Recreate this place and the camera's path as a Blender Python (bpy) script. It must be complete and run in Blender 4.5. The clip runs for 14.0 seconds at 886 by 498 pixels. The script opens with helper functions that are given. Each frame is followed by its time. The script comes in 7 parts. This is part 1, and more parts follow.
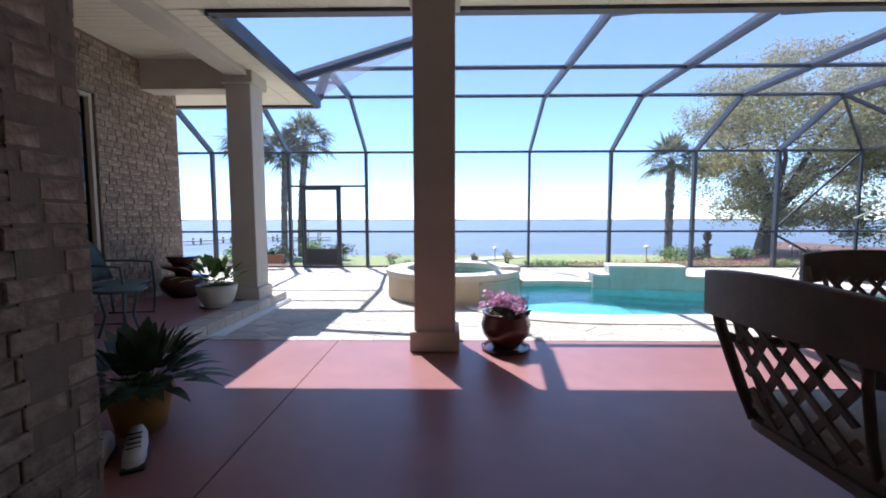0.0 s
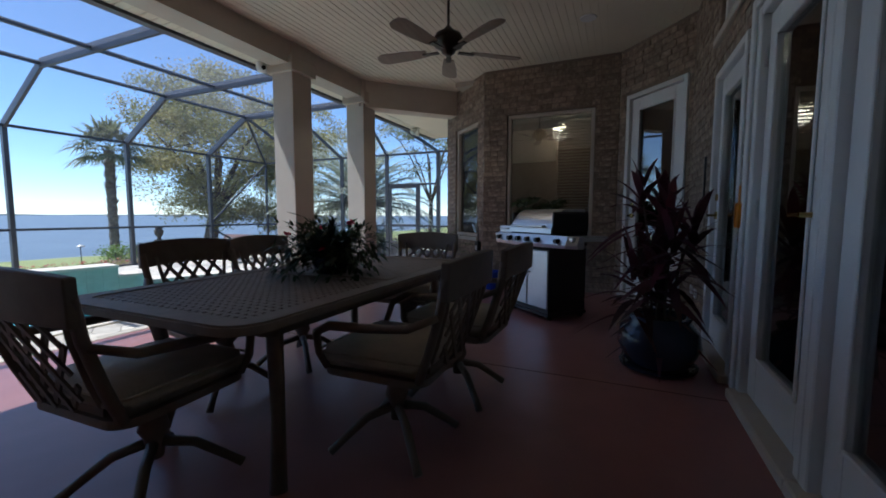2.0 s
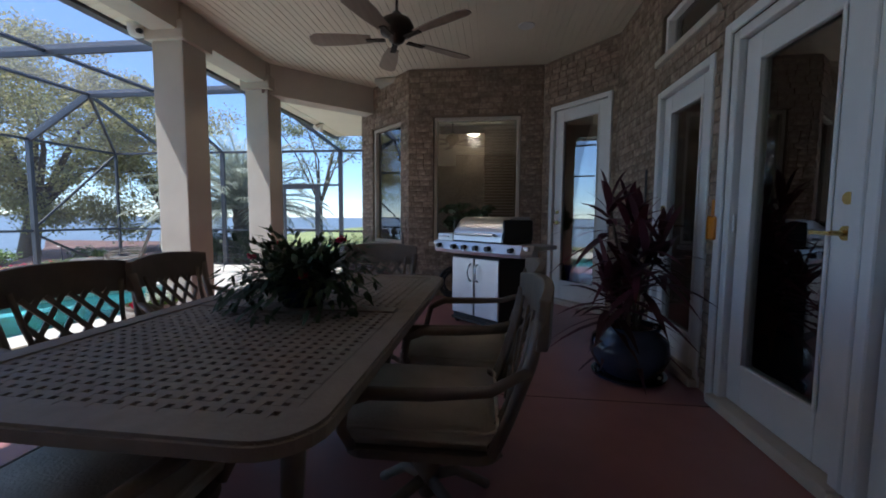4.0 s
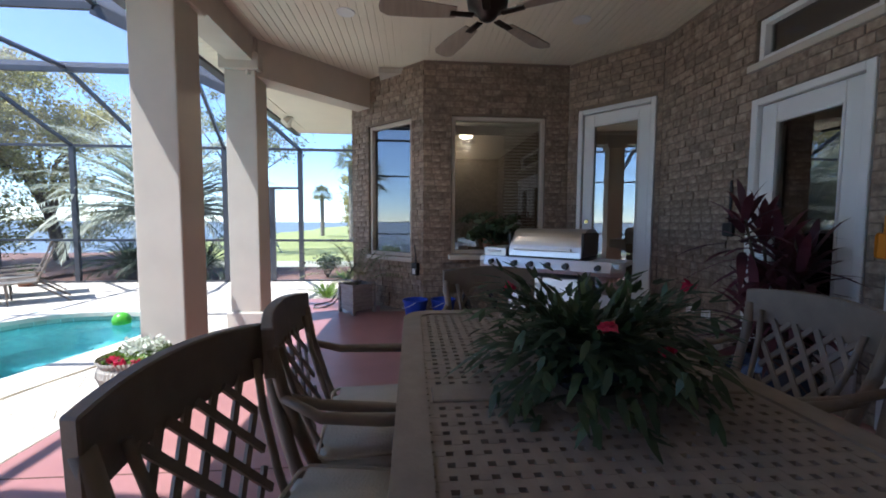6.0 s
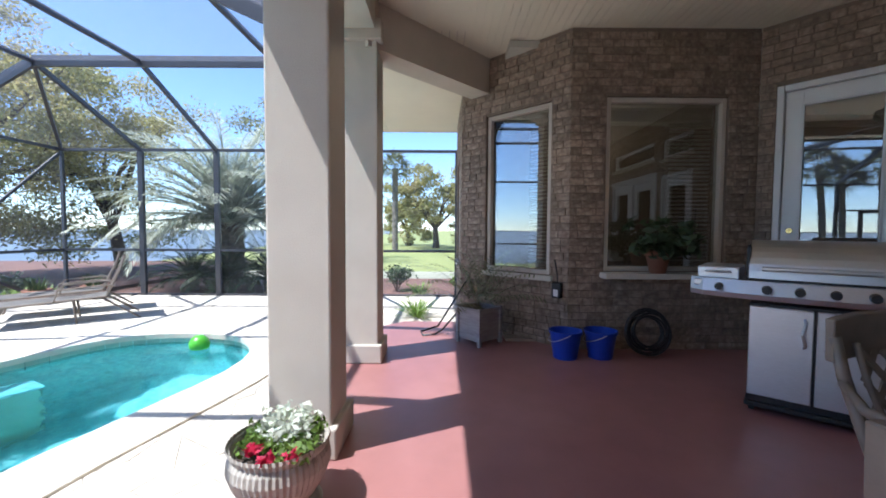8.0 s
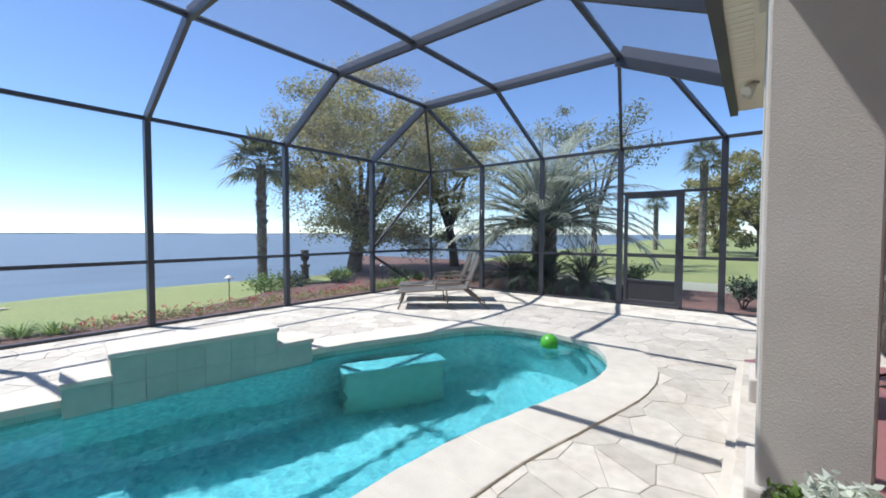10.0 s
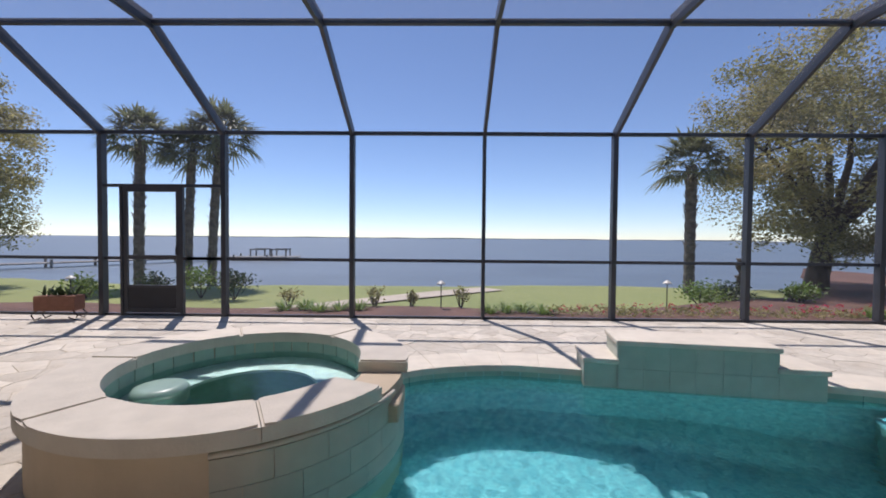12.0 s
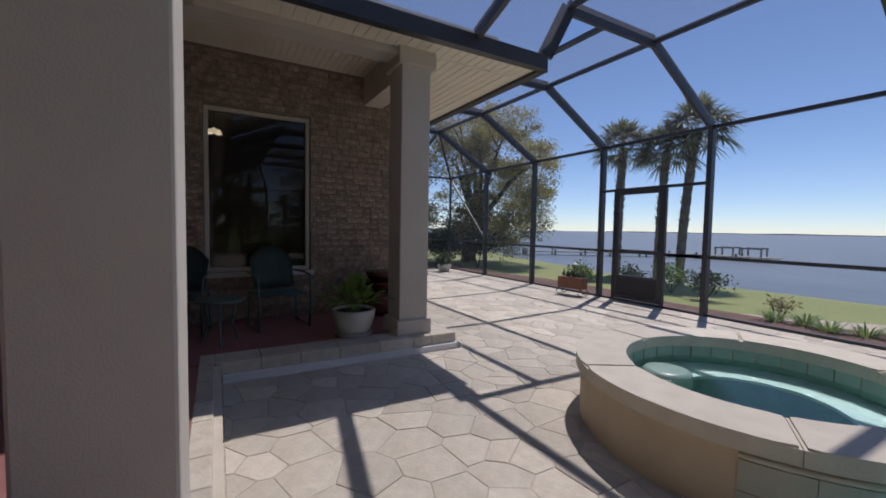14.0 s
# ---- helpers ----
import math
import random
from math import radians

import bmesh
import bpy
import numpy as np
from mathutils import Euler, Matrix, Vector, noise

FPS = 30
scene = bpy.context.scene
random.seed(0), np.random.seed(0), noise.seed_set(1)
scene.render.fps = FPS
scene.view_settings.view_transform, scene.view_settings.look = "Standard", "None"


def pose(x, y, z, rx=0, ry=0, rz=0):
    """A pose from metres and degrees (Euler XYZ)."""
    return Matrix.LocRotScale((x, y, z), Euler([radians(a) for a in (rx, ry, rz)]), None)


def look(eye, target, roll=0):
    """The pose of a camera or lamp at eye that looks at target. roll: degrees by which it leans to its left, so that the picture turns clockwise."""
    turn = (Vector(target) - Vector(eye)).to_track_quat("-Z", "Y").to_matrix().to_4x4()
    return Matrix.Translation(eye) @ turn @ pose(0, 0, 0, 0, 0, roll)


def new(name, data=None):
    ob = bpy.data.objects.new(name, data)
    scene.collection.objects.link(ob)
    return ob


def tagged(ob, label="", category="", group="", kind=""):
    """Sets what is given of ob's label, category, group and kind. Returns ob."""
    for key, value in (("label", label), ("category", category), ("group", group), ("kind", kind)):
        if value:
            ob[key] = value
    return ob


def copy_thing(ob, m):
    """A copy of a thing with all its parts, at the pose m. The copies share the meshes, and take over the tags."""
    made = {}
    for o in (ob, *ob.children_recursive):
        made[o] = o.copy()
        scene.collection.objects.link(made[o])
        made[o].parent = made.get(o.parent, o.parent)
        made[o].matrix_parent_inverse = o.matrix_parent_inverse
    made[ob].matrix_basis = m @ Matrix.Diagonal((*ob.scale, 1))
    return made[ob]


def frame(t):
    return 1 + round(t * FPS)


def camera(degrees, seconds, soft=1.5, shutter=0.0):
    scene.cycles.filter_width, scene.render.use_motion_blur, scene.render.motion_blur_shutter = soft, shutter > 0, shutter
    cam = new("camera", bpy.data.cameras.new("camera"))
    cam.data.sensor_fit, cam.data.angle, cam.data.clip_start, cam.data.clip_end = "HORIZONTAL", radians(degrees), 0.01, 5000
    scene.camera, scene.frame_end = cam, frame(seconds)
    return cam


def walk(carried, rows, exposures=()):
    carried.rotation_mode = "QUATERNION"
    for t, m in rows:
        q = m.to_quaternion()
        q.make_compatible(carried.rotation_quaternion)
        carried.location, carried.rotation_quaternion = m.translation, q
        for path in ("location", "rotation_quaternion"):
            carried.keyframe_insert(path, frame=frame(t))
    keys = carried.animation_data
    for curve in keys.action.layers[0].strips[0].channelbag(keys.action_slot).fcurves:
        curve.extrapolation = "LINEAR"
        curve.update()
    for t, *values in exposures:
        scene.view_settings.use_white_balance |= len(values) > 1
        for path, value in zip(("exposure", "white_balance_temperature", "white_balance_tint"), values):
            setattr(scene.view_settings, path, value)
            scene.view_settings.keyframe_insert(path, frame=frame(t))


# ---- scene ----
cam = camera(96.0, 14.0, soft=1.8)
PATH = [
    (0, (1.152, 1.286, 1.240), (1.119, 3.280, 1.095), -0.1),
    (0.5, (1.342, 1.139, 1.238), (1.986, 3.026, 1.088), -0.3),
    (1, (1.425, 0.927, 1.232), (2.712, 2.449, 1.067), -0.2),
    (1.5, (1.455, 0.767, 1.232), (3.126, 1.852, 1.060), 0.1),
    (2, (1.475, 0.700, 1.240), (3.301, 1.502, 1.073), 0.1),
    (2.5, (1.575, 0.682, 1.272), (3.456, 1.335, 1.086), 0.2),
    (5, (1.805, 2.174, 1.295), (3.802, 2.164, 1.169), 0.3),
    (5.5, (1.994, 2.470, 1.311), (3.987, 2.369, 1.178), 0.3),
    (6, (2.268, 2.758, 1.367), (4.258, 2.605, 1.234), 0.3),
    (6.5, (2.515, 3.109, 1.362), (4.497, 2.874, 1.239), 0.4),
    (7, (2.848, 3.387, 1.385), (4.831, 3.156, 1.271), 0.4),
    (9.5, (3.578, 4.641, 1.336), (5.373, 5.519, 1.255), 0.1),
    (10, (3.377, 4.839, 1.348), (4.949, 6.073, 1.273), 0.1),
    (10.5, (3.242, 4.946, 1.331), (4.500, 6.499, 1.257), 0.2),
    (11, (3.091, 5.066, 1.306), (4.032, 6.830, 1.248), 0.3),
    (11.5, (2.871, 5.144, 1.347), (3.444, 7.059, 1.278), 0.2),
    (12, (2.640, 5.248, 1.303), (2.612, 7.247, 1.250), 0.5),
    (12.5, (2.495, 5.230, 1.245), (1.808, 7.107, 1.193), 0.7),
    (13, (2.428, 5.133, 1.309), (1.246, 6.744, 1.238), 1.0),
    (13.5, (2.405, 4.980, 1.264), (0.889, 6.282, 1.191), 1.0),
    (14, (2.445, 4.934, 1.323), (0.707, 5.918, 1.221), 1.0),
]
EXPOSURES = [(0, 1.08, 5650, 14), (1.5, 0.5, 5550, 9), (2.7, 0.5, 5550, 9), (5, 1.28, 5700, 11), (7, 1.45, 5700, 11), (9.5, 0.74, 5800, 10),
             (11, 0.06, 5900, 12), (12.5, -0.08, 6450, 21), (14, -0.38, 6200, 18)]
walk(cam, [(t, look(eye, target, roll)) for t, eye, target, roll in PATH], EXPOSURES)

# ---- sky and sun ----
SUN = Vector((-0.70, 1.42, 2.98)).normalized()
world = bpy.data.worlds.new("sky")
scene.world = world
world.use_nodes = True
wn, wl = world.node_tree.nodes, world.node_tree.links
sky = wn.new("ShaderNodeTexSky")
sky.sky_type = "NISHITA"
sky.sun_disc = False
sky.sun_elevation = math.asin(SUN.z)
sky.sun_rotation = math.atan2(SUN.x, SUN.y)
sky.air_density, sky.dust_density, sky.ozone_density = 0.75, 0.0, 3.6
wn["Background"].inputs["Strength"].default_value = 0.14
wl.new(sky.outputs[0], wn["Background"].inputs["Color"])
sun_data = bpy.data.lights.new("sun", "SUN")
sun_data.energy, sun_data.angle, sun_data.color = 5.0, radians(0.55), (1.0, 0.95, 0.88)
sun_ob = new("sun", sun_data)
sun_ob.rotation_mode = "QUATERNION"
sun_ob.rotation_quaternion = SUN.to_track_quat("Z", "Y")


# ---- materials ----
def material(name, colour, rough=0.6, metal=0.0, vary=0.15, scale=6.0, bump=0.0, bump_scale=60.0, spec=0.5,
             second=None, second_scale=1.2, second_at=0.55, per_object=0.0, per_island=0.0, stretch=(1, 1, 1)):
    m = bpy.data.materials.new(name)
    m.use_nodes = True
    n, l = m.node_tree.nodes, m.node_tree.links
    b = n["Principled BSDF"]
    b.inputs["Roughness"].default_value = rough
    b.inputs["Metallic"].default_value = metal
    b.inputs["Specular IOR Level"].default_value = spec
    tc = n.new("ShaderNodeTexCoord")
    mp = n.new("ShaderNodeMapping")
    mp.inputs["Scale"].default_value = stretch
    l.new(tc.outputs["Object"], mp.inputs[0])
    n1 = n.new("ShaderNodeTexNoise")
    n1.inputs["Scale"].default_value, n1.inputs["Detail"].default_value = scale, 6
    l.new(mp.outputs[0], n1.inputs["Vector"])
    n2 = n.new("ShaderNodeTexNoise")
    n2.inputs["Scale"].default_value, n2.inputs["Detail"].default_value = second_scale, 4
    l.new(mp.outputs[0], n2.inputs["Vector"])
    mix = n.new("ShaderNodeMix")
    mix.data_type = "RGBA"
    c = colour
    d = second or tuple(v * (1 - vary) for v in c)
    mix.inputs["A"].default_value = (*c, 1)
    mix.inputs["B"].default_value = (*d, 1)
    ramp = n.new("ShaderNodeMapRange")
    ramp.inputs["From Min"].default_value, ramp.inputs["From Max"].default_value = second_at - 0.2, second_at + 0.2
    l.new(n2.outputs["Fac"], ramp.inputs["Value"])
    l.new(ramp.outputs[0], mix.inputs["Factor"])
    hsv = n.new("ShaderNodeHueSaturation")
    val = n.new("ShaderNodeMapRange")
    val.inputs["From Min"].default_value, val.inputs["From Max"].default_value = 0.25, 0.75
    val.inputs["To Min"].default_value, val.inputs["To Max"].default_value = 1 - vary, 1 + vary
    l.new(n1.outputs["Fac"], val.inputs["Value"])
    last = val.outputs[0]
    if per_object or per_island:
        src = n.new("ShaderNodeObjectInfo").outputs["Random"] if per_object else n.new("ShaderNodeNewGeometry").outputs["Random Per Island"]
        k = per_object or per_island
        mr = n.new("ShaderNodeMapRange")
        mr.inputs["To Min"].default_value, mr.inputs["To Max"].default_value = 1 - k, 1 + k
        l.new(src, mr.inputs["Value"])
        mul = n.new("ShaderNodeMath")
        mul.operation = "MULTIPLY"
        l.new(last, mul.inputs[0])
        l.new(mr.outputs[0], mul.inputs[1])
        last = mul.outputs[0]
    l.new(last, hsv.inputs["Value"])
    l.new(mix.outputs["Result"], hsv.inputs["Color"])
    l.new(hsv.outputs[0], b.inputs["Base Color"])
    if bump:
        nb = n.new("ShaderNodeTexNoise")
        nb.inputs["Scale"].default_value, nb.inputs["Detail"].default_value = bump_scale, 4
        l.new(mp.outputs[0], nb.inputs["Vector"])
        bp = n.new("ShaderNodeBump")
        bp.inputs["Strength"].default_value, bp.inputs["Distance"].default_value = bump, 0.01
        l.new(nb.outputs["Fac"], bp.inputs["Height"])
        l.new(bp.outputs[0], b.inputs["Normal"])
    return m


def leaf_material(name, colour, other, vary=0.35, glow=0.35):
    m = material(name, colour, 0.55, vary=0.2, scale=3, second=other, second_scale=0.8, per_island=vary)
    n, l = m.node_tree.nodes, m.node_tree.links
    b, out = n["Principled BSDF"], n["Material Output"]
    tr = n.new("ShaderNodeBsdfTranslucent")
    l.new(b.inputs["Base Color"].links[0].from_socket, tr.inputs["Color"])
    mx = n.new("ShaderNodeMixShader")
    mx.inputs[0].default_value = glow
    l.new(b.outputs[0], mx.inputs[1])
    l.new(tr.outputs[0], mx.inputs[2])
    l.new(mx.outputs[0], out.inputs[0])
    return m


def pane_material(name, tint, rough=0.0, ior=1.5, wave=0.0, wave_scale=3.0, floor=0.0, refract=0.0):
    """Clear pane or water: see-through with a Fresnel gloss."""
    m = bpy.data.materials.new(name)
    m.use_nodes = True
    n, l = m.node_tree.nodes, m.node_tree.links
    n.remove(n["Principled BSDF"])
    t = n.new("ShaderNodeBsdfRefraction" if refract else "ShaderNodeBsdfTransparent")
    t.inputs["Color"].default_value = (*tint, 1)
    if refract:
        t.inputs["IOR"].default_value = refract
        t.inputs["Roughness"].default_value = 0.0
    g = n.new("ShaderNodeBsdfGlossy")
    g.inputs["Roughness"].default_value = rough
    f = n.new("ShaderNodeFresnel")
    f.inputs["IOR"].default_value = ior
    mx = n.new("ShaderNodeMixShader")
    fac = f.outputs[0]
    if floor:
        mm = n.new("ShaderNodeMath")
        mm.operation = "ADD"
        mm.inputs[1].default_value = floor
        l.new(fac, mm.inputs[0])
        fac = mm.outputs[0]
    l.new(fac, mx.inputs[0])
    l.new(t.outputs[0], mx.inputs[1])
    l.new(g.outputs[0], mx.inputs[2])
    l.new(mx.outputs[0], n["Material Output"].inputs[0])
    if wave:
        tc = n.new("ShaderNodeTexCoord")
        nz = n.new("ShaderNodeTexNoise")
        nz.inputs["Scale"].default_value, nz.inputs["Detail"].default_value = wave_scale, 3
        l.new(tc.outputs["Object"], nz.inputs["Vector"])
        bp = n.new("ShaderNodeBump")
        bp.inputs["Strength"].default_value, bp.inputs["Distance"].default_value = wave, 0.05
        l.new(nz.outputs["Fac"], bp.inputs["Height"])
        l.new(bp.outputs[0], g.inputs["Normal"])
        l.new(bp.outputs[0], f.inputs["Normal"])
        if refract:
            l.new(bp.outputs[0], t.inputs["Normal"])
    return m


def screen_material(name, cover):
    m = bpy.data.materials.new(name)
    m.use_nodes = True
    n, l = m.node_tree.nodes, m.node_tree.links
    b = n["Principled BSDF"]
    b.inputs["Base Color"].default_value = (0.22, 0.23, 0.25, 1)
    b.inputs["Roughness"].default_value = 0.9
    t = n.new("ShaderNodeBsdfTransparent")
    thread = n.new("ShaderNodeBsdfTranslucent")
    thread.inputs["Color"].default_value = (0.24, 0.25, 0.30, 1)
    both = n.new("ShaderNodeMixShader")
    l.new(b.outputs[0], both.inputs[1])
    l.new(thread.outputs[0], both.inputs[2])
    mx = n.new("ShaderNodeMixShader")
    mx.inputs[0].default_value = cover
    l.new(t.outputs[0], mx.inputs[1])
    l.new(both.outputs[0], mx.inputs[2])
    l.new(mx.outputs[0], n["Material Output"].inputs[0])
    return m


def lamp_material(name, colour, strength):
    m = bpy.data.materials.new(name)
    m.use_nodes = True
    b = m.node_tree.nodes["Principled BSDF"]
    b.inputs["Emission Color"].default_value = (*colour, 1)
    b.inputs["Emission Strength"].default_value = strength
    return m


M = {}
M["brick"] = material("brick", (0.20, 0.145, 0.11), 0.9, vary=0.35, scale=26, bump=0.6, bump_scale=50, second=(0.36, 0.29, 0.22), second_scale=12, per_object=0.24)
M["brick_bulk"] = material("brick_bulk", (0.20, 0.145, 0.11), 0.9, vary=0.35, scale=26, bump=0.6, bump_scale=50, second=(0.36, 0.29, 0.22), second_scale=12, per_island=0.24)
M["mortar"] = material("mortar", (0.215, 0.165, 0.128), 0.95, vary=0.15, scale=20, bump=0.3, bump_scale=120)
M["stucco"] = material("stucco", (0.55, 0.50, 0.43), 0.9, vary=0.06, scale=3, bump=0.22, bump_scale=130, second=(0.49, 0.44, 0.37))
M["red_floor"] = material("painted_concrete", (0.30, 0.135, 0.125), 0.36, vary=0.08, scale=5, bump=0.06, bump_scale=14, second=(0.355, 0.175, 0.16), second_scale=0.8)
M["soffit"] = material("vinyl_soffit", (0.74, 0.68, 0.55), 0.6, vary=0.04, scale=2)
M["white_paint"] = material("white_paint", (0.72, 0.72, 0.72), 0.4, vary=0.05, scale=3, second=(0.66, 0.66, 0.65))
M["cage"] = material("dark_aluminium", (0.036, 0.039, 0.050), 0.4, vary=0.15, scale=4, second=(0.05, 0.05, 0.055))
M["kick"] = material("kick_panel", (0.03, 0.03, 0.035), 0.6, vary=0.1)
M["screen"] = screen_material("insect_screen", 0.10)
M["screen_roof"] = screen_material("roof_screen", 0.27)
M["paver"] = material("stone_paver", (0.56, 0.51, 0.425), 0.85, vary=0.13, scale=12, bump=0.4, bump_scale=40, second=(0.49, 0.43, 0.345), second_scale=3.5, per_object=0.14)
M["paver_bulk"] = material("stone_paver_bulk", (0.56, 0.51, 0.425), 0.85, vary=0.13, scale=12, bump=0.4, bump_scale=40, second=(0.49, 0.43, 0.345), second_scale=3.5, per_island=0.14)
M["joint"] = material("sand_joint", (0.48, 0.43, 0.355), 0.95, vary=0.2, scale=14, bump=0.4, bump_scale=90)
M["coping"] = material("cast_coping", (0.62, 0.56, 0.46), 0.8, vary=0.08, scale=7, bump=0.3, bump_scale=60, second=(0.55, 0.49, 0.40))
M["spa_wall"] = material("spa_plaster", (0.58, 0.47, 0.33), 0.85, vary=0.08, scale=5, bump=0.25, bump_scale=50, second=(0.50, 0.40, 0.28))
M["pool_tile"] = material("pool_tile", (0.27, 0.40, 0.33), 0.35, vary=0.10, scale=8, second=(0.31, 0.43, 0.36), second_scale=3, per_object=0.05)
M["spa_tile"] = material("spa_tile", (0.44, 0.40, 0.315), 0.45, vary=0.08, scale=8, second=(0.38, 0.39, 0.31), second_scale=3, per_object=0.05)
# fine pale mottling paints the rippling sunlight of the water into the plaster
M["plaster"] = material("pool_plaster_caustics", (0.36, 0.63, 0.63), 0.7, vary=0.32, scale=20, second=(0.60, 0.80, 0.77), second_scale=14)
M["water"] = pane_material("pool_water", (0.23, 0.51, 0.58), 0.02, 1.24, wave=0.22, wave_scale=6.0, refract=1.33)
M["spa_water"] = pane_material("spa_water", (0.78, 0.93, 0.92), 0.02, 1.3, wave=0.1, wave_scale=6.0, refract=1.33)
# green darkened below the seat colour: shade deep in the spa, painted in
M["spa_lining_shaded"] = material("spa_lining_shaded", (0.15, 0.29, 0.24), 0.6, vary=0.15, scale=14, second=(0.19, 0.34, 0.28), second_scale=4)
M["spa_seat"] = material("spa_seat_plaster", (0.50, 0.63, 0.60), 0.6, vary=0.15, scale=14, second=(0.56, 0.69, 0.66), second_scale=4)
M["feature_tile"] = material("feature_tile", (0.39, 0.42, 0.34), 0.45, vary=0.08, scale=8, second=(0.40, 0.45, 0.38), second_scale=3, per_object=0.06)
M["dim_glass"] = pane_material("tinted_glass", (0.35, 0.36, 0.36), 0.0, 1.45)
M["glass"] = pane_material("window_glass", (0.80, 0.84, 0.84), 0.0, 1.6, floor=0.17)
M["grass"] = material("grass", (0.20, 0.235, 0.075), 0.9, vary=0.25, scale=14, bump=0.5, bump_scale=60, second=(0.24, 0.26, 0.09), second_scale=0.25)
M["mulch"] = material("mulch", (0.15, 0.08, 0.06), 0.95, vary=0.4, scale=25, bump=1.0, bump_scale=40)
M["sand"] = material("sand_path", (0.46, 0.40, 0.32), 0.9, vary=0.1, scale=6, bump=0.2)
M["bark"] = material("bark", (0.11, 0.085, 0.065), 0.95, vary=0.35, scale=12, bump=1.0, bump_scale=25, stretch=(1, 1, 0.3))
M["palm_bark"] = material("palm_bark", (0.20, 0.175, 0.145), 0.95, vary=0.3, scale=10, bump=1.0, bump_scale=20, second=(0.09, 0.075, 0.06), second_scale=6)
M["oak_leaf"] = leaf_material("oak_leaf", (0.27, 0.27, 0.10), (0.38, 0.32, 0.15), glow=0.5)
M["palm_leaf"] = leaf_material("palm_leaf", (0.17, 0.195, 0.10), (0.23, 0.235, 0.13))
M["feather_leaf"] = leaf_material("feather_leaf", (0.38, 0.42, 0.32), (0.50, 0.52, 0.44), glow=0.45)
M["house_leaf"] = leaf_material("house_leaf", (0.045, 0.075, 0.032), (0.065, 0.10, 0.045), glow=0.2)
M["bright_leaf"] = leaf_material("bright_leaf", (0.14, 0.24, 0.04), (0.20, 0.26, 0.06))
M["ti_leaf"] = leaf_material("ti_leaf", (0.05, 0.03, 0.03), (0.19, 0.02, 0.055), glow=0.3)
M["pink_petal"] = leaf_material("pink_petal", (0.62, 0.30, 0.48), (0.70, 0.48, 0.60), 0.15)
M["white_petal"] = leaf_material("white_petal", (0.70, 0.72, 0.62), (0.55, 0.62, 0.48), 0.15)
M["red_petal"] = leaf_material("red_petal", (0.55, 0.02, 0.06), (0.50, 0.02, 0.10), 0.2)
M["lattice"] = material("taupe_cast_lattice", (0.235, 0.19, 0.15), 0.6, vary=0.15, scale=15, bump=0.1, bump_scale=80, second=(0.27, 0.22, 0.175))
M["taupe_metal"] = material("taupe_cast_metal", (0.15, 0.12, 0.093), 0.55, metal=0.0, vary=0.15, scale=15, bump=0.1, bump_scale=80, second=(0.20, 0.16, 0.125))
M["cushion"] = material("cushion", (0.48, 0.42, 0.34), 0.95, vary=0.12, scale=8, bump=0.4, bump_scale=120, second=(0.40, 0.36, 0.31), second_scale=3)
M["steel"] = material("brushed_steel", (0.66, 0.66, 0.67), 0.38, metal=1.0, vary=0.06, scale=40, stretch=(1, 1, 8))
M["black_plastic"] = material("black_plastic", (0.018, 0.018, 0.02), 0.45, vary=0.1)
M["black_fabric"] = material("black_fabric", (0.02, 0.02, 0.022), 0.85, vary=0.2, bump=0.3)
M["bronze"] = material("dark_bronze", (0.035, 0.025, 0.02), 0.35, metal=0.6, vary=0.1)
M["fan_blade"] = material("weathered_blade", (0.28, 0.23, 0.18), 0.6, vary=0.15, scale=10, stretch=(0.3, 3, 1))
M["brass"] = material("brass", (0.55, 0.40, 0.16), 0.25, metal=1.0, vary=0.05)
M["lamp_glow"] = lamp_material("lamp_glow", (1.0, 0.78, 0.48), 4.5)
M["can_glow"] = lamp_material("can_glow", (1.0, 0.80, 0.55), 20.0)
M["room_wall"] = material("room_wall", (0.50, 0.47, 0.41), 0.9, vary=0.05)
M["room_floor"] = material("room_floor", (0.34, 0.29, 0.23), 0.5, vary=0.15)
M["blind"] = material("blind_slat", (0.46, 0.42, 0.36), 0.6, vary=0.05)
M["bronze_pot"] = material("glazed_brown_pot", (0.09, 0.03, 0.02), 0.2, vary=0.25, scale=6, second=(0.05, 0.02, 0.015))
M["blue_glaze"] = material("dark_glaze", (0.03, 0.04, 0.07), 0.15, vary=0.2)
M["stone_pot"] = material("grey_stone_pot", (0.40, 0.37, 0.32), 0.8, vary=0.15, scale=12, bump=0.3)
M["white_pot"] = material("white_ceramic", (0.60, 0.57, 0.50), 0.4, vary=0.1)
M["yellow_pot"] = material("ochre_pot", (0.36, 0.22, 0.05), 0.55, vary=0.15)
M["terracotta"] = material("terracotta", (0.27, 0.125, 0.08), 0.85, vary=0.15, scale=10)
M["blue_plastic"] = material("blue_plastic", (0.01, 0.05, 0.42), 0.4, vary=0.08)
M["green_plastic"] = material("green_ball", (0.10, 0.42, 0.03), 0.35, vary=0.1)
M["sling"] = material("grey_sling", (0.22, 0.21, 0.195), 0.8, vary=0.08, scale=30, bump=0.2, bump_scale=150)
M["soil"] = material("soil", (0.05, 0.035, 0.025), 0.95, vary=0.3, bump=0.6)
M["dock_wood"] = material("dock_wood", (0.30, 0.28, 0.25), 0.9, vary=0.2, stretch=(1, 1, 4))
M["far_shore"] = material("far_shore", (0.10, 0.13, 0.14), 0.95, vary=0.1)
M["wood_planter"] = material("weathered_wood", (0.34, 0.33, 0.33), 0.8, vary=0.2, scale=8, stretch=(1, 1, 5), second=(0.26, 0.25, 0.26))
M["green_metal"] = material("green_painted_metal", (0.06, 0.10, 0.095), 0.5, vary=0.2, second=(0.09, 0.13, 0.125))
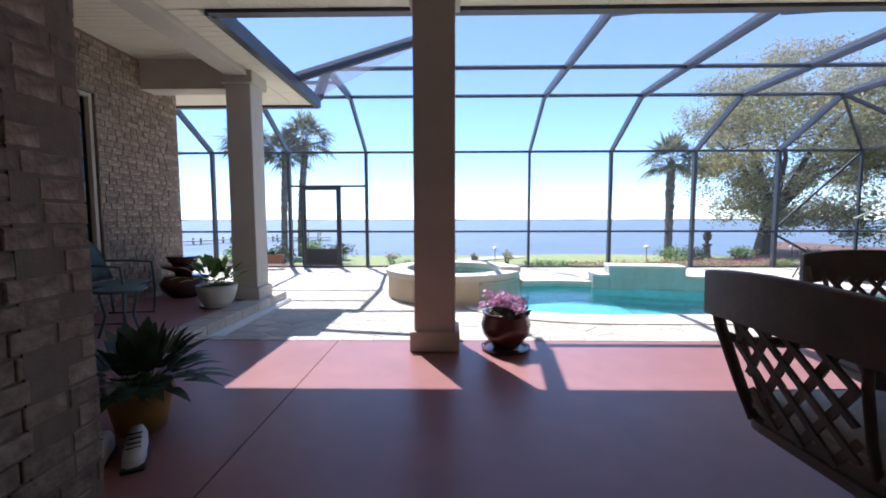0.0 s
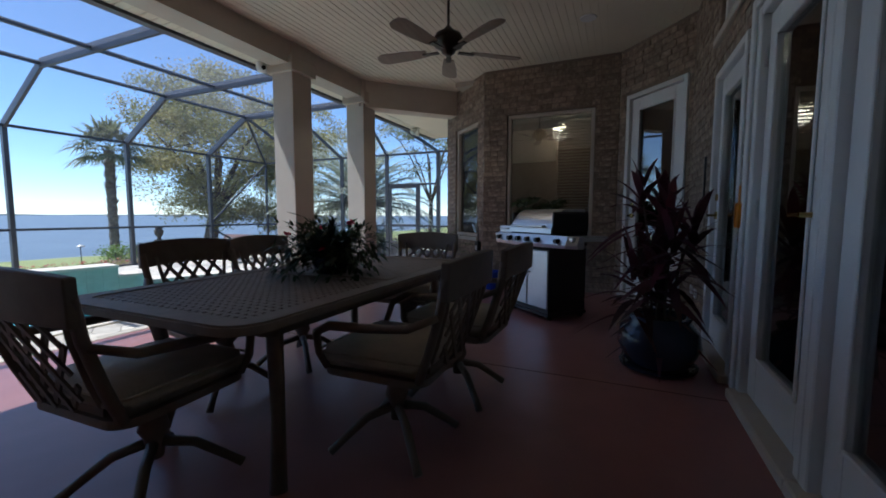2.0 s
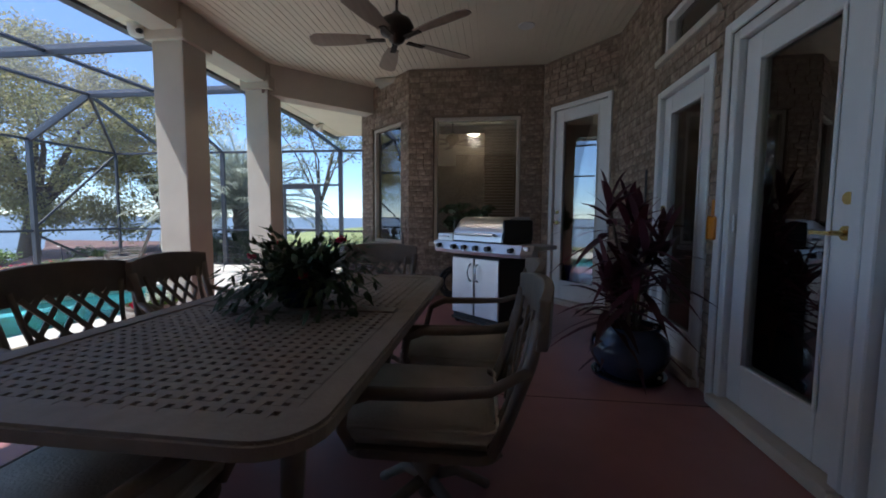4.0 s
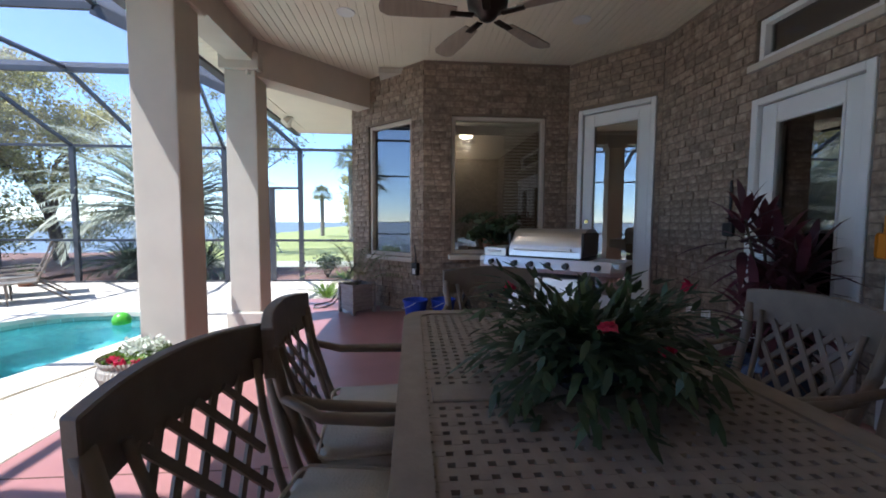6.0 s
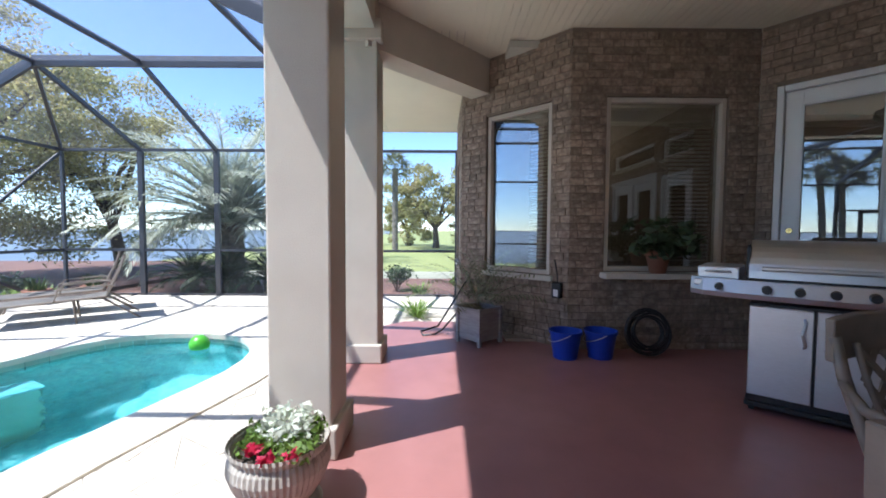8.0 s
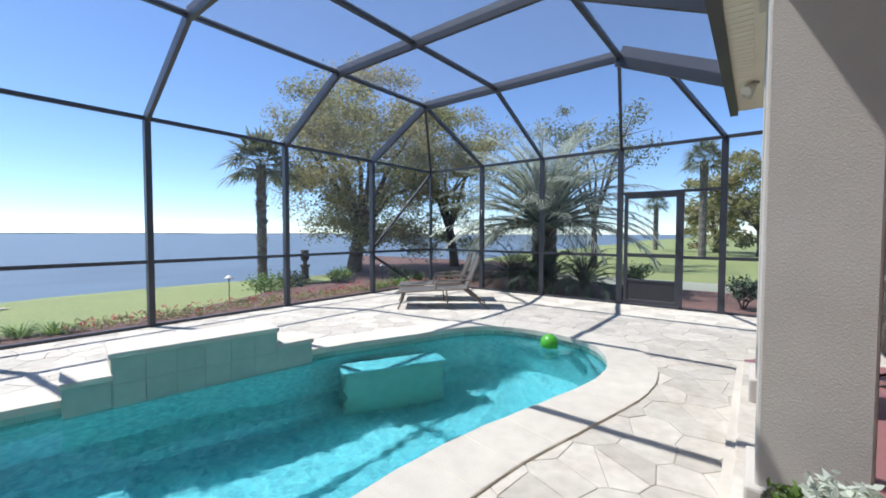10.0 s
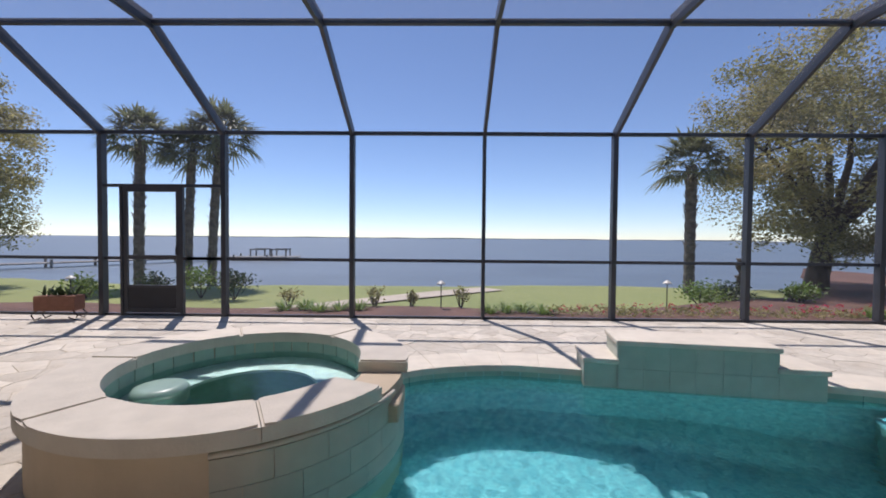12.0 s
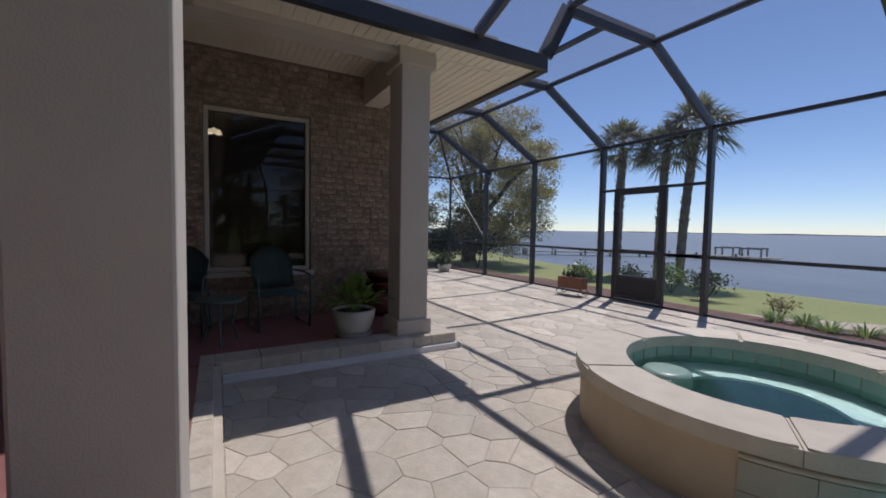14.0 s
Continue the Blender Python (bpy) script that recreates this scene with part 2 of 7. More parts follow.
M["orange"] = material("orange_plastic", (0.62, 0.22, 0.01), 0.4, vary=0.1)
M["shoe_white"] = material("shoe_leather", (0.55, 0.54, 0.52), 0.55, vary=0.12)
M["rubber"] = material("rubber", (0.03, 0.03, 0.03), 0.8)

# sea: dark water with wind ripples
sea_mat = material("sea_water", (0.095, 0.125, 0.15), 0.4, vary=0.22, scale=0.45, bump=1.0, bump_scale=1.6, second=(0.115, 0.14, 0.16), second_scale=0.02, stretch=(0.35, 1, 1))
M["sea"] = sea_mat


# ---- mesh helpers ----
def box(bm, x0, x1, y0, y1, z0, z1, m=None):
    r = bmesh.ops.create_cube(bm, size=1.0)
    t = Matrix.Translation(((x0 + x1) / 2, (y0 + y1) / 2, (z0 + z1) / 2)) @ Matrix.Diagonal((x1 - x0, y1 - y0, z1 - z0, 1))
    bmesh.ops.transform(bm, matrix=(m @ t) if m else t, verts=r["verts"])
    return r["verts"]


def bevel(bm, w, seg=1):
    bmesh.ops.bevel(bm, geom=[e for e in bm.edges], offset=w, segments=seg, affect="EDGES", profile=0.5)
    return bm


def rbox(x0, x1, y0, y1, z0, z1, w=0.005, m=None, seg=1):
    bm = bmesh.new()
    box(bm, x0, x1, y0, y1, z0, z1, m)
    return bevel(bm, w, seg)


def rod(bm, a, b, ra, rb=None, n=8, caps=True):
    a, b = Vector(a), Vector(b)
    d = b - a
    r = bmesh.ops.create_cone(bm, cap_ends=caps, segments=n, radius1=ra, radius2=ra if rb is None else rb, depth=d.length)
    bmesh.ops.transform(bm, matrix=Matrix.Translation((a + b) / 2) @ d.to_track_quat("Z", "Y").to_matrix().to_4x4(), verts=r["verts"])
    return r["verts"]


def bar(bm, a, b, w, h, up=(0, 0, 1)):
    """A rectangular tube from a to b, w wide and h deep."""
    a, b = Vector(a), Vector(b)
    d = (b - a).normalized()
    u = Vector(up)
    if abs(d.dot(u)) > 0.98:
        u = Vector((0, 1, 0))
    s = d.cross(u).normalized()
    u = s.cross(d).normalized()
    vs = []
    for p in (a, b):
        for i, j in ((-1, -1), (1, -1), (1, 1), (-1, 1)):
            vs.append(bm.verts.new(p + s * (w / 2 * i) + u * (h / 2 * j)))
    for f in ((3, 2, 1, 0), (4, 5, 6, 7), (0, 1, 5, 4), (1, 2, 6, 5), (2, 3, 7, 6), (3, 0, 4, 7)):
        bm.faces.new([vs[i] for i in f])
    return vs


def tube(bm, points, radii, n=8):
    """A round tube through the points."""
    rings = []
    pts = [Vector(p) for p in points]
    for i, p in enumerate(pts):
        d = (pts[min(i + 1, len(pts) - 1)] - pts[max(i - 1, 0)]).normalized()
        s = d.cross(Vector((0.13, 0.97, 0.21))).normalized()
        u = s.cross(d)
        r = radii[i] if isinstance(radii, (list, tuple)) else radii
        rings.append([bm.verts.new(p + s * (r * math.cos(2 * math.pi * k / n)) + u * (r * math.sin(2 * math.pi * k / n))) for k in range(n)])
    for a, b in zip(rings, rings[1:]):
        for k in range(n):
            bm.faces.new((a[k], a[(k + 1) % n], b[(k + 1) % n], b[k]))
    bm.faces.new(rings[0][::-1])
    bm.faces.new(rings[-1])


def lathe(bm, profile, n=24, at=(0, 0, 0), flute=0.0):
    rings = []
    for r, z in profile:
        rings.append([bm.verts.new((at[0] + (r + (flute * (1 if k % 2 else -1) if 0 < z else 0)) * math.cos(2 * math.pi * k / n),
                                    at[1] + (r + (flute * (1 if k % 2 else -1) if 0 < z else 0)) * math.sin(2 * math.pi * k / n), at[2] + z)) for k in range(n)])
    for a, b in zip(rings, rings[1:]):
        for k in range(n):
            bm.faces.new((a[k], a[(k + 1) % n], b[(k + 1) % n], b[k]))
    bm.faces.new(rings[0][::-1])
    bm.faces.new(rings[-1])


def smooth(ob, on=True):
    for p in ob.data.polygons:
        p.use_smooth = on
    return ob


def mesh_from(bm, name):
    bmesh.ops.recalc_face_normals(bm, faces=bm.faces)
    me = bpy.data.meshes.new(name)
    bm.to_mesh(me)
    bm.free()
    return me


def part(name, bm, mat, parent=None, label="", soft=False):
    ob = new(name, mesh_from(bm, name))
    ob.data.materials.append(M[mat])
    if parent:
        ob.parent = parent
    if label:
        ob["label"] = label
    if soft:
        smooth(ob)
    return ob


def raw(name, verts, faces, mat, parent=None, label=""):
    me = bpy.data.meshes.new(name)
    me.from_pydata(verts, [], faces)
    me.materials.append(M[mat])
    ob = new(name, me)
    if parent:
        ob.parent = parent
    if label:
        ob["label"] = label
    return ob


def thing(name, label, category, m=None, group="", kind=""):
    ob = new(name)
    if m is not None:
        ob.matrix_basis = m
    return tagged(ob, label, category, group, kind)


def structure(name, bm, mat, label, category):
    return tagged(part(name, bm, mat), label, category, kind="structure")


FLOOR = 0.16  # patio above the pool deck
CEIL = 3.39

# ---- ground, lawn, sea ----
bm = bmesh.new()
NX, NY = 60, 44
xs = [-2500, -900, -300, -120] + [-60 + 120 * i / (NX - 1) for i in range(NX)] + [120, 300, 900, 2500]


def land_z(x, y):
    if y < 11.9:
        return -0.28
    slope = -0.16 - 0.16 * min(1, max(0, (y - 12.4) / 6))
    shore = 18.9 + 0.4 * math.sin(x * 0.21) + max(0, x - 17) * 0.10 + max(0, -x - 7) * 0.22
    slope += 0.03 * math.sin(x * 0.7) * math.sin(y * 0.5)
    return slope - max(0, y - shore) * 0.6


ys = [-2500, -300, -60, -12, 11.6] + [12 + 26 * i / (NY - 1) for i in range(NY)] + [60, 120, 600, 2600]
grid = [[bm.verts.new((x, y, max(land_z(x, y), -3.0))) for x in xs] for y in ys]
for j in range(len(ys) - 1):
    for i in range(len(xs) - 1):
        if not (ys[j] >= -12 and ys[j + 1] <= 11.7 and xs[i] >= -20 and xs[i + 1] <= 20):
            bm.faces.new((grid[j][i], grid[j][i + 1], grid[j + 1][i + 1], grid[j + 1][i]))
lawn = structure("ground", bm, "grass", "mown green lawn sloping down to the shore", "lawn")
smooth(lawn)
bm = bmesh.new()
box(bm, -3000, 3000, 17, 4800, -0.82, -0.75)
structure("water", bm, "sea", "wide blue-grey bay with small wind ripples", "sea")
bm = bmesh.new()
for i in range(90):
    x = -2600 + i * 58
    h = 5 + 4 * noise.noise(Vector((x * 0.004, 1.7, 0)))
    box(bm, x, x + 58.0, 3300, 3340, -1.5, h)
structure("backdrop", bm, "far_shore", "low dark line of the far shore", "shore")

# mulch beds outside the screen and the sandy path on the lawn
bm = bmesh.new()
for i in range(44):
    x0, x1 = -12 + i * 0.75, -12 + (i + 1) * 0.75
    w0, w1 = (1.35 + 0.25 * math.sin(x0 * 0.9) + 0.045 * max(0, x0 - 4) ** 2, 1.35 + 0.25 * math.sin(x1 * 0.9) + 0.045 * max(0, x1 - 4) ** 2)
    a = [(x0, 11.75, -0.02), (x1, 11.75, -0.02), (x1, 11.75 + w1, -0.08), (x0, 11.75 + w0, -0.08), (x1, 11.9 + w1, -0.6), (x0, 11.9 + w0, -0.6)]
    v = [bm.verts.new(p) for p in a]
    bm.faces.new(v[:4])
    bm.faces.new((v[3], v[2], v[4], v[5]))
bmesh.ops.remove_doubles(bm, verts=bm.verts, dist=0.001)
structure("mulch_bed", bm, "mulch", "dark brown mulch bed along the screen enclosure", "mulch bed")
bm = bmesh.new()
box(bm, 11.75, 15.5, 2.0, 12.6, -0.4, -0.10)
structure("mulch_bed_east", bm, "mulch", "dark mulch bed under the feather palm", "mulch bed")
bm = bmesh.new()
prev = None
for i in range(24):
    u = i / 23
    x, y = -2.2 + 6.2 * u, 12.3 + 5.6 * u ** 1.2
    w = 0.42 + 0.1 * u
    cur = [bm.verts.new((x - w * 0.7, y + w * 0.7, land_z(x - w * 0.7, y + w * 0.7) + 0.03)), bm.verts.new((x + w * 0.7, y - w * 0.7, land_z(x + w * 0.7, y - w * 0.7) + 0.03))]
    if prev:
        bm.faces.new((prev[0], prev[1], cur[1], cur[0]))
    prev = cur
structure("path", bm, "sand", "pale sandy path winding across the lawn", "path")

# ---- pool, spa, deck ----
SPA, SPA_R, SPA_IN, SPA_Z = Vector((1.22, 8.03)), 1.13, 0.82, 0.44
POOL_KNOTS = [(1.78, 7.02), (2.15, 6.62), (2.9, 6.4), (3.8, 6.38), (4.75, 6.39), (5.5, 6.31), (6.3, 6.12), (7.1, 5.95), (7.75, 6.02), (8.3, 6.4), (8.5, 7.05),
              (8.42, 7.7), (8.05, 8.12), (7.3, 8.4), (6.3, 8.78), (5.2, 9.0), (4.0, 9.2), (3.2, 9.32), (2.5, 9.2), (2.1, 8.95), (2.0, 8.6), (2.2, 8.0), (2.05, 7.4)]


def smooth_loop(knots, per=5):
    out, n = [], len(knots)
    for i in range(n):
        p = [Vector(knots[(i + k - 1) % n]) for k in range(4)]
        for s in range(per):
            t = s / per
            out.append(0.5 * ((2 * p[1]) + (p[2] - p[0]) * t + (2 * p[0] - 5 * p[1] + 4 * p[2] - p[3]) * t * t + (3 * p[1] - p[0] - 3 * p[2] + p[3]) * t ** 3))
    return out


POOL = smooth_loop(POOL_KNOTS, 4)


def offset_loop(loop, d):
    out, n = [], len(loop)
    for i, p in enumerate(loop):
        t = (loop[(i + 1) % n] - loop[i - 1]).normalized()
        out.append(p + Vector((t.y, -t.x)) * d)
    return out


def inside(p, loop):
    hit, j = False, len(loop) - 1
    for i in range(len(loop)):
        a, b = loop[i], loop[j]
        if (a.y > p.y) != (b.y > p.y) and p.x < (b.x - a.x) * (p.y - a.y) / (b.y - a.y) + a.x:
            hit = not hit
        j = i
    return hit


def nearest(p, loop):
    best, bd = None, 1e9
    for i in range(len(loop)):
        a, b = loop[i - 1], loop[i]
        ab = b - a
        t = max(0, min(1, (p - a).dot(ab) / max(1e-9, ab.length_squared)))
        q = a + ab * t
        d = (q - p).length
        if d < bd:
            best, bd = q, d
    return best


COPE_OUT = offset_loop(POOL, 0.43)
COPE_MID = offset_loop(POOL, 0.18)
SPA_LOOP = [SPA + Vector((math.cos(a), math.sin(a))) * (SPA_R - 0.12) for a in [2 * math.pi * k / 48 for k in range(48)]]

# pool shell: walls and floor in one skin
DEPTH = -1.75


def pool_floor(x):
    """The floor falls away towards the deep end."""
    u = max(0.0, min(1.0, (x - 4.6) / 2.6))
    return -1.08 - 0.52 * u * u * (3 - 2 * u)


v, f = [], []
n = len(POOL)
inner = offset_loop(POOL, -0.25)
for p in POOL:
    v.append((p.x, p.y, -0.02))
for p in POOL:
    v.append((p.x, p.y, pool_floor(p.x) + 0.14))
for p in inner:
    v.append((p.x, p.y, pool_floor(p.x)))
for k in range(2):
    for i in range(n):
        j = (i + 1) % n
        f.append((k * n + i, k * n + j, (k + 1) * n + j, (k + 1) * n + i))
f.append(tuple(range(2 * n, 3 * n)))
pool = raw("pool", v, f, "plaster")
tagged(pool, "free-form swimming pool with pale aqua plaster and painted ripple light", "swimming pool", kind="structure")
# band of large tiles round the waterline, set piece by piece
band = offset_loop(POOL, -0.012)
tile_count = 0
for i in range(0, n):
    a, b = band[i], band[(i + 1) % n]
    d = b - a
    if d.length < 0.02:
        continue
    nrm = Vector((-d.y, d.x)).normalized()
    g = d.normalized() * 0.004
    bm = bmesh.new()
    vs = [bm.verts.new((q.x, q.y, z)) for z in (-0.20, -0.03) for q in (a + g, b - g, b - g - nrm * 0.011, a + g - nrm * 0.011)]
    for q in ((0, 1, 2, 3), (7, 6, 5, 4), (0, 4, 5, 1), (1, 5, 6, 2), (2, 6, 7, 3), (3, 7, 4, 0)):
        bm.faces.new([vs[k] for k in q])
    part("tile", bm, "pool_tile", pool)
bm = bmesh.new()
face = bm.faces.new([bm.verts.new((p.x, p.y, -0.10)) for p in POOL])
bmesh.ops.triangulate(bm, faces=[face])
bmesh.ops.subdivide_edges(bm, edges=bm.edges[:], cuts=1)
bmesh.ops.recalc_face_normals(bm, faces=bm.faces)
w = structure("water_pool", bm, "water", "clear turquoise pool water with gentle ripples", "pool water")
w.visible_shadow = False
if w.data.polygons[0].normal.z < 0:
    w.data.flip_normals()

# underwater bench along the north side; the body's darker colour paints its shaded sides
bench_at = pose(6.72, 8.22, 0, 0, 0, -28)
bench = part("bench", rbox(-0.60, 0.60, -0.155, 0.155, DEPTH, -0.40, 0.02, bench_at), "pool_tile", pool, "underwater bench, shade on its sides painted as dark green")
part("bench_top", rbox(-0.62, 0.62, -0.17, 0.17, -0.40, -0.34, 0.015, bench_at), "plaster", bench, "pale plaster top")

# coping: cast blocks round the edge
for i in range(0, n, 2):
    idx = [i, i + 1, (i + 2) % n]
    a = [offset_loop(POOL, -0.03)[k % n] for k in idx]
    o = [COPE_OUT[k % n] for k in idx]
    mid = sum(a, Vector((0, 0))) / 3
    if (mid - SPA).length < SPA_R + 0.02:
        continue
    bm = bmesh.new()
    ring = a + o[::-1]
    lo = [bm.verts.new((p.x, p.y, -0.045)) for p in ring]
    hi = [bm.verts.new((p.x, p.y, 0.018)) for p in ring]
    bm.faces.new(hi)
    bm.faces.new(lo[::-1])
    for k in range(6):
        bm.faces.new((lo[k], lo[(k + 1) % 6], hi[(k + 1) % 6], hi[k]))
    bmesh.ops.bevel(bm, geom=[e for e in bm.edges if e.verts[0].co.z > 0 and e.verts[1].co.z > 0], offset=0.006, segments=1, affect="EDGES")
    part("coping_block", bm, "coping", pool)

# raised wall of the water feature, with its lower ends
feature = thing("water_feature_wall", "raised tiled wall with pale cap at the pool edge", "pool wall", pose(4.92, 8.93, 0, 0, 0, -9))
for x0, x1, zt in ((-0.68, 0.68, 0.36), (-0.98, -0.68, 0.18), (0.68, 1.06, 0.18)):
    bm = rbox(x0, x1, -0.02, 0.42, -0.16, zt - 0.05, 0.004)
    part("wall_core", bm, "feature_tile", feature)
    bm = rbox(x0 - 0.015, x1 + 0.015, -0.05, 0.46, zt - 0.05, zt, 0.012, seg=2)
    part("cap", bm, "coping", feature, "pale cast cap")
for i in range(6):
    for j in range(2):
        x = -0.67 + i * 0.225
        bm = rbox(x, x + 0.2225, -0.029, -0.021, -0.12 + j * 0.215, 0.0925 + j * 0.215, 0.002)
        part("tile", bm, "feature_tile", feature)

# spa
spa = thing("spa", "round raised hot tub with cast coping beside the pool", "hot tub", pose(SPA.x, SPA.y, 0))
bm = bmesh.new()
prof = [(SPA_IN, -0.86), (SPA_IN, SPA_Z - 0.085), (SPA_R - 0.03, SPA_Z - 0.085), (SPA_R - 0.03, -0.5)]
rings = [[bm.verts.new((r * math.cos(2 * math.pi * k / 64), r * math.sin(2 * math.pi * k / 64), z)) for k in range(64)] for r, z in prof]
for a, b in zip(rings, rings[1:]):
    for k in range(64):
        bm.faces.new((a[k], a[(k + 1) % 64], b[(k + 1) % 64], b[k]))
bm.faces.new(rings[0])
part("shell", bm, "spa_wall", spa)
bm = bmesh.new()
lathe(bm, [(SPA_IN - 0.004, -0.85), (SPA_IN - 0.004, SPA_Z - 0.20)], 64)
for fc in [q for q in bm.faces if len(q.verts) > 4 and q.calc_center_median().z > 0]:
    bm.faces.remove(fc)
part("lining", bm, "spa_lining_shaded", spa, "spa lining with its shade painted in as dark green", True)
for k in range(32):
    a0, a1 = 2 * math.pi * k / 32 + 0.006, 2 * math.pi * (k + 1) / 32 - 0.006
    bm = bmesh.new()
    ring = [(r * math.cos(a), r * math.sin(a)) for r, aa in ((SPA_IN - 0.006, (a0, a1)), (SPA_IN - 0.016, (a1, a0))) for a in aa]
    lo = [bm.verts.new((*p, SPA_Z - 0.20)) for p in ring]
    hi = [bm.verts.new((*p, SPA_Z - 0.087)) for p in ring]
    bm.faces.new(hi)
    bm.faces.new(lo[::-1])
    for q in range(4):
        bm.faces.new((lo[q], lo[(q + 1) % 4], hi[(q + 1) % 4], hi[q]))
    part("tile", bm, "pool_tile", spa)
# coping ring in blocks, with the spillway left open to the pool
for k in range(6):
    a0, a1 = 2 * math.pi * (k / 6) + 0.002, 2 * math.pi * ((k + 1) / 6) - 0.002
    if k == 5:
        a1 -= 0.42
    bm = bmesh.new()
    ang = [a0 + (a1 - a0) * q / 12 for q in range(13)]
    ring = [((SPA_IN - 0.03) * math.cos(a), (SPA_IN - 0.03) * math.sin(a)) for a in ang] + [((SPA_R + 0.006) * math.cos(a), (SPA_R + 0.006) * math.sin(a)) for a in ang[::-1]]
    lo = [bm.verts.new((*p, SPA_Z - 0.085)) for p in ring]
    hi = [bm.verts.new((*p, SPA_Z)) for p in ring]
    bm.faces.new(hi)
    bm.faces.new(lo[::-1])
    m_ = len(ring)
    for q in range(m_):
        bm.faces.new((lo[q], lo[(q + 1) % m_], hi[(q + 1) % m_], hi[q]))
    bmesh.ops.bevel(bm, geom=[e for e in bm.edges if e.verts[0].co.z > SPA_Z - 0.01 and e.verts[1].co.z > SPA_Z - 0.01], offset=0.012, segments=2, affect="EDGES")
    part("coping_block", bm, "coping", spa)
bm = bmesh.new()
bmesh.ops.create_circle(bm, cap_ends=True, segments=64, radius=SPA_IN - 0.016)
bmesh.ops.translate(bm, verts=bm.verts, vec=(0, 0, SPA_Z - 0.17))
wsp = part("water_surface", bm, "spa_water", spa, "clear spa water")
wsp.visible_shadow = False
if wsp.data.polygons[0].normal.z < 0:
    wsp.data.flip_normals()
bm = bmesh.new()
lathe(bm, [(SPA_IN - 0.01, SPA_Z - 0.44), (SPA_IN - 0.01, SPA_Z - 0.38), (0.48, SPA_Z - 0.38), (0.48, SPA_Z - 0.44)], 48)
for fc in [q for q in bm.faces if len(q.verts) > 4]:
    bm.faces.remove(fc)
part("seat_ring", bm, "spa_seat", spa, "pale underwater seat")
bm = bmesh.new()
# well in the darkened lining colour, which stands for the shade down there
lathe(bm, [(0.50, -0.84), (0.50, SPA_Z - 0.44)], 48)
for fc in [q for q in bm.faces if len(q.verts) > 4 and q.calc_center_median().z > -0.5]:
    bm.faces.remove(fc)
part("foot_well", bm, "spa_lining_shaded", spa, "foot well with its shade painted in as dark green", True)
part("spill_lip", rbox(0.72, 1.12, -0.34, 0.02, 0.15, SPA_Z - 0.17, 0.01), "spa_wall", spa, "spillway lip")
bm = bmesh.new()
lathe(bm, [(0.17, SPA_Z - 0.40), (0.17, SPA_Z - 0.18), (0.155, SPA_Z - 0.15), (0.12, SPA_Z - 0.142)], 32, (-0.52, -0.14, 0))
part("step", bm, "pool_tile", spa, "pale green entry step", True)
bm = bmesh.new()
band_r = SPA_R - 0.022
tube(bm, [(band_r * math.cos(a), band_r * math.sin(a), SPA_Z - 0.115) for a in [-1.24 + 1.0 * k / 20 for k in range(21)]], 0.014, 8)
part("trim_band", bm, "coping", spa, "thin rounded trim under the coping", True)
for j in range(4):
    z1 = SPA_Z - 0.135 - 0.148 * j
    a = -1.24
    while a < 0.30:
        w_ = 0.122 if (a == -1.24 and j % 2) else 0.245
        b = min(a + w_, 0.30)
        if not (j == 0 and b > -0.24):
            bm = bmesh.new()
            cols = [a + 0.0013 + (b - a - 0.0026) * q / 4 for q in range(5)]
            lo = [bm.verts.new((r_ * math.cos(t_), r_ * math.sin(t_), z1 - 0.145)) for r_ in (SPA_R - 0.034, SPA_R - 0.021) for t_ in cols]
            hi = [bm.verts.new((r_ * math.cos(t_), r_ * math.sin(t_), z1)) for r_ in (SPA_R - 0.034, SPA_R - 0.021) for t_ in cols]
            for q in range(4):
                bm.faces.new((lo[5 + q], lo[6 + q], hi[6 + q], hi[5 + q]))
                bm.faces.new((hi[q], hi[5 + q], hi[6 + q], hi[q + 1]))
            bm.faces.new((lo[0], lo[5], hi[5], hi[0]))
            bm.faces.new((lo[9], lo[4], hi[4], hi[9]))
            part("tile", bm, "spa_tile", spa)
        a = b

# deck base with the pool cut out
bm = bmesh.new()
outer = [(-9.4, 4.75), (11.72, 4.75), (11.72, 11.82), (-9.4, 11.82)]


def loop_edges(pts, z):
    vs = [bm.verts.new((p[0], p[1], z)) for p in pts]
    return [bm.edges.new((vs[i], vs[(i + 1) % len(vs)])) for i in range(len(vs))]


ed = loop_edges(outer, -0.006) + loop_edges([(p.x, p.y) for p in COPE_MID], -0.006)
ed += loop_edges([(SPA.x + 0.505 * math.cos(math.pi * k / 24), SPA.y + 0.505 * math.sin(math.pi * k / 24)) for k in range(48)], -0.006)
bmesh.ops.triangle_fill(bm, use_beauty=True, edges=ed)
deck = structure("pavement", bm, "joint", "pool deck of irregular cream stone pavers", "pool deck")
bm = bmesh.new()
box(bm, 7.0, 11.72, 2.6, 4.75, -0.5, -0.014)
box(bm, -9.4, -4.2, 2.0, 4.75, -0.5, -0.014)
part("deck_side", bm, "joint", deck)

# patio slab
bm = bmesh.new()
box(bm, -3.2, -1.345, 2.6, 7.235, -0.3, FLOOR)
box(bm, -1.33, -0.3, 2.6, 4.9, -0.3, FLOOR)
box(bm, -0.3, 7.6, -0.05, 4.9, -0.3, FLOOR)
v = [(7.6, 0.7), (8.6, 3.3), (8.6, 4.4), (8.1, 4.9), (7.6, 4.9)]
lo = [bm.verts.new((*p, -0.3)) for p in v]
hi = [bm.verts.new((*p, FLOOR)) for p in v]
bm.faces.new(hi)
for i in range(5):
    bm.faces.new((lo[i], lo[(i + 1) % 5], hi[(i + 1) % 5], hi[i]))
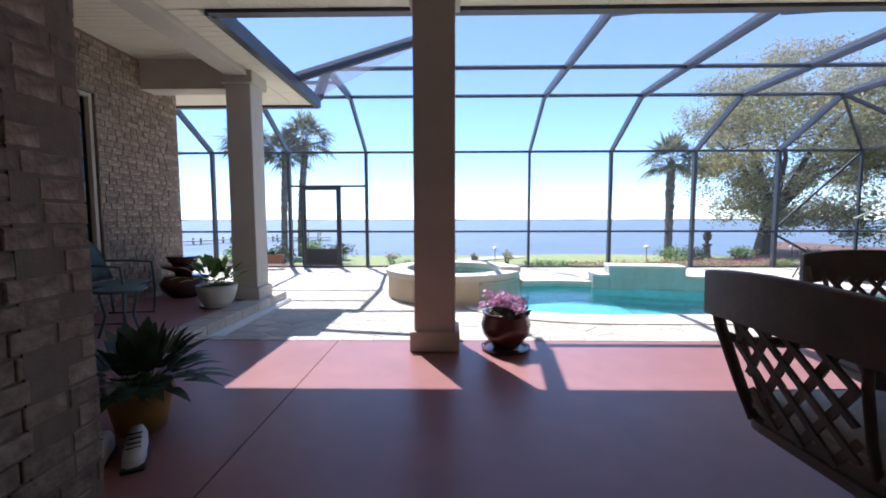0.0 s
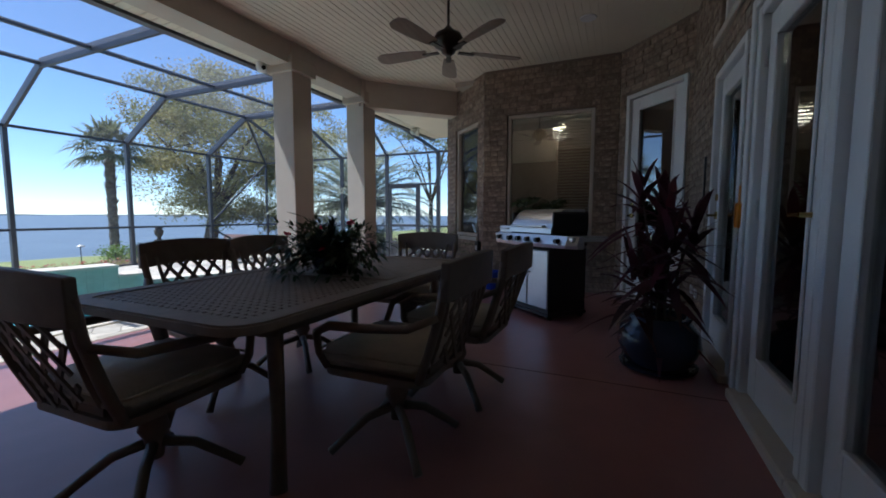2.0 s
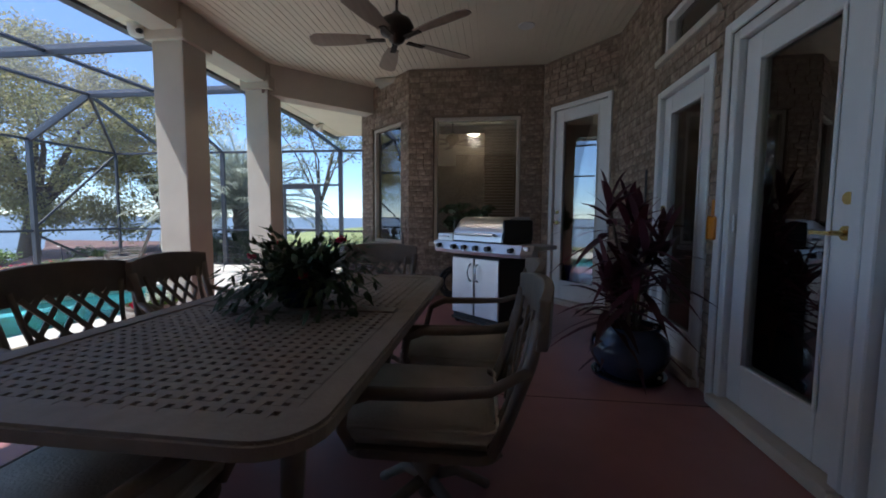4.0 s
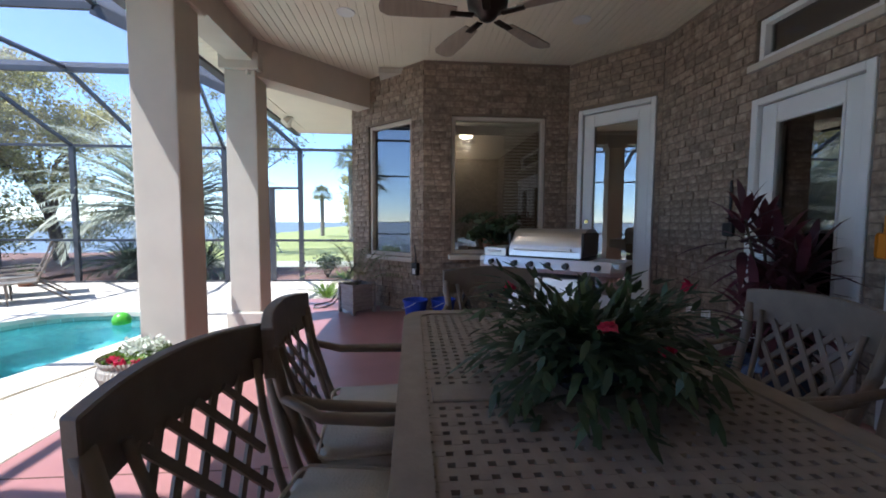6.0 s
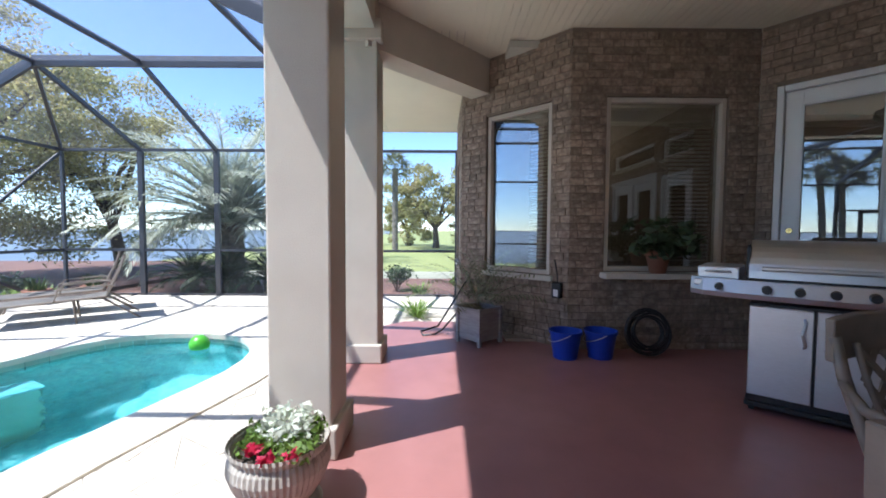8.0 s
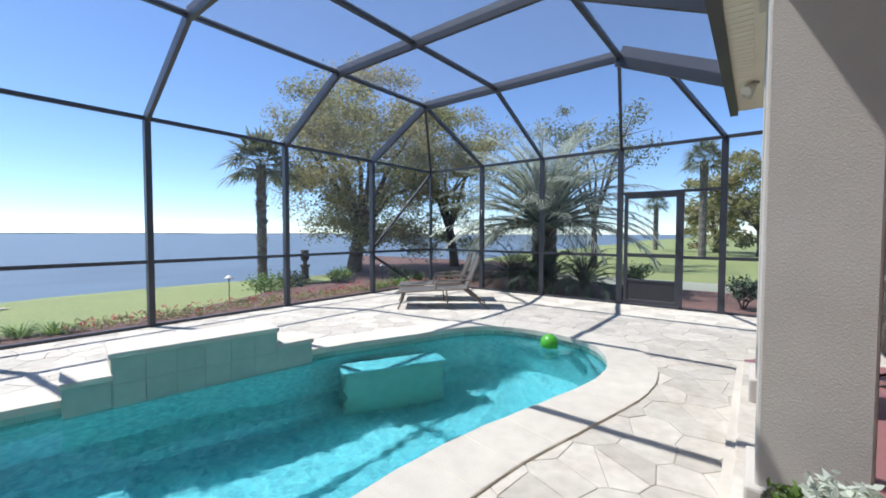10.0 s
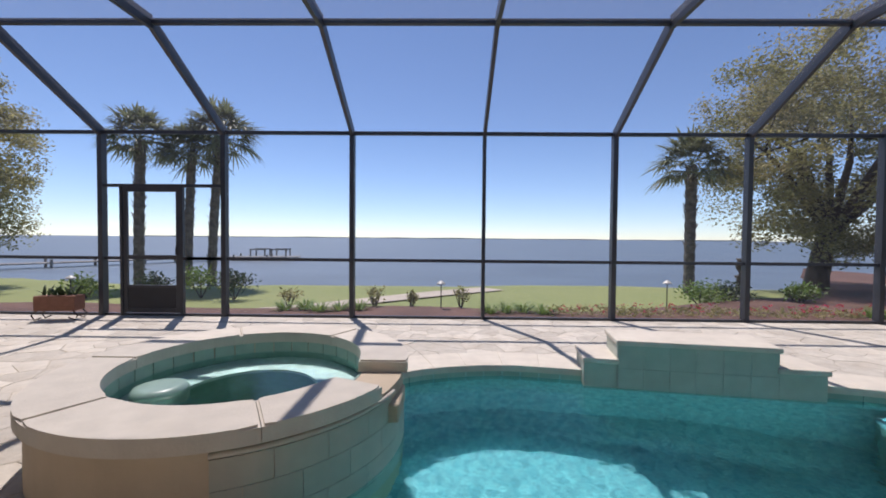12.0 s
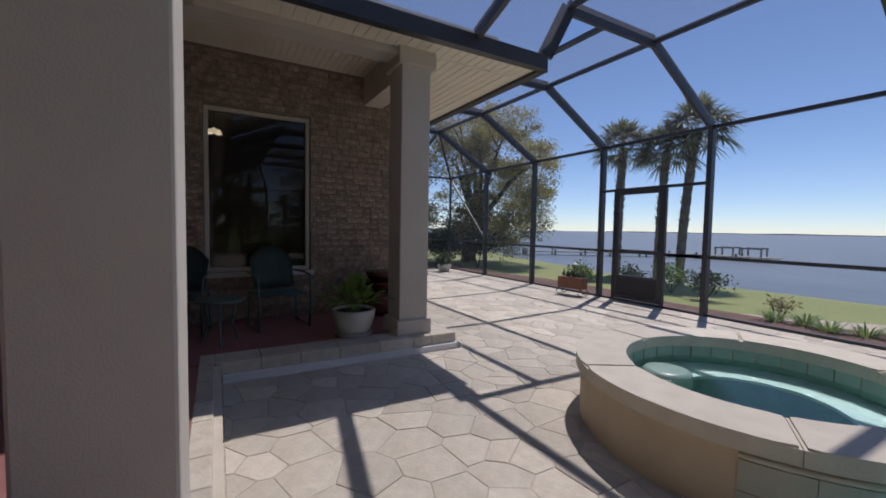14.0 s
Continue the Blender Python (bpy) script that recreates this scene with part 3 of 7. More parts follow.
structure("floor", bm, "red_floor", "patio floor of worn brick-red painted concrete", "patio floor")
# stone border along the patio edge and the control joint in the slab
border = thing("patio_border", "tan stone border along the edge of the patio step", "stone border", kind="structure")
rb = random.Random(15)
for x0, x1, y0, y1, along in ((-1.62, 8.0, 4.79, 4.902, 0), (-1.62, -1.328, 4.905, 6.95, 1), (-3.0, -1.328, 6.955, 7.252, 0)):
    s0 = x0 if along == 0 else y0
    end = x1 if along == 0 else y1
    while s0 < end - 0.05:
        s1 = end + 0.006 if end - s0 < 0.47 else s0 + rb.uniform(0.28, 0.42)
        e = (s0, s1 - 0.006, y0, y1) if along == 0 else (x0, x1, s0, s1 - 0.006)
        part("border_stone", rbox(*e, FLOOR - 0.13, FLOOR + 0.006, 0.005), "paver", border)
        s0 = s1
bm = bmesh.new()
box(bm, 0.15, 0.158, 0.03, 4.78, FLOOR - 0.01, FLOOR + 0.0015)
box(bm, 4.2, 4.208, 0.03, 4.78, FLOOR - 0.01, FLOOR + 0.0015)
structure("slab_joint", bm, "mulch", "dark control joints in the patio slab", "floor joint")
# pale edge strip of the patio step
bm = bmesh.new()
box(bm, -1.315, 8.0, 4.903, 4.95, -0.02, FLOOR - 0.012)
structure("step_trim", bm, "coping", "pale stone edge of the patio step", "step edge")
bm = bmesh.new()
box(bm, -1.327, -1.28, 4.96, 7.28, -0.02, FLOOR - 0.1)
box(bm, -3.2, -1.28, 7.253, 7.29, -0.02, FLOOR - 0.1)
structure("step_trim_west", bm, "white_paint", "white edge strip at the patio step", "step edge")

# ---- house walls ----
WALLS = []  # name, start, end, z range, openings (along, width, z0, z1)


def wall(name, a, b, z0, z1, openings, thick=0.24, label="mottled tan and brown brick house wall", near=True, bricks=True):
    """A brick wall whose outer face runs from a to b, with the house on the right-hand side."""
    a, b = Vector(a), Vector(b)
    L = (b - a).length
    d = (b - a) / L
    ang = math.atan2(d.y, d.x)
    m = Matrix.Translation((a.x, a.y, 0)) @ Matrix.Rotation(ang, 4, "Z")
    bm = bmesh.new()
    cuts = sorted({0.0, L, *[o[0] for o in openings], *[o[0] + o[1] for o in openings]})
    for s0, s1 in zip(cuts, cuts[1:]):
        mid = (s0 + s1) / 2
        spans = [(z0, z1)]
        for o in openings:
            if o[0] - 1e-6 < mid < o[0] + o[1] + 1e-6:
                nxt = []
                for u0, u1 in spans:
                    if o[2] > u0:
                        nxt.append((u0, min(u1, o[2])))
                    if o[3] < u1:
                        nxt.append((max(u0, o[3]), u1))
                spans = nxt
        for u0, u1 in spans:
            if u1 - u0 > 0.001:
                box(bm, s0, s1, -thick, -0.008, u0, u1)
    ob = part(name, bm, "mortar")
    ob.matrix_basis = m
    tagged(ob, label, "brick wall", kind="structure")
    if bricks:
        WALLS.append((ob, L, z0, z1, openings, near))
    return m


GR = FLOOR
# bay and patio walls, going round anticlockwise seen from above
W_BAY = wall("wall_bay", (7.39, 0.74), (7.39, 2.62), GR, CEIL, [(0.30, 1.22, 0.96, 2.72)])
W_NE = wall("wall_bay_north", (7.39, 2.62), (8.42, 3.66), GR, CEIL, [(0.22, 0.86, 0.90, 2.72)])
W_SE = wall("wall_bay_south", (6.54, 0.02), (7.39, 0.74), GR, CEIL, [(0.06, 0.92, GR, 2.78)])
W_S = wall("wall_south", (-0.1, 0.02), (6.54, 0.02), GR, CEIL, [(2.56, 0.90, GR, 2.38), (3.46, 0.92, GR, 2.38), (4.58, 0.88, GR, 2.36), (4.58, 0.88, 2.64, 2.98), (2.6, 1.7, 2.70, 3.02)])
W_W = wall("wall_west", (-0.1, 2.65), (-0.1, 0.02), GR, CEIL, [])
W_WN = wall("wall_west_return", (-3.0, 2.65), (-0.1, 2.65), GR, CEIL, [], near=False)
W_WING = wall("wall_wing", (-3.0, 7.42), (-3.0, 2.65), GR, CEIL, [(1.42, 1.2, 0.75, 2.72)])
W_WINGN = wall("wall_wing_north", (-8.5, 7.42), (-3.0, 7.42), GR, 3.1, [], near=False)
W_EN = wall("wall_east_return", (8.42, 3.66), (10.2, 3.66), GR - 0.3, 3.1, [(0.6, 0.9, 0.9, 2.4)])
W_EE = wall("wall_east_end", (10.2, 3.66), (10.2, -4.0), GR - 0.3, 3.1, [], near=False, bricks=False)

# ceiling with its grooved boards
bm = bmesh.new()
ceil_pts = [(-3.2, 7.0), (-3.2, 2.6), (-0.2, 2.6), (-0.2, -0.05), (6.6, -0.05), (7.5, 0.7), (7.5, 2.6), (8.3, 3.5), (7.05, 4.75), (-1.5, 4.75), (-1.5, 7.0)]
for x0, x1, y0, y1 in ((-3.2, -1.5, 2.6, 7.0), (-1.5, -0.3, 2.6, 4.75), (-0.3, 7.5, -0.1, 4.75)):
    box(bm, x0, x1, y0, y1, CEIL + 0.008, CEIL + 0.02)
box(bm, 7.5, 8.4, 2.5, 3.6, CEIL + 0.008, CEIL + 0.02)


def board_span(y):
    xs_ = []
    k = len(ceil_pts)
    for i in range(k):
        (x0, y0), (x1, y1) = ceil_pts[i], ceil_pts[(i + 1) % k]
        if (y0 > y) != (y1 > y):
            xs_.append(x0 + (x1 - x0) * (y - y0) / (y1 - y0))
    xs_.sort()
    return list(zip(xs_[::2], xs_[1::2]))


y = 0.0
while y < 7.0:
    for x0, x1 in board_span(y + 0.04):
        box(bm, x0, x1, y + 0.004, y + 0.076, CEIL - 0.002, CEIL + 0.006)
    y += 0.08
structure("ceiling", bm, "soffit", "cream beadboard patio ceiling", "ceiling")
# roof slab above the house
bm = bmesh.new()
box(bm, -8.5, 10.2, -6.0, 4.74, 3.42, 3.62)
box(bm, -8.5, -1.52, 4.74, 7.9, 3.42, 3.62)
structure("roof", bm, "stucco", "plain house roof", "roof")
# rear walls of the house close the rooms
bm = bmesh.new()
box(bm, -8.5, 10.2, -6.2, -6.0, 0, 3.4)
box(bm, -8.7, -8.5, -6.2, 7.2, 0, 3.4)
box(bm, 10.0, 10.18, -6.0, 3.2, 0, 3.4)
structure("wall_rear", bm, "room_wall", "plain inner back walls of the house", "wall")
bm = bmesh.new()
box(bm, -8.5, 10.0, -6.0, -0.24, 0.1, FLOOR + 0.03)
box(bm, 7.66, 10.0, -0.24, 3.2, 0.1, FLOOR + 0.03)
box(bm, -8.5, -3.46, -0.24, 7.0, 0.1, FLOOR + 0.03)
structure("floor_rooms", bm, "room_floor", "brown floor inside the house", "floor")
bm = bmesh.new()
box(bm, -8.5, -3.46, 2.2, 2.35, 0.1, 3.4)
box(bm, 2.0, 2.14, -6.0, -0.24, 0.1, 3.4)
box(bm, -0.3, 0.0, -0.24, 0.0, 0.1, 3.4)
structure("wall_partition", bm, "room_wall", "beige partition walls inside the house", "wall")
bm = bmesh.new()
box(bm, -8.5, 10.0, -6.0, -0.24, 3.31, 3.38)
box(bm, 7.66, 10.0, -0.24, 3.2, 3.31, 3.38)
box(bm, -8.5, -3.46, -0.24, 7.0, 3.31, 3.38)
structure("ceiling_rooms", bm, "room_wall", "pale ceiling inside the house", "ceiling")

# beams between the columns
bm = bmesh.new()
box(bm, -1.52, 7.02, 4.50, 4.78, 3.12, CEIL + 0.02)
structure("beam", bm, "stucco", "taupe stucco beam over the patio columns", "beam")
bm = bmesh.new()
m_ = Matrix.Translation((7.0, 4.66, 0)) @ Matrix.Rotation(math.atan2(-1.18, 1.2), 4, "Z")
box(bm, 0.0, 1.74, -0.14, 0.14, 2.98, CEIL + 0.02, m_)
structure("beam_bay", bm, "stucco", "taupe stucco beam closing the bay diagonally", "beam")
bm = bmesh.new()
box(bm, -1.76, -1.49, 4.5, 6.72, 3.12, CEIL + 0.02)
box(bm, -3.2, -1.49, 6.72, 6.98, 3.0, CEIL + 0.02)
structure("beam_west", bm, "stucco", "taupe stucco beam over the west wing", "beam")


def column(x, y, w=0.337):
    c = thing("column", "square taupe stucco column with plinth and cap", "column", pose(x, y, FLOOR), "patio columns")
    h = w / 2
    part("shaft", rbox(-h, h, -h, h, 0.0, 2.90, 0.012, seg=2), "stucco", c)
    part("plinth", rbox(-h - 0.035, h + 0.035, -h - 0.035, h + 0.035, 0, 0.17, 0.012, seg=2), "stucco", c)
    part("cap", rbox(-h - 0.045, h + 0.045, -h - 0.045, h + 0.045, 2.87, 3.05, 0.012, seg=2), "stucco", c)
    part("neck", rbox(-h - 0.01, h + 0.01, -h - 0.01, h + 0.01, 3.05, CEIL - FLOOR - 0.003, 0.008), "stucco", c)
    return c


for x, y in ((1.03, 4.675), (5.582, 4.652), (7.10, 4.652), (-1.63, 6.79)):
    column(x, y)

# eaves: soffit and dark gutter
bm = bmesh.new()
EV = [(-1.18, 5.18), (11.0, 5.18)]
box(bm, -1.18, 7.0, 4.78, 5.10, 3.20, 3.24)
box(bm, -1.49, -1.18, 4.78, 8.2, 3.20, 3.24)
box(bm, -9.0, -1.49, 6.98, 8.2, 3.20, 3.24)
v = [bm.verts.new(p) for p in ((7.0, 4.80, 3.2), (7.0, 5.10, 3.2), (10.9, 5.10, 3.2), (10.9, 3.6, 3.2), (8.36, 3.6, 3.2))]
bm.faces.new(v)
soffit = structure("soffit", bm, "soffit", "cream vented vinyl soffit under the eaves", "soffit")
bm = bmesh.new()
x = -1.15
while x < 10.8:
    box(bm, x, x + 0.10, 4.79 if x < 7 else 4.9, 5.09, 3.192, 3.2)
    x += 0.11
y = 5.1
while y < 8.1:
    box(bm, -1.48, -1.19, y, y + 0.10, 3.192, 3.2)
    y += 0.11
y = 7.0
while y < 8.1:
    box(bm, -8.9, -1.5, y, y + 0.10, 3.192, 3.2)
    y += 0.11
part("soffit_boards", bm, "soffit", soffit)
bm = bmesh.new()
bar(bm, (-1.1, 5.15, 3.24), (11.0, 5.15, 3.24), 0.10, 0.16)
bar(bm, (-1.1, 5.15, 3.24), (-1.1, 8.25, 3.24), 0.10, 0.16)
bar(bm, (-1.1, 8.25, 3.24), (-9.0, 8.25, 3.24), 0.10, 0.16)
structure("gutter", bm, "cage", "dark gutter along the eaves", "gutter")
bm = bmesh.new()
v = [bm.verts.new(p) for p in ((-1.1, 5.18, 3.32), (11.0, 5.18, 3.32), (11.0, 4.7, 3.62), (-1.1, 4.7, 3.62))]
bm.faces.new(v)
v = [bm.verts.new(p) for p in ((-1.1, 5.18, 3.32), (-1.1, 8.28, 3.32), (-1.6, 7.9, 3.62), (-1.6, 4.7, 3.62))]
bm.faces.new(v)
v = [bm.verts.new(p) for p in ((-1.1, 8.28, 3.32), (-9.0, 8.28, 3.32), (-9.0, 7.9, 3.62), (-1.6, 7.9, 3.62))]
bm.faces.new(v)
structure("roof_edge", bm, "stucco", "roof slope above the eaves", "roof")

# ---- screen enclosure ----
QX = [-7.01, -5.01, -3.01, -1.0, 1.08, 3.2, 5.28, 7.40, 9.51]
QY, TOP, XE, XW = 11.69, 2.98, 11.58, -9.05
EY = [10.08, 8.53, 6.92, 5.28, 3.60]
RY, RZ, PY, GY, RAIL = 10.11, 3.90, 8.5, 6.45, 0.94
cage = thing("screen_enclosure", "dark bronze aluminium pool screen enclosure with mesh panels", "screen enclosure")


def beam(name, a, b, w, h, mat="cage"):
    bm = bmesh.new()
    bar(bm, a, b, w, h)
    part(name, bm, mat, cage)


def panel(pts, mat="screen"):
    bm = bmesh.new()
    bm.faces.new([bm.verts.new(p) for p in pts])
    o = part("screen_panel", bm, mat, cage)


all_x = [XW] + QX + [XE]
for x in all_x:
    corner = x in (XW, XE)
    beam("post", (x, QY, 0), (x, QY, TOP), 0.055 if corner or x == 3.2 else 0.075, 0.055 if corner else 0.11)
for y in EY:
    beam("post", (XE, y, 0), (XE, y, TOP), 0.07, 0.10)
for y in [10.08, 8.53]:
    beam("post", (XW, y, 0), (XW, y, TOP), 0.07, 0.10)
for a, b in (((XW, QY), (XE, QY)), ((XE, QY), (XE, 3.6)), ((XW, QY), (XW, 7.3))):
    beam("top_rail", (*a, TOP), (*b, TOP), 0.055, 0.055)
    beam("base_rail", (*a, 0.02), (*b, 0.02), 0.05, 0.04)
# chair rails, broken at the doors
for x0, x1 in ((XW, -2.72), (-1.62, XE)):
    beam("chair_rail", (x0, QY, RAIL), (x1, QY, RAIL), 0.05, 0.05)
for y0, y1 in ((QY, 6.92), (5.85, 3.6)):
    beam("chair_rail", (XE, y0, RAIL), (XE, y1, RAIL), 0.05, 0.05)
beam("chair_rail", (XW, QY, RAIL), (XW, 7.3, RAIL), 0.05, 0.05)
# arches: slope up from the posts, level run, then down to the gutter
for x in QX:
    beam("arch_slope", (x, QY, TOP), (x, RY, RZ), 0.05, 0.15)
    gy = 8.25 if x < -1.2 else 5.15
    if x == -1.0:
        beam("arch_run", (x, RY, RZ), (x, PY, RZ), 0.05, 0.16)
    elif x < -1.2:
        beam("arch_run", (x, RY, RZ), (x, 9.2, RZ), 0.05, 0.16)
        beam("arch_drop", (x, 9.2, RZ), (x, gy, 3.34), 0.05, 0.26)
    else:
        beam("arch_run", (x, RY, RZ), (x, GY, RZ), 0.05, 0.16)
        beam("arch_drop", (x, GY, RZ), (x, gy, 3.32), 0.05, 0.28)
beam("purlin", (QX[0], RY, RZ), (QX[-1], RY, RZ), 0.06, 0.06)
beam("purlin", (-1.0, PY, RZ), (QX[-1], PY, RZ), 0.06, 0.06)
beam("purlin", (1.08, GY, RZ), (QX[-1], GY, RZ), 0.06, 0.06)
beam("purlin", (QX[0], 9.2, RZ), (-1.0, 9.2, RZ), 0.06, 0.06)
beam("corner_rafter", (1.08, 7.15, RZ), (-1.1, 7.3, 3.34), 0.05, 0.14)
beam("valley", (-1.0, PY, RZ), (-1.1, 8.25, 3.34), 0.05, 0.18)
X8, X0 = QX[-1], QX[0]
beam("hip", (XE, QY, TOP), (X8, RY, RZ), 0.05, 0.06)
beam("hip", (XW, QY, TOP), (X0, RY, RZ), 0.05, 0.06)
for y, yy in ((10.08, RY), (8.53, PY), (6.92, GY), (5.28, 5.9)):
    zz = RZ if yy != 5.9 else 3.66
    beam("side_slope", (XE, y, TOP), (X8, yy, zz), 0.05, 0.07)
for y in (10.08, 8.53):
    beam("side_slope", (XW, y, TOP), (X0, min(y, RY), RZ), 0.05, 0.07)
# diagonal braces at the corners
beam("brace", (X8, QY, 1.0), (XE - 0.05, QY, TOP - 0.08), 0.03, 0.05)
beam("brace", (X8, QY, 0.86), (XE - 0.6, QY, 0.06), 0.03, 0.05)
beam("brace", (X0, QY, 1.0), (XW + 0.05, QY, TOP - 0.08), 0.03, 0.05)
# mesh panels
for x0, x1 in zip(all_x, all_x[1:]):
    if x0 == -3.01:
        panel([(x0, QY, 2.14), (x1, QY, 2.14), (x1, QY, TOP), (x0, QY, TOP)])
    else:
        panel([(x0, QY, 0.04), (x1, QY, 0.04), (x1, QY, TOP), (x0, QY, TOP)])
for y0, y1 in zip([QY] + EY, EY):
    if y0 == 6.92:
        panel([(XE, y0, 2.14), (XE, y1, 2.14), (XE, y1, TOP), (XE, y0, TOP)])
    else:
        panel([(XE, y0, 0.04), (XE, y1, 0.04), (XE, y1, TOP), (XE, y0, TOP)])
for y0, y1 in ((QY, 10.08), (10.08, 8.53), (8.53, 7.3)):
    panel([(XW, y0, 0.04), (XW, y1, 0.04), (XW, y1, TOP), (XW, y0, TOP)])
for x0, x1 in zip(QX, QX[1:]):
    panel([(x0, QY, TOP), (x1, QY, TOP), (x1, RY, RZ), (x0, RY, RZ)], "screen")
    if x0 == -1.0:
        panel([(x0, RY, RZ), (x1, RY, RZ), (x1, PY, RZ), (x0, PY, RZ)], "screen_roof")
        panel([(x0, PY, RZ), (x1, PY, RZ), (x1, 7.15, RZ), (-1.1, 8.25, 3.34)], "screen_roof")
        panel([(-1.1, 8.25, 3.34), (x1, 7.15, RZ), (-1.1, 7.3, 3.34)], "screen_roof")
        panel([(-1.1, 7.3, 3.34), (x1, 7.15, RZ), (x1, GY, RZ), (x1, 5.18, 3.33), (-1.1, 5.18, 3.33)], "screen_roof")
    elif x0 >= -1.01:
        panel([(x0, RY, RZ), (x1, RY, RZ), (x1, PY, RZ), (x0, PY, RZ)], "screen_roof")
        panel([(x0, PY, RZ), (x1, PY, RZ), (x1, GY, RZ), (x0, GY, RZ)], "screen_roof")
        panel([(x0, GY, RZ), (x1, GY, RZ), (x1, 5.18, 3.33), (x0, 5.18, 3.33)], "screen_roof")
    else:
        panel([(x0, RY, RZ), (x1, RY, RZ), (x1, 9.2, RZ), (x0, 9.2, RZ)], "screen_roof")
        panel([(x0, 9.2, RZ), (x1, 9.2, RZ), (x1, 8.28, 3.34), (x0, 8.28, 3.34)], "screen_roof")
panel([(X8, QY, TOP), (XE, QY, TOP), (X8, RY, RZ)])
panel([(XE, QY, TOP), (XE, 8.53, TOP), (X8, PY, RZ), (X8, RY, RZ)])
panel([(XE, 8.53, TOP), (XE, 5.28, TOP), (X8, 5.9, 3.66), (X8, GY, RZ), (X8, PY, RZ)])
panel([(X0, QY, TOP), (XW, QY, TOP), (X0, RY, RZ)])
panel([(XW, QY, TOP), (XW, 8.3, TOP), (X0, 8.3, 3.4), (X0, RY, RZ)])


def screen_door(m):
    d = thing("screen_door", "dark framed screen door with a solid kick panel, closed", "screen door", m)
    w, h = 0.93, 2.08
    for x0, x1 in ((0, 0.065), (w - 0.065, w)):
        part("stile", rbox(x0, x1, -0.02, 0.02, 0.03, h, 0.003), "cage", d)
    for z0, z1 in ((h - 0.08, h), (0.90, 0.97), (0.03, 0.10)):
        part("rail", rbox(0.065, w - 0.065, -0.019, 0.019, z0, z1, 0.003), "cage", d)
    part("kick_panel", rbox(0.065, w - 0.065, -0.008, 0.008, 0.10, 0.44, 0.002), "kick", d, "solid dark kick panel")
    part("rail", rbox(0.065, w - 0.065, -0.019, 0.019, 0.44, 0.48, 0.003), "cage", d)
    bm = bmesh.new()
    bm.faces.new([bm.verts.new(p) for p in ((0.065, 0, 0.48), (w - 0.065, 0, 0.48), (w - 0.065, 0, h - 0.08), (0.065, 0, h - 0.08))])
    part("mesh", bm, "screen", d)
    bm = bmesh.new()
    bar(bm, (w - 0.04, -0.05, 0.98), (w - 0.04, -0.05, 1.12), 0.02, 0.015)
    bar(bm, (w - 0.04, -0.02, 1.0), (w - 0.04, -0.05, 1.0), 0.012, 0.012)
    part("handle", bm, "black_plastic", d)


screen_door(pose(-2.66, QY, 0.02))
screen_door(pose(XE, 6.84, 0.02, 0, 0, -90))
for p, q in (((-3.01, QY, 2.12), (-1.0, QY, 2.12)), ((XE, 6.92, 2.12), (XE, 5.28, 2.12))):
    beam("door_header", p, q, 0.05, 0.05)
beam("door_jamb", (-1.70, QY, 0), (-1.70, QY, 2.1), 0.05, 0.06)
beam("door_jamb", (-2.69, QY, 0), (-2.69, QY, 2.1), 0.04, 0.06)
beam("door_jamb", (XE, 5.88, 0), (XE, 5.88, 2.1), 0.05, 0.06)
panel([(-1.70, QY, 0.04), (-1.0, QY, 0.04), (-1.0, QY, 2.12), (-1.70, QY, 2.12)])
panel([(XE, 5.88, 0.04), (XE, 5.28, 0.04), (XE, 5.28, 2.12), (XE, 5.88, 2.12)])
beam("chair_rail", (-1.70, QY, RAIL), (-1.0, QY, RAIL), 0.05, 0.05)


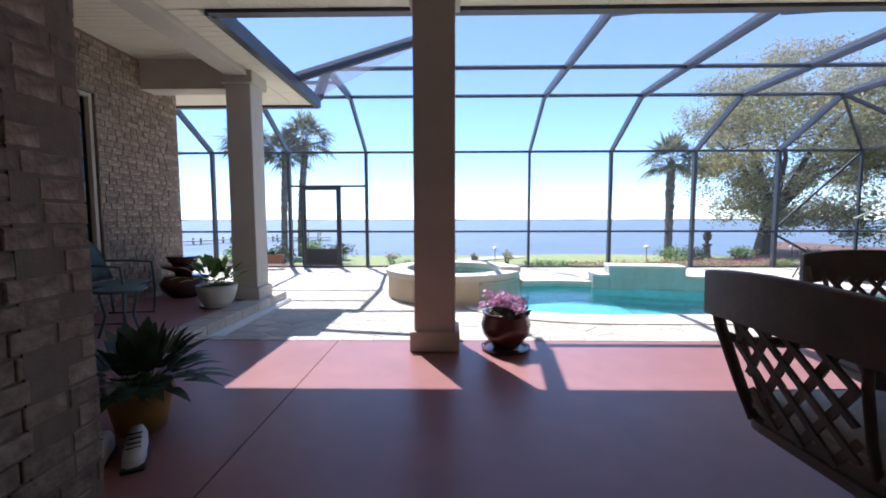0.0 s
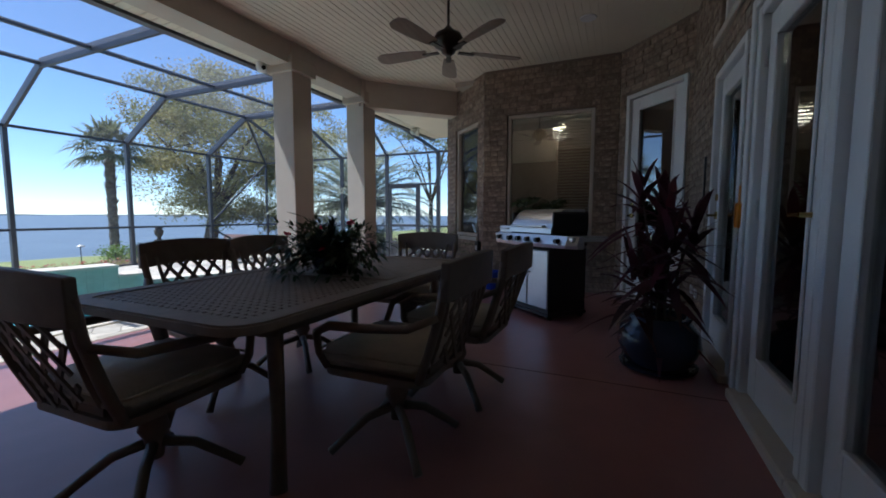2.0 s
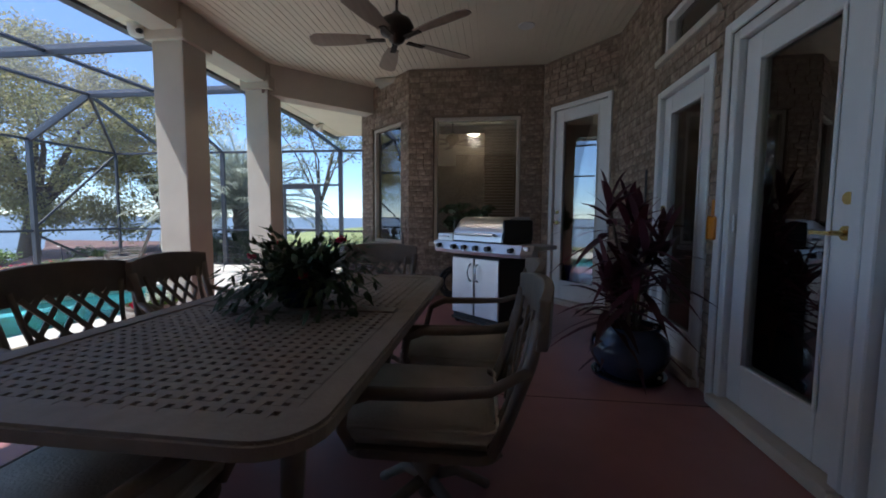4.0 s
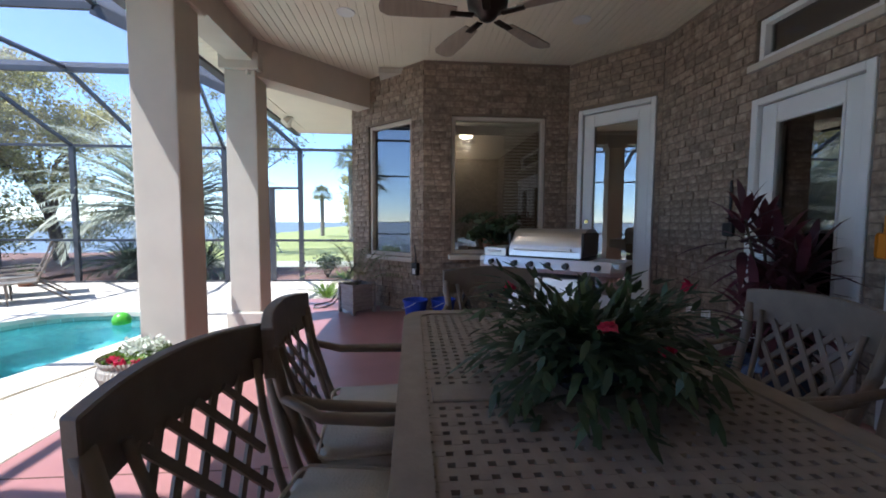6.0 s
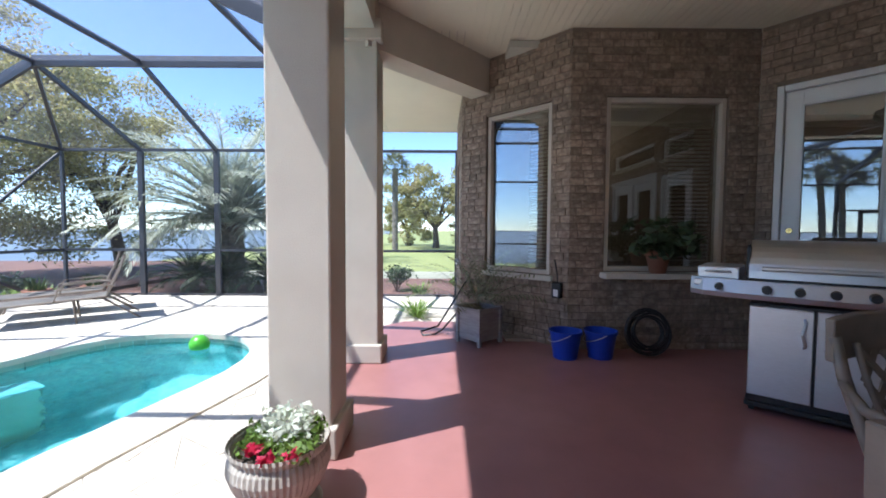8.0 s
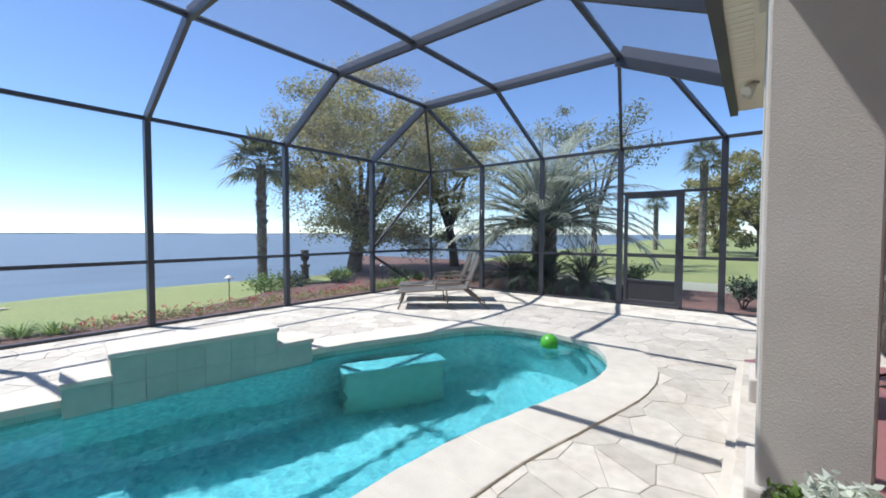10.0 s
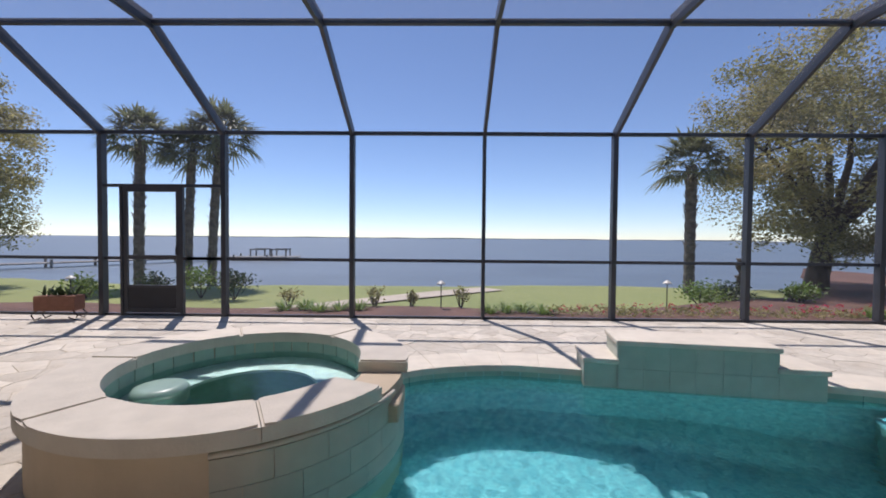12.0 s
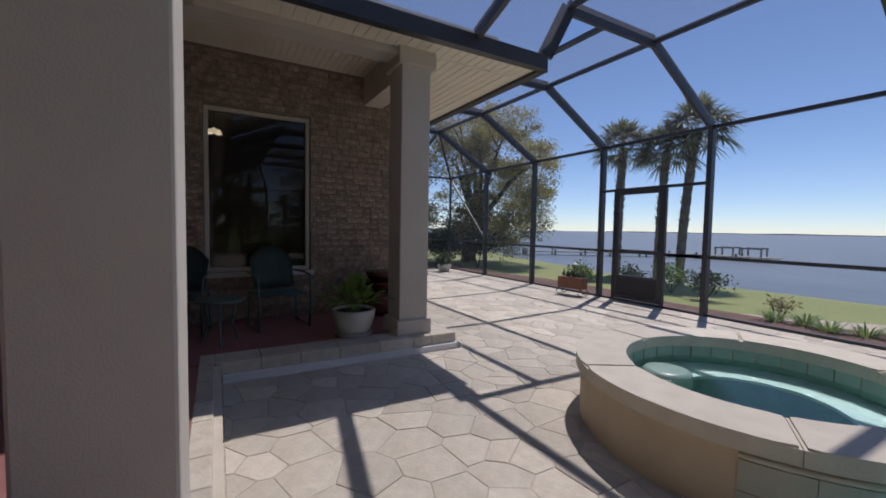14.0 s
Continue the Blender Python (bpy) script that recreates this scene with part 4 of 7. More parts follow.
# ---- doors and windows of the house ----
def house_door(name, m, s, w, z1, hinge_right, label, locks=True):
    """A white full-glass door set in the opening that starts at s along the wall of matrix m."""
    d = thing(name, label, "glass door", m @ Matrix.Translation((s, 0, 0)), kind="structure")
    z0 = FLOOR
    for a, b in ((0.003, 0.06), (w - 0.06, w - 0.003)):
        part("jamb", rbox(a, b, -0.12, 0.012, z0, z1 - 0.003, 0.006), "white_paint", d)
    part("head", rbox(0.06, w - 0.06, -0.12, 0.012, z1 - 0.06, z1 - 0.003, 0.006), "white_paint", d)
    part("sill", rbox(0.003, w - 0.003, -0.2, 0.06, z0 - 0.001, z0 + 0.06, 0.008), "stucco", d, "raised masonry sill")
    a, b, lo, hi = 0.066, w - 0.066, z0 + 0.065, z1 - 0.066
    leaf = part("leaf", rbox(a, a + 0.13, -0.075, -0.03, lo, hi, 0.004), "white_paint", d, "white painted door leaf")
    part("stile", rbox(b - 0.13, b, -0.075, -0.03, lo, hi, 0.004), "white_paint", leaf)
    part("top_rail", rbox(a + 0.13, b - 0.13, -0.075, -0.03, hi - 0.15, hi, 0.004), "white_paint", leaf)
    part("bottom_rail", rbox(a + 0.13, b - 0.13, -0.075, -0.03, lo, lo + 0.24, 0.004), "white_paint", leaf)
    part("pane", rbox(a + 0.13, b - 0.13, -0.056, -0.050, lo + 0.24, hi - 0.15, 0.001), "glass", leaf)
    for q0, q1, u0, u1 in ((a + 0.12, a + 0.14, lo + 0.23, hi - 0.14), (b - 0.14, b - 0.12, lo + 0.23, hi - 0.14)):
        part("glazing_bead", rbox(q0, q1, -0.03, -0.018, u0, u1, 0.004), "white_paint", leaf)
    for u in (lo + 0.23, hi - 0.155):
        part("glazing_bead", rbox(a + 0.14, b - 0.14, -0.03, -0.018, u, u + 0.02, 0.004), "white_paint", leaf)
    if locks:
        kx = a + 0.035 if hinge_right else b - 0.065
        for kz, r in ((lo + 1.02, 0.030), (lo + 1.16, 0.026)):
            bm = bmesh.new()
            rod(bm, (kx, -0.03, kz), (kx, -0.012, kz), r, n=16)
            part("lock_rose", bm, "brass", leaf)
        bm = bmesh.new()
        rod(bm, (kx, -0.012, lo + 1.02), (kx, 0.04, lo + 1.02), 0.011, n=10)
        bar(bm, (kx, 0.035, lo + 1.02), (kx + (0.11 if hinge_right else -0.11), 0.035, lo + 1.02), 0.016, 0.016)
        part("lever", bm, "brass", leaf, "brass lever handle")
    hx = b + 0.003 if hinge_right else a - 0.003
    for hz in (lo + 0.22, lo + 1.05, hi - 0.22):
        bm = bmesh.new()
        rod(bm, (hx, -0.02, hz - 0.05), (hx, -0.02, hz + 0.05), 0.008, n=8)
        part("hinge", bm, "steel", d)
    return d


house_door("door_1", W_SE, 0.06, 0.92, 2.78, False, "white full-glass door, closed, beside the grill")
house_door("door_2", W_S, 4.58, 0.88, 2.36, False, "white full-glass patio door, closed")
french = house_door("door_3", W_S, 3.46, 0.92, 2.38, True, "white full-glass french door with brass lever, closed")
part("casing", rbox(0.921, 0.985, 0.006, 0.028, FLOOR, 2.445, 0.006), "white_paint", french)
part("casing", rbox(-0.96, 0.92, 0.006, 0.028, 2.381, 2.445, 0.006), "white_paint", french)
house_door("door_4", W_S, 2.56, 0.90, 2.38, False, "white full-glass french door leaf, closed", False)


def house_window(name, m, s, w, z0, z1, label, blind=None, frame_mat="stucco"):
    d = thing(name, label, "window", m @ Matrix.Translation((s, 0, 0)), kind="structure")
    for a, b, u0, u1 in ((0.003, 0.05, z0 + 0.003, z1 - 0.003), (w - 0.05, w - 0.003, z0 + 0.003, z1 - 0.003)):
        part("window_frame", rbox(a, b, -0.13, -0.03, u0, u1, 0.005), frame_mat, d)
    for u0, u1 in ((z1 - 0.05, z1 - 0.003), (z0 + 0.003, z0 + 0.05)):
        part("window_frame", rbox(0.05, w - 0.05, -0.13, -0.03, u0, u1, 0.005), frame_mat, d)
    part("pane", rbox(0.05, w - 0.05, -0.09, -0.083, z0 + 0.05, z1 - 0.05, 0.001), "dim_glass" if name == "window_3" else "glass", d)
    part("window_sill", rbox(-0.04, w + 0.04, -0.05, 0.035 if name != "window_1" else 0.17, z0 - 0.06, z0 - 0.003, 0.006), "stucco", d)
    if blind:
        a, b, u0, u1 = blind
        z = u1
        bl = part("blind", rbox(0.06, w - 0.06, -0.19, -0.15, u1, u1 + 0.035, 0.004), "blind", d, "pale slatted blind")
        for k in range(7):
            bm = bmesh.new()
            box(bm, b, w - 0.06, -0.018, 0.018, -0.0012, 0.0012, Matrix.Translation((0, -0.17, u1 - 0.012 - 0.014 * k)) @ Matrix.Rotation(radians(10), 4, "X"))
            part("slat", bm, "blind", bl)
        while z > u0:
            bm = bmesh.new()
            box(bm, a, b, -0.018, 0.018, -0.0012, 0.0012, Matrix.Translation((0, -0.17, z)) @ Matrix.Rotation(radians(28), 4, "X"))
            part("slat", bm, "blind", bl)
            z -= 0.042
    return d


house_window("window_1", W_BAY, 0.30, 1.22, 0.96, 2.72, "large fixed bay window with half-drawn blind", (0.07, 0.50, 1.05, 2.62))
house_window("window_2", W_NE, 0.22, 0.86, 0.90, 2.72, "narrow bay window with slatted blind", (0.06, 0.36, 1.0, 2.62))
house_window("window_3", W_WING, 1.42, 1.2, 0.75, 2.72, "dark tall window in the brick wing")
house_window("window_4", W_EN, 0.6, 0.9, 0.9, 2.4, "side window in the east brick wall")
house_window("window_5", W_S, 4.58, 0.88, 2.64, 2.98, "low transom window above the patio door", frame_mat="white_paint")
house_window("window_6", W_S, 2.6, 1.7, 2.70, 3.02, "long transom window above the french doors", frame_mat="white_paint")

# lit lamps inside the rooms
def pendant(x, y, z, label):
    c = thing("ceiling_light", label, "ceiling light", pose(x, y, z))
    bm = bmesh.new()
    lathe(bm, [(0.05, 0.34), (0.05, 0.38)], 16)
    rod(bm, (0, 0, 0.05), (0, 0, 0.36), 0.008)
    part("stem", bm, "bronze", c)
    for k in range(3):
        a = 2.1 * k
        bm = bmesh.new()
        lathe(bm, [(0.02, 0.05), (0.045, 0.02), (0.055, -0.03), (0.04, -0.04)], 16, (0.08 * math.cos(a), 0.08 * math.sin(a), 0))
        part("shade", bm, "lamp_glow", c, "glowing glass shade", True)
    l_ = bpy.data.lights.new("room_lamp", "POINT")
    l_.energy, l_.color, l_.shadow_soft_size = 6, (1, 0.80, 0.55), 0.12
    o = new("room_lamp", l_)
    o.location = (x, y, z - 0.15)


pendant(9.55, 1.80, 2.93, "lit ceiling lamp with three glass shades seen through the window")
pendant(3.4, -2.2, 2.93, "lit ceiling lamp seen through the patio doors")
pendant(-5.6, 4.9, 2.93, "small lit lamp inside the brick wing")

# ---- ceiling fan and fixtures ----
fan = thing("ceiling_fan", "dark bronze ceiling fan with five weathered blades, at rest", "ceiling fan", pose(5.10, 2.24, CEIL + 0.03))
bm = bmesh.new()
lathe(bm, [(0.035, -0.13), (0.06, -0.09), (0.075, -0.034)], 20)
part("canopy", bm, "bronze", fan, soft=False)
bm = bmesh.new()
rod(bm, (0, 0, -0.42), (0, 0, -0.05), 0.012, n=10)
part("downrod", bm, "bronze", fan)
bm = bmesh.new()
lathe(bm, [(0.03, -0.66), (0.06, -0.64), (0.08, -0.60), (0.135, -0.575), (0.145, -0.52), (0.12, -0.47), (0.05, -0.43), (0.03, -0.40)], 24)
part("motor_housing", bm, "bronze", fan, soft=True)
for k in range(5):
    m_ = Matrix.Rotation(radians(22 + 72 * k), 4, "Z")
    bm = bmesh.new()
    box(bm, 0.10, 0.26, -0.025, 0.025, -0.632, -0.622, m_)
    iron = part("blade_iron", bm, "bronze", fan)
    bm = bmesh.new()
    pts = [(0.22, -0.05), (0.45, -0.075), (0.68, -0.082), (0.735, -0.05), (0.745, 0), (0.735, 0.05), (0.68, 0.082), (0.45, 0.075), (0.22, 0.05)]
    tilt = m_ @ Matrix.Translation((0, 0, -0.62)) @ Matrix.Rotation(radians(11), 4, "X")
    lo = [bm.verts.new(tilt @ Vector((*p, 0))) for p in pts]
    hi = [bm.verts.new(tilt @ Vector((*p, 0.008))) for p in pts]
    bm.faces.new(hi)
    bm.faces.new(lo[::-1])
    for q in range(len(pts)):
        r = (q + 1) % len(pts)
        bm.faces.new((lo[q], lo[r], hi[r], hi[q]))
    part("blade", bm, "fan_blade", fan)


def downlight(x, y, lit=True):
    c = thing("recessed_light", "small lit recessed ceiling light" if lit else "round white ceiling fitting, unlit", "recessed light", pose(x, y, CEIL - 0.004))
    bm = bmesh.new()
    lathe(bm, [(0.055, -0.006), (0.085, -0.008), (0.09, 0.0), (0.055, 0.0)], 24)
    part("trim_ring", bm, "white_paint", c)
    bm = bmesh.new()
    lathe(bm, [(0.05, -0.005), (0.052, -0.001)], 20)
    part("lens", bm, "can_glow" if lit else "white_paint", c)
    if lit:
        l_ = bpy.data.lights.new("downlight", "SPOT")
        l_.energy, l_.color, l_.spot_size, l_.shadow_soft_size = 12, (1, 0.82, 0.6), radians(110), 0.05
        o = new("downlight", l_)
        o.location = (x, y, CEIL - 0.02)


downlight(6.32, 3.40)
downlight(6.26, 1.08, False)

# ---- dining table ----
TZ = 0.90
table = thing("dining_table", "large taupe cast-metal patio table with a woven lattice top", "dining table", pose(3.33, 2.26, FLOOR))
tz = TZ - FLOOR
LX, LY = 1.04, 0.54


def rounded_rect(hx, hy, r, n=6):
    out = []
    for cx, cy, a0 in ((hx - r, hy - r, 0), (-hx + r, hy - r, 90), (-hx + r, -hy + r, 180), (hx - r, -hy + r, 270)):
        for k in range(n + 1):
            a = radians(a0 + 90 * k / n)
            out.append((cx + r * math.cos(a), cy + r * math.sin(a)))
    return out


def ring_solid(outer, inner, z0, z1):
    bm = bmesh.new()
    k = len(outer)
    lv = [[bm.verts.new((*p, z)) for p in lp] for lp, z in ((outer, z0), (outer, z1), (inner, z1), (inner, z0))]
    for a in range(4):
        b = (a + 1) % 4
        for i in range(k):
            j = (i + 1) % k
            bm.faces.new((lv[a][i], lv[a][j], lv[b][j], lv[b][i]))
    return bm


rim = ring_solid(rounded_rect(LX, LY, 0.13), rounded_rect(LX - 0.09, LY - 0.09, 0.06), tz - 0.035, tz)
bmesh.ops.bevel(rim, geom=[e for e in rim.edges if e.verts[0].co.z > tz - 0.001 and e.verts[1].co.z > tz - 0.001], offset=0.008, segments=2, affect="EDGES")
part("rim", rim, "lattice", table)
part("centre_rail", rbox(-0.045, 0.045, -LY + 0.095, LY - 0.095, tz - 0.03, tz + 0.001, 0.004), "lattice", table)
part("umbrella_ring", rbox(-0.12, 0.12, -0.12, 0.12, tz - 0.028, tz + 0.003, 0.01), "taupe_metal", table)
# woven strips: pairs of flat bars crossing over and under
v, f = [], []


def strip(x0, x1, y0, y1, z0, z1):
    b = len(v)
    v.extend([(x0, y0, z0), (x1, y0, z0), (x1, y1, z0), (x0, y1, z0), (x0, y0, z1), (x1, y0, z1), (x1, y1, z1), (x0, y1, z1)])
    f.extend([tuple(b + i for i in q) for q in ((3, 2, 1, 0), (4, 5, 6, 7), (0, 1, 5, 4), (1, 2, 6, 5), (2, 3, 7, 6), (3, 0, 4, 7))])


PITCH = 0.040
nx, ny = int((2 * LX - 0.18) / PITCH), int((2 * LY - 0.18) / PITCH)
for i in range(nx + 1):
    x = -LX + 0.09 + i * PITCH
    for j in range(ny + 1):
        y = -LY + 0.09 + j * PITCH
        up = 0.0009 if (i + j) % 2 else 0.0
        strip(x, x + 0.0235, y + 0.0, y + PITCH, tz - 0.016 + up, tz - 0.006 + up)
        strip(x + 0.0235, x + PITCH, y, y + 0.0235, tz - 0.016, tz - 0.0052 - up)
tagged(raw("lattice", v, f, "lattice", table, "woven cast lattice"), kind="stuff")
for sx in (-1, 1):
    for sy in (-1, 1):
        bm = bmesh.new()
        x, y = sx * (LX - 0.32), sy * (LY - 0.20)
        tube(bm, [(x, y, tz - 0.03), (x * 1.02, y * 1.05, tz * 0.75), (x * 0.97, y * 0.95, tz * 0.35), (x * 1.06, y * 1.12, 0.0)], [0.035, 0.032, 0.028, 0.034], 8)
        part("leg", bm, "taupe_metal", table, soft=True)
part("apron", ring_solid(rounded_rect(LX - 0.26, LY - 0.16, 0.05), rounded_rect(LX - 0.29, LY - 0.19, 0.04), tz - 0.12, tz - 0.036), "taupe_metal", table)


# ---- patio chairs ----
def chair_parts():
    """Origin on the floor under the seat; the sitter faces +y."""
    c = thing("patio_chair", "taupe cast-metal swivel dining chair with lattice back and pale cushion", "chair", group="chairs round the table")
    # arched top rail, leaning back
    hb = 0.92
    bm = bmesh.new()
    rows = []
    for k in range(13):
        u = -1 + 2 * k / 12
        x = 0.29 * u
        zc = hb + 0.012 - 0.022 * u * u
        yb = -0.36 - 0.045 * (1 - u * u)
        h = 0.146 + 0.006 * (1 - u * u)
        rows.append([bm.verts.new(p) for p in ((x, yb - 0.017, zc - h), (x, yb + 0.017, zc - h), (x, yb + 0.012, zc), (x, yb - 0.022, zc))])
    for a, b in zip(rows, rows[1:]):
        for q in range(4):
            bm.faces.new((a[q], a[(q + 1) % 4], b[(q + 1) % 4], b[q]))
    bm.faces.new(rows[0][::-1])
    bm.faces.new(rows[-1])
    bmesh.ops.bevel(bm, geom=bm.edges[:], offset=0.004, segments=1, affect="EDGES")
    part("top_rail", bm, "taupe_metal", c)
    for s in (-1, 1):
        bm = bmesh.new()
        tube(bm, [(s * 0.275, -0.36, hb - 0.07), (s * 0.262, -0.335, 0.72), (s * 0.245, -0.28, 0.55), (s * 0.235, -0.23, 0.42)], 0.019, 8)
        part("back_stile", bm, "taupe_metal", c, soft=True)
        bm = bmesh.new()
        tube(bm, [(s * 0.205, -0.352, hb - 0.09), (s * 0.185, -0.325, 0.70), (s * 0.16, -0.275, 0.55), (s * 0.15, -0.24, 0.46)], 0.011, 6)
        part("inner_stile", bm, "taupe_metal", c, soft=True)
        bm = bmesh.new()
        tube(bm, [(s * 0.27, -0.33, 0.70), (s * 0.315, -0.22, 0.655), (s * 0.33, -0.05, 0.645), (s * 0.33, 0.12, 0.64), (s * 0.315, 0.20, 0.60), (s * 0.28, 0.22, 0.50), (s * 0.25, 0.20, 0.43)],
             [0.014, 0.017, 0.019, 0.02, 0.018, 0.016, 0.016], 8)
        part("arm", bm, "taupe_metal", c, soft=True)
    # diagonal lattice between the inner stiles
    bm = bmesh.new()

    def back_y(z):
        return -0.245 - 0.11 * (z - 0.46) / 0.38

    def half(z):
        return 0.15 + 0.055 * (z - 0.46) / 0.38

    for s in (-1, 1):
        for k in range(-3, 8):
            pts = []
            for q in range(25):
                z = 0.46 + 0.335 * q / 24
                x = s * (-0.36 + 0.088 * k + (z - 0.46) * 0.78)
                if abs(x) <= half(z):
                    pts.append(Vector((x, back_y(z) + 0.003 * s - 0.045 * (1 - (x / 0.29) ** 2), z)))
            if len(pts) > 1:
                bar(bm, pts[0], pts[-1], 0.009, 0.021, (1, 0, 0))
    part("lattice", bm, "taupe_metal", c)
    bm = bmesh.new()
    bar(bm, (-0.17, -0.24, 0.45), (0.17, -0.24, 0.45), 0.02, 0.03)
    part("lower_rail", bm, "taupe_metal", c)
    part("seat_frame", ring_solid([(x, y - 0.01) for x, y in rounded_rect(0.26, 0.25, 0.08)], [(x, y - 0.01) for x, y in rounded_rect(0.225, 0.215, 0.06)], 0.40, 0.43), "taupe_metal", c)
    part("seat", rbox(-0.23, 0.23, -0.23, 0.21, 0.405, 0.42, 0.004), "taupe_metal", c)
    bm = bmesh.new()
    box(bm, -0.262, 0.262, -0.25, 0.255, 0.43, 0.515)
    bmesh.ops.bevel(bm, geom=bm.edges[:], offset=0.034, segments=3, affect="EDGES")
    cush = part("cushion", bm, "cushion", c, "pale welted seat cushion", True)
    loop = [(x, y + 0.0025, 0.5) for x, y in rounded_rect(0.258, 0.249, 0.04)]
    bm = bmesh.new()
    tube(bm, loop + loop[:1], 0.006, 6)
    part("piping", bm, "cushion", cush, soft=True)
    bm = bmesh.new()
    lathe(bm, [(0.03, 0.12), (0.035, 0.20), (0.055, 0.24), (0.04, 0.30), (0.10, 0.37), (0.11, 0.40)], 16)
    part("pedestal", bm, "taupe_metal", c, soft=True)
    for k in range(4):
        a = radians(45 + 90 * k)
        bm = bmesh.new()
        tube(bm, [(0.03 * math.cos(a), 0.03 * math.sin(a), 0.18), (0.14 * math.cos(a), 0.14 * math.sin(a), 0.15), (0.26 * math.cos(a), 0.26 * math.sin(a), 0.06), (0.31 * math.cos(a), 0.31 * math.sin(a), 0.02)],
             [0.022, 0.02, 0.018, 0.02], 8)
        part("leg", bm, "taupe_metal", c, soft=True)
    return c


first = chair_parts()
# back midpoint, heading of the sitter
SEATS = [(2.02, 2.35, -88), (3.18, 3.25, 171), (3.68, 3.205, 185), (4.735, 2.28, 92.5), (3.07, 1.25, 1), (3.69, 1.19, -1)]
for i, (bx, by, turn) in enumerate(SEATS):
    m_ = Matrix.Translation((bx, by, FLOOR)) @ Matrix.Rotation(radians(turn), 4, "Z") @ Matrix.Translation((0, 0.385, 0))
    if i == 0:
        first.matrix_basis = m_
    else:
        copy_thing(first, m_)


# ---- foliage helpers ----
def blade_leaf(v, f, base, tip, width, sag=0.0, n=4, up=Vector((0, 0, 1))):
    """A folded tapering leaf from base to tip."""
    base, tip = Vector(base), Vector(tip)
    d = tip - base
    s = d.cross(up)
    s = s.normalized() if s.length > 1e-6 else Vector((1, 0, 0))
    b0 = len(v)
    for k in range(n + 1):
        u = k / n
        w = width * math.sin(math.pi * (0.12 + 0.88 * u) ** 0.8) if k < n else 0.002
        p = base + d * u + up * (-sag * u * u * d.length)
        v.append(tuple(p - s * w / 2 + up * w * 0.12))
        v.append(tuple(p + s * w / 2 + up * w * 0.12))
    for k in range(n):
        a = b0 + 2 * k
        f.append((a, a + 1, a + 3, a + 2))


def leaf_ball(v, f, centre, r, count, size, rng, flat=1.0, shell=0.5):
    for _ in range(count):
        d = Vector((rng.gauss(0, 1), rng.gauss(0, 1), rng.gauss(0, 1) * flat))
        d.normalize()
        p = Vector(centre) + Vector((d.x, d.y, d.z * flat)) * r * (shell + (1 - shell) * rng.random())
        a = Vector((rng.uniform(-1, 1), rng.uniform(-1, 1), rng.uniform(-0.6, 0.8))).normalized()
        b = a.cross(Vector((rng.uniform(-1, 1), rng.uniform(-1, 1), rng.uniform(-1, 1)))).normalized()
        s = size * rng.uniform(0.6, 1.3)
        k = len(v)
        v.extend([tuple(p - a * s), tuple(p + b * s * 0.45), tuple(p + a * s), tuple(p - b * s * 0.45)])
        f.append((k, k + 1, k + 2, k + 3))


def broad_tree(x, y, z, height, spread, seed, label, lean=0.0, clumps=60, leaves=150, leaf=0.10, mat="oak_leaf", trunk_r=0.26, low=0.3):
    rng = random.Random(seed)
    t = thing("tree", label, "tree", pose(x, y, z))
    bm = bmesh.new()
    fork = Vector((lean * 0.6, 0.1, height * 0.27))
    tube(bm, [(0, 0, -0.3), (lean * 0.12, 0, height * 0.08), (lean * 0.35, 0.05, height * 0.18), fork], [trunk_r * 1.35, trunk_r, trunk_r * 0.9, trunk_r * 0.8], 10)
    tips = []
    for k in range(8):
        a = k * 2.4 + rng.uniform(-0.3, 0.3)
        out = spread * rng.uniform(0.35, 0.75)
        top = Vector((lean + out * math.cos(a), out * math.sin(a), height * rng.uniform(0.5, 0.85)))
        mid = fork.lerp(top, 0.5) + Vector((rng.uniform(-0.4, 0.4), rng.uniform(-0.4, 0.4), 0.3))
        tube(bm, [fork - Vector((0, 0, 0.2)), mid, top], [trunk_r * 0.5, trunk_r * 0.28, trunk_r * 0.07], 7)
        tips.append(top)
        for _ in range(3):
            e = top.lerp(mid, rng.random() * 0.7) + Vector((rng.uniform(-1, 1), rng.uniform(-1, 1), rng.uniform(-0.5, 0.9))) * spread * 0.3
            tube(bm, [mid.lerp(top, 0.5), e], [trunk_r * 0.14, trunk_r * 0.03], 5)
            tips.append(e)
    part("trunk", bm, "bark", t, soft=True)
    v, f = [], []
    for k in range(clumps):
        if k < len(tips):
            c = tips[k]
        else:
            a, rr = rng.uniform(0, 6.283), math.sqrt(rng.random()) * spread
            zz = low + (1 - low) * rng.random()
            rr *= math.sqrt(max(0.15, 1 - ((zz - (low + 1) / 2) / ((1 - low) / 2)) ** 2 * 0.8))
            c = Vector((lean + rr * math.cos(a), rr * math.sin(a), height * zz))
        leaf_ball(v, f, c, spread * rng.uniform(0.13, 0.26), leaves, leaf, rng, 0.75, 0.25)
    raw("crown", v, f, mat, t)
    return t


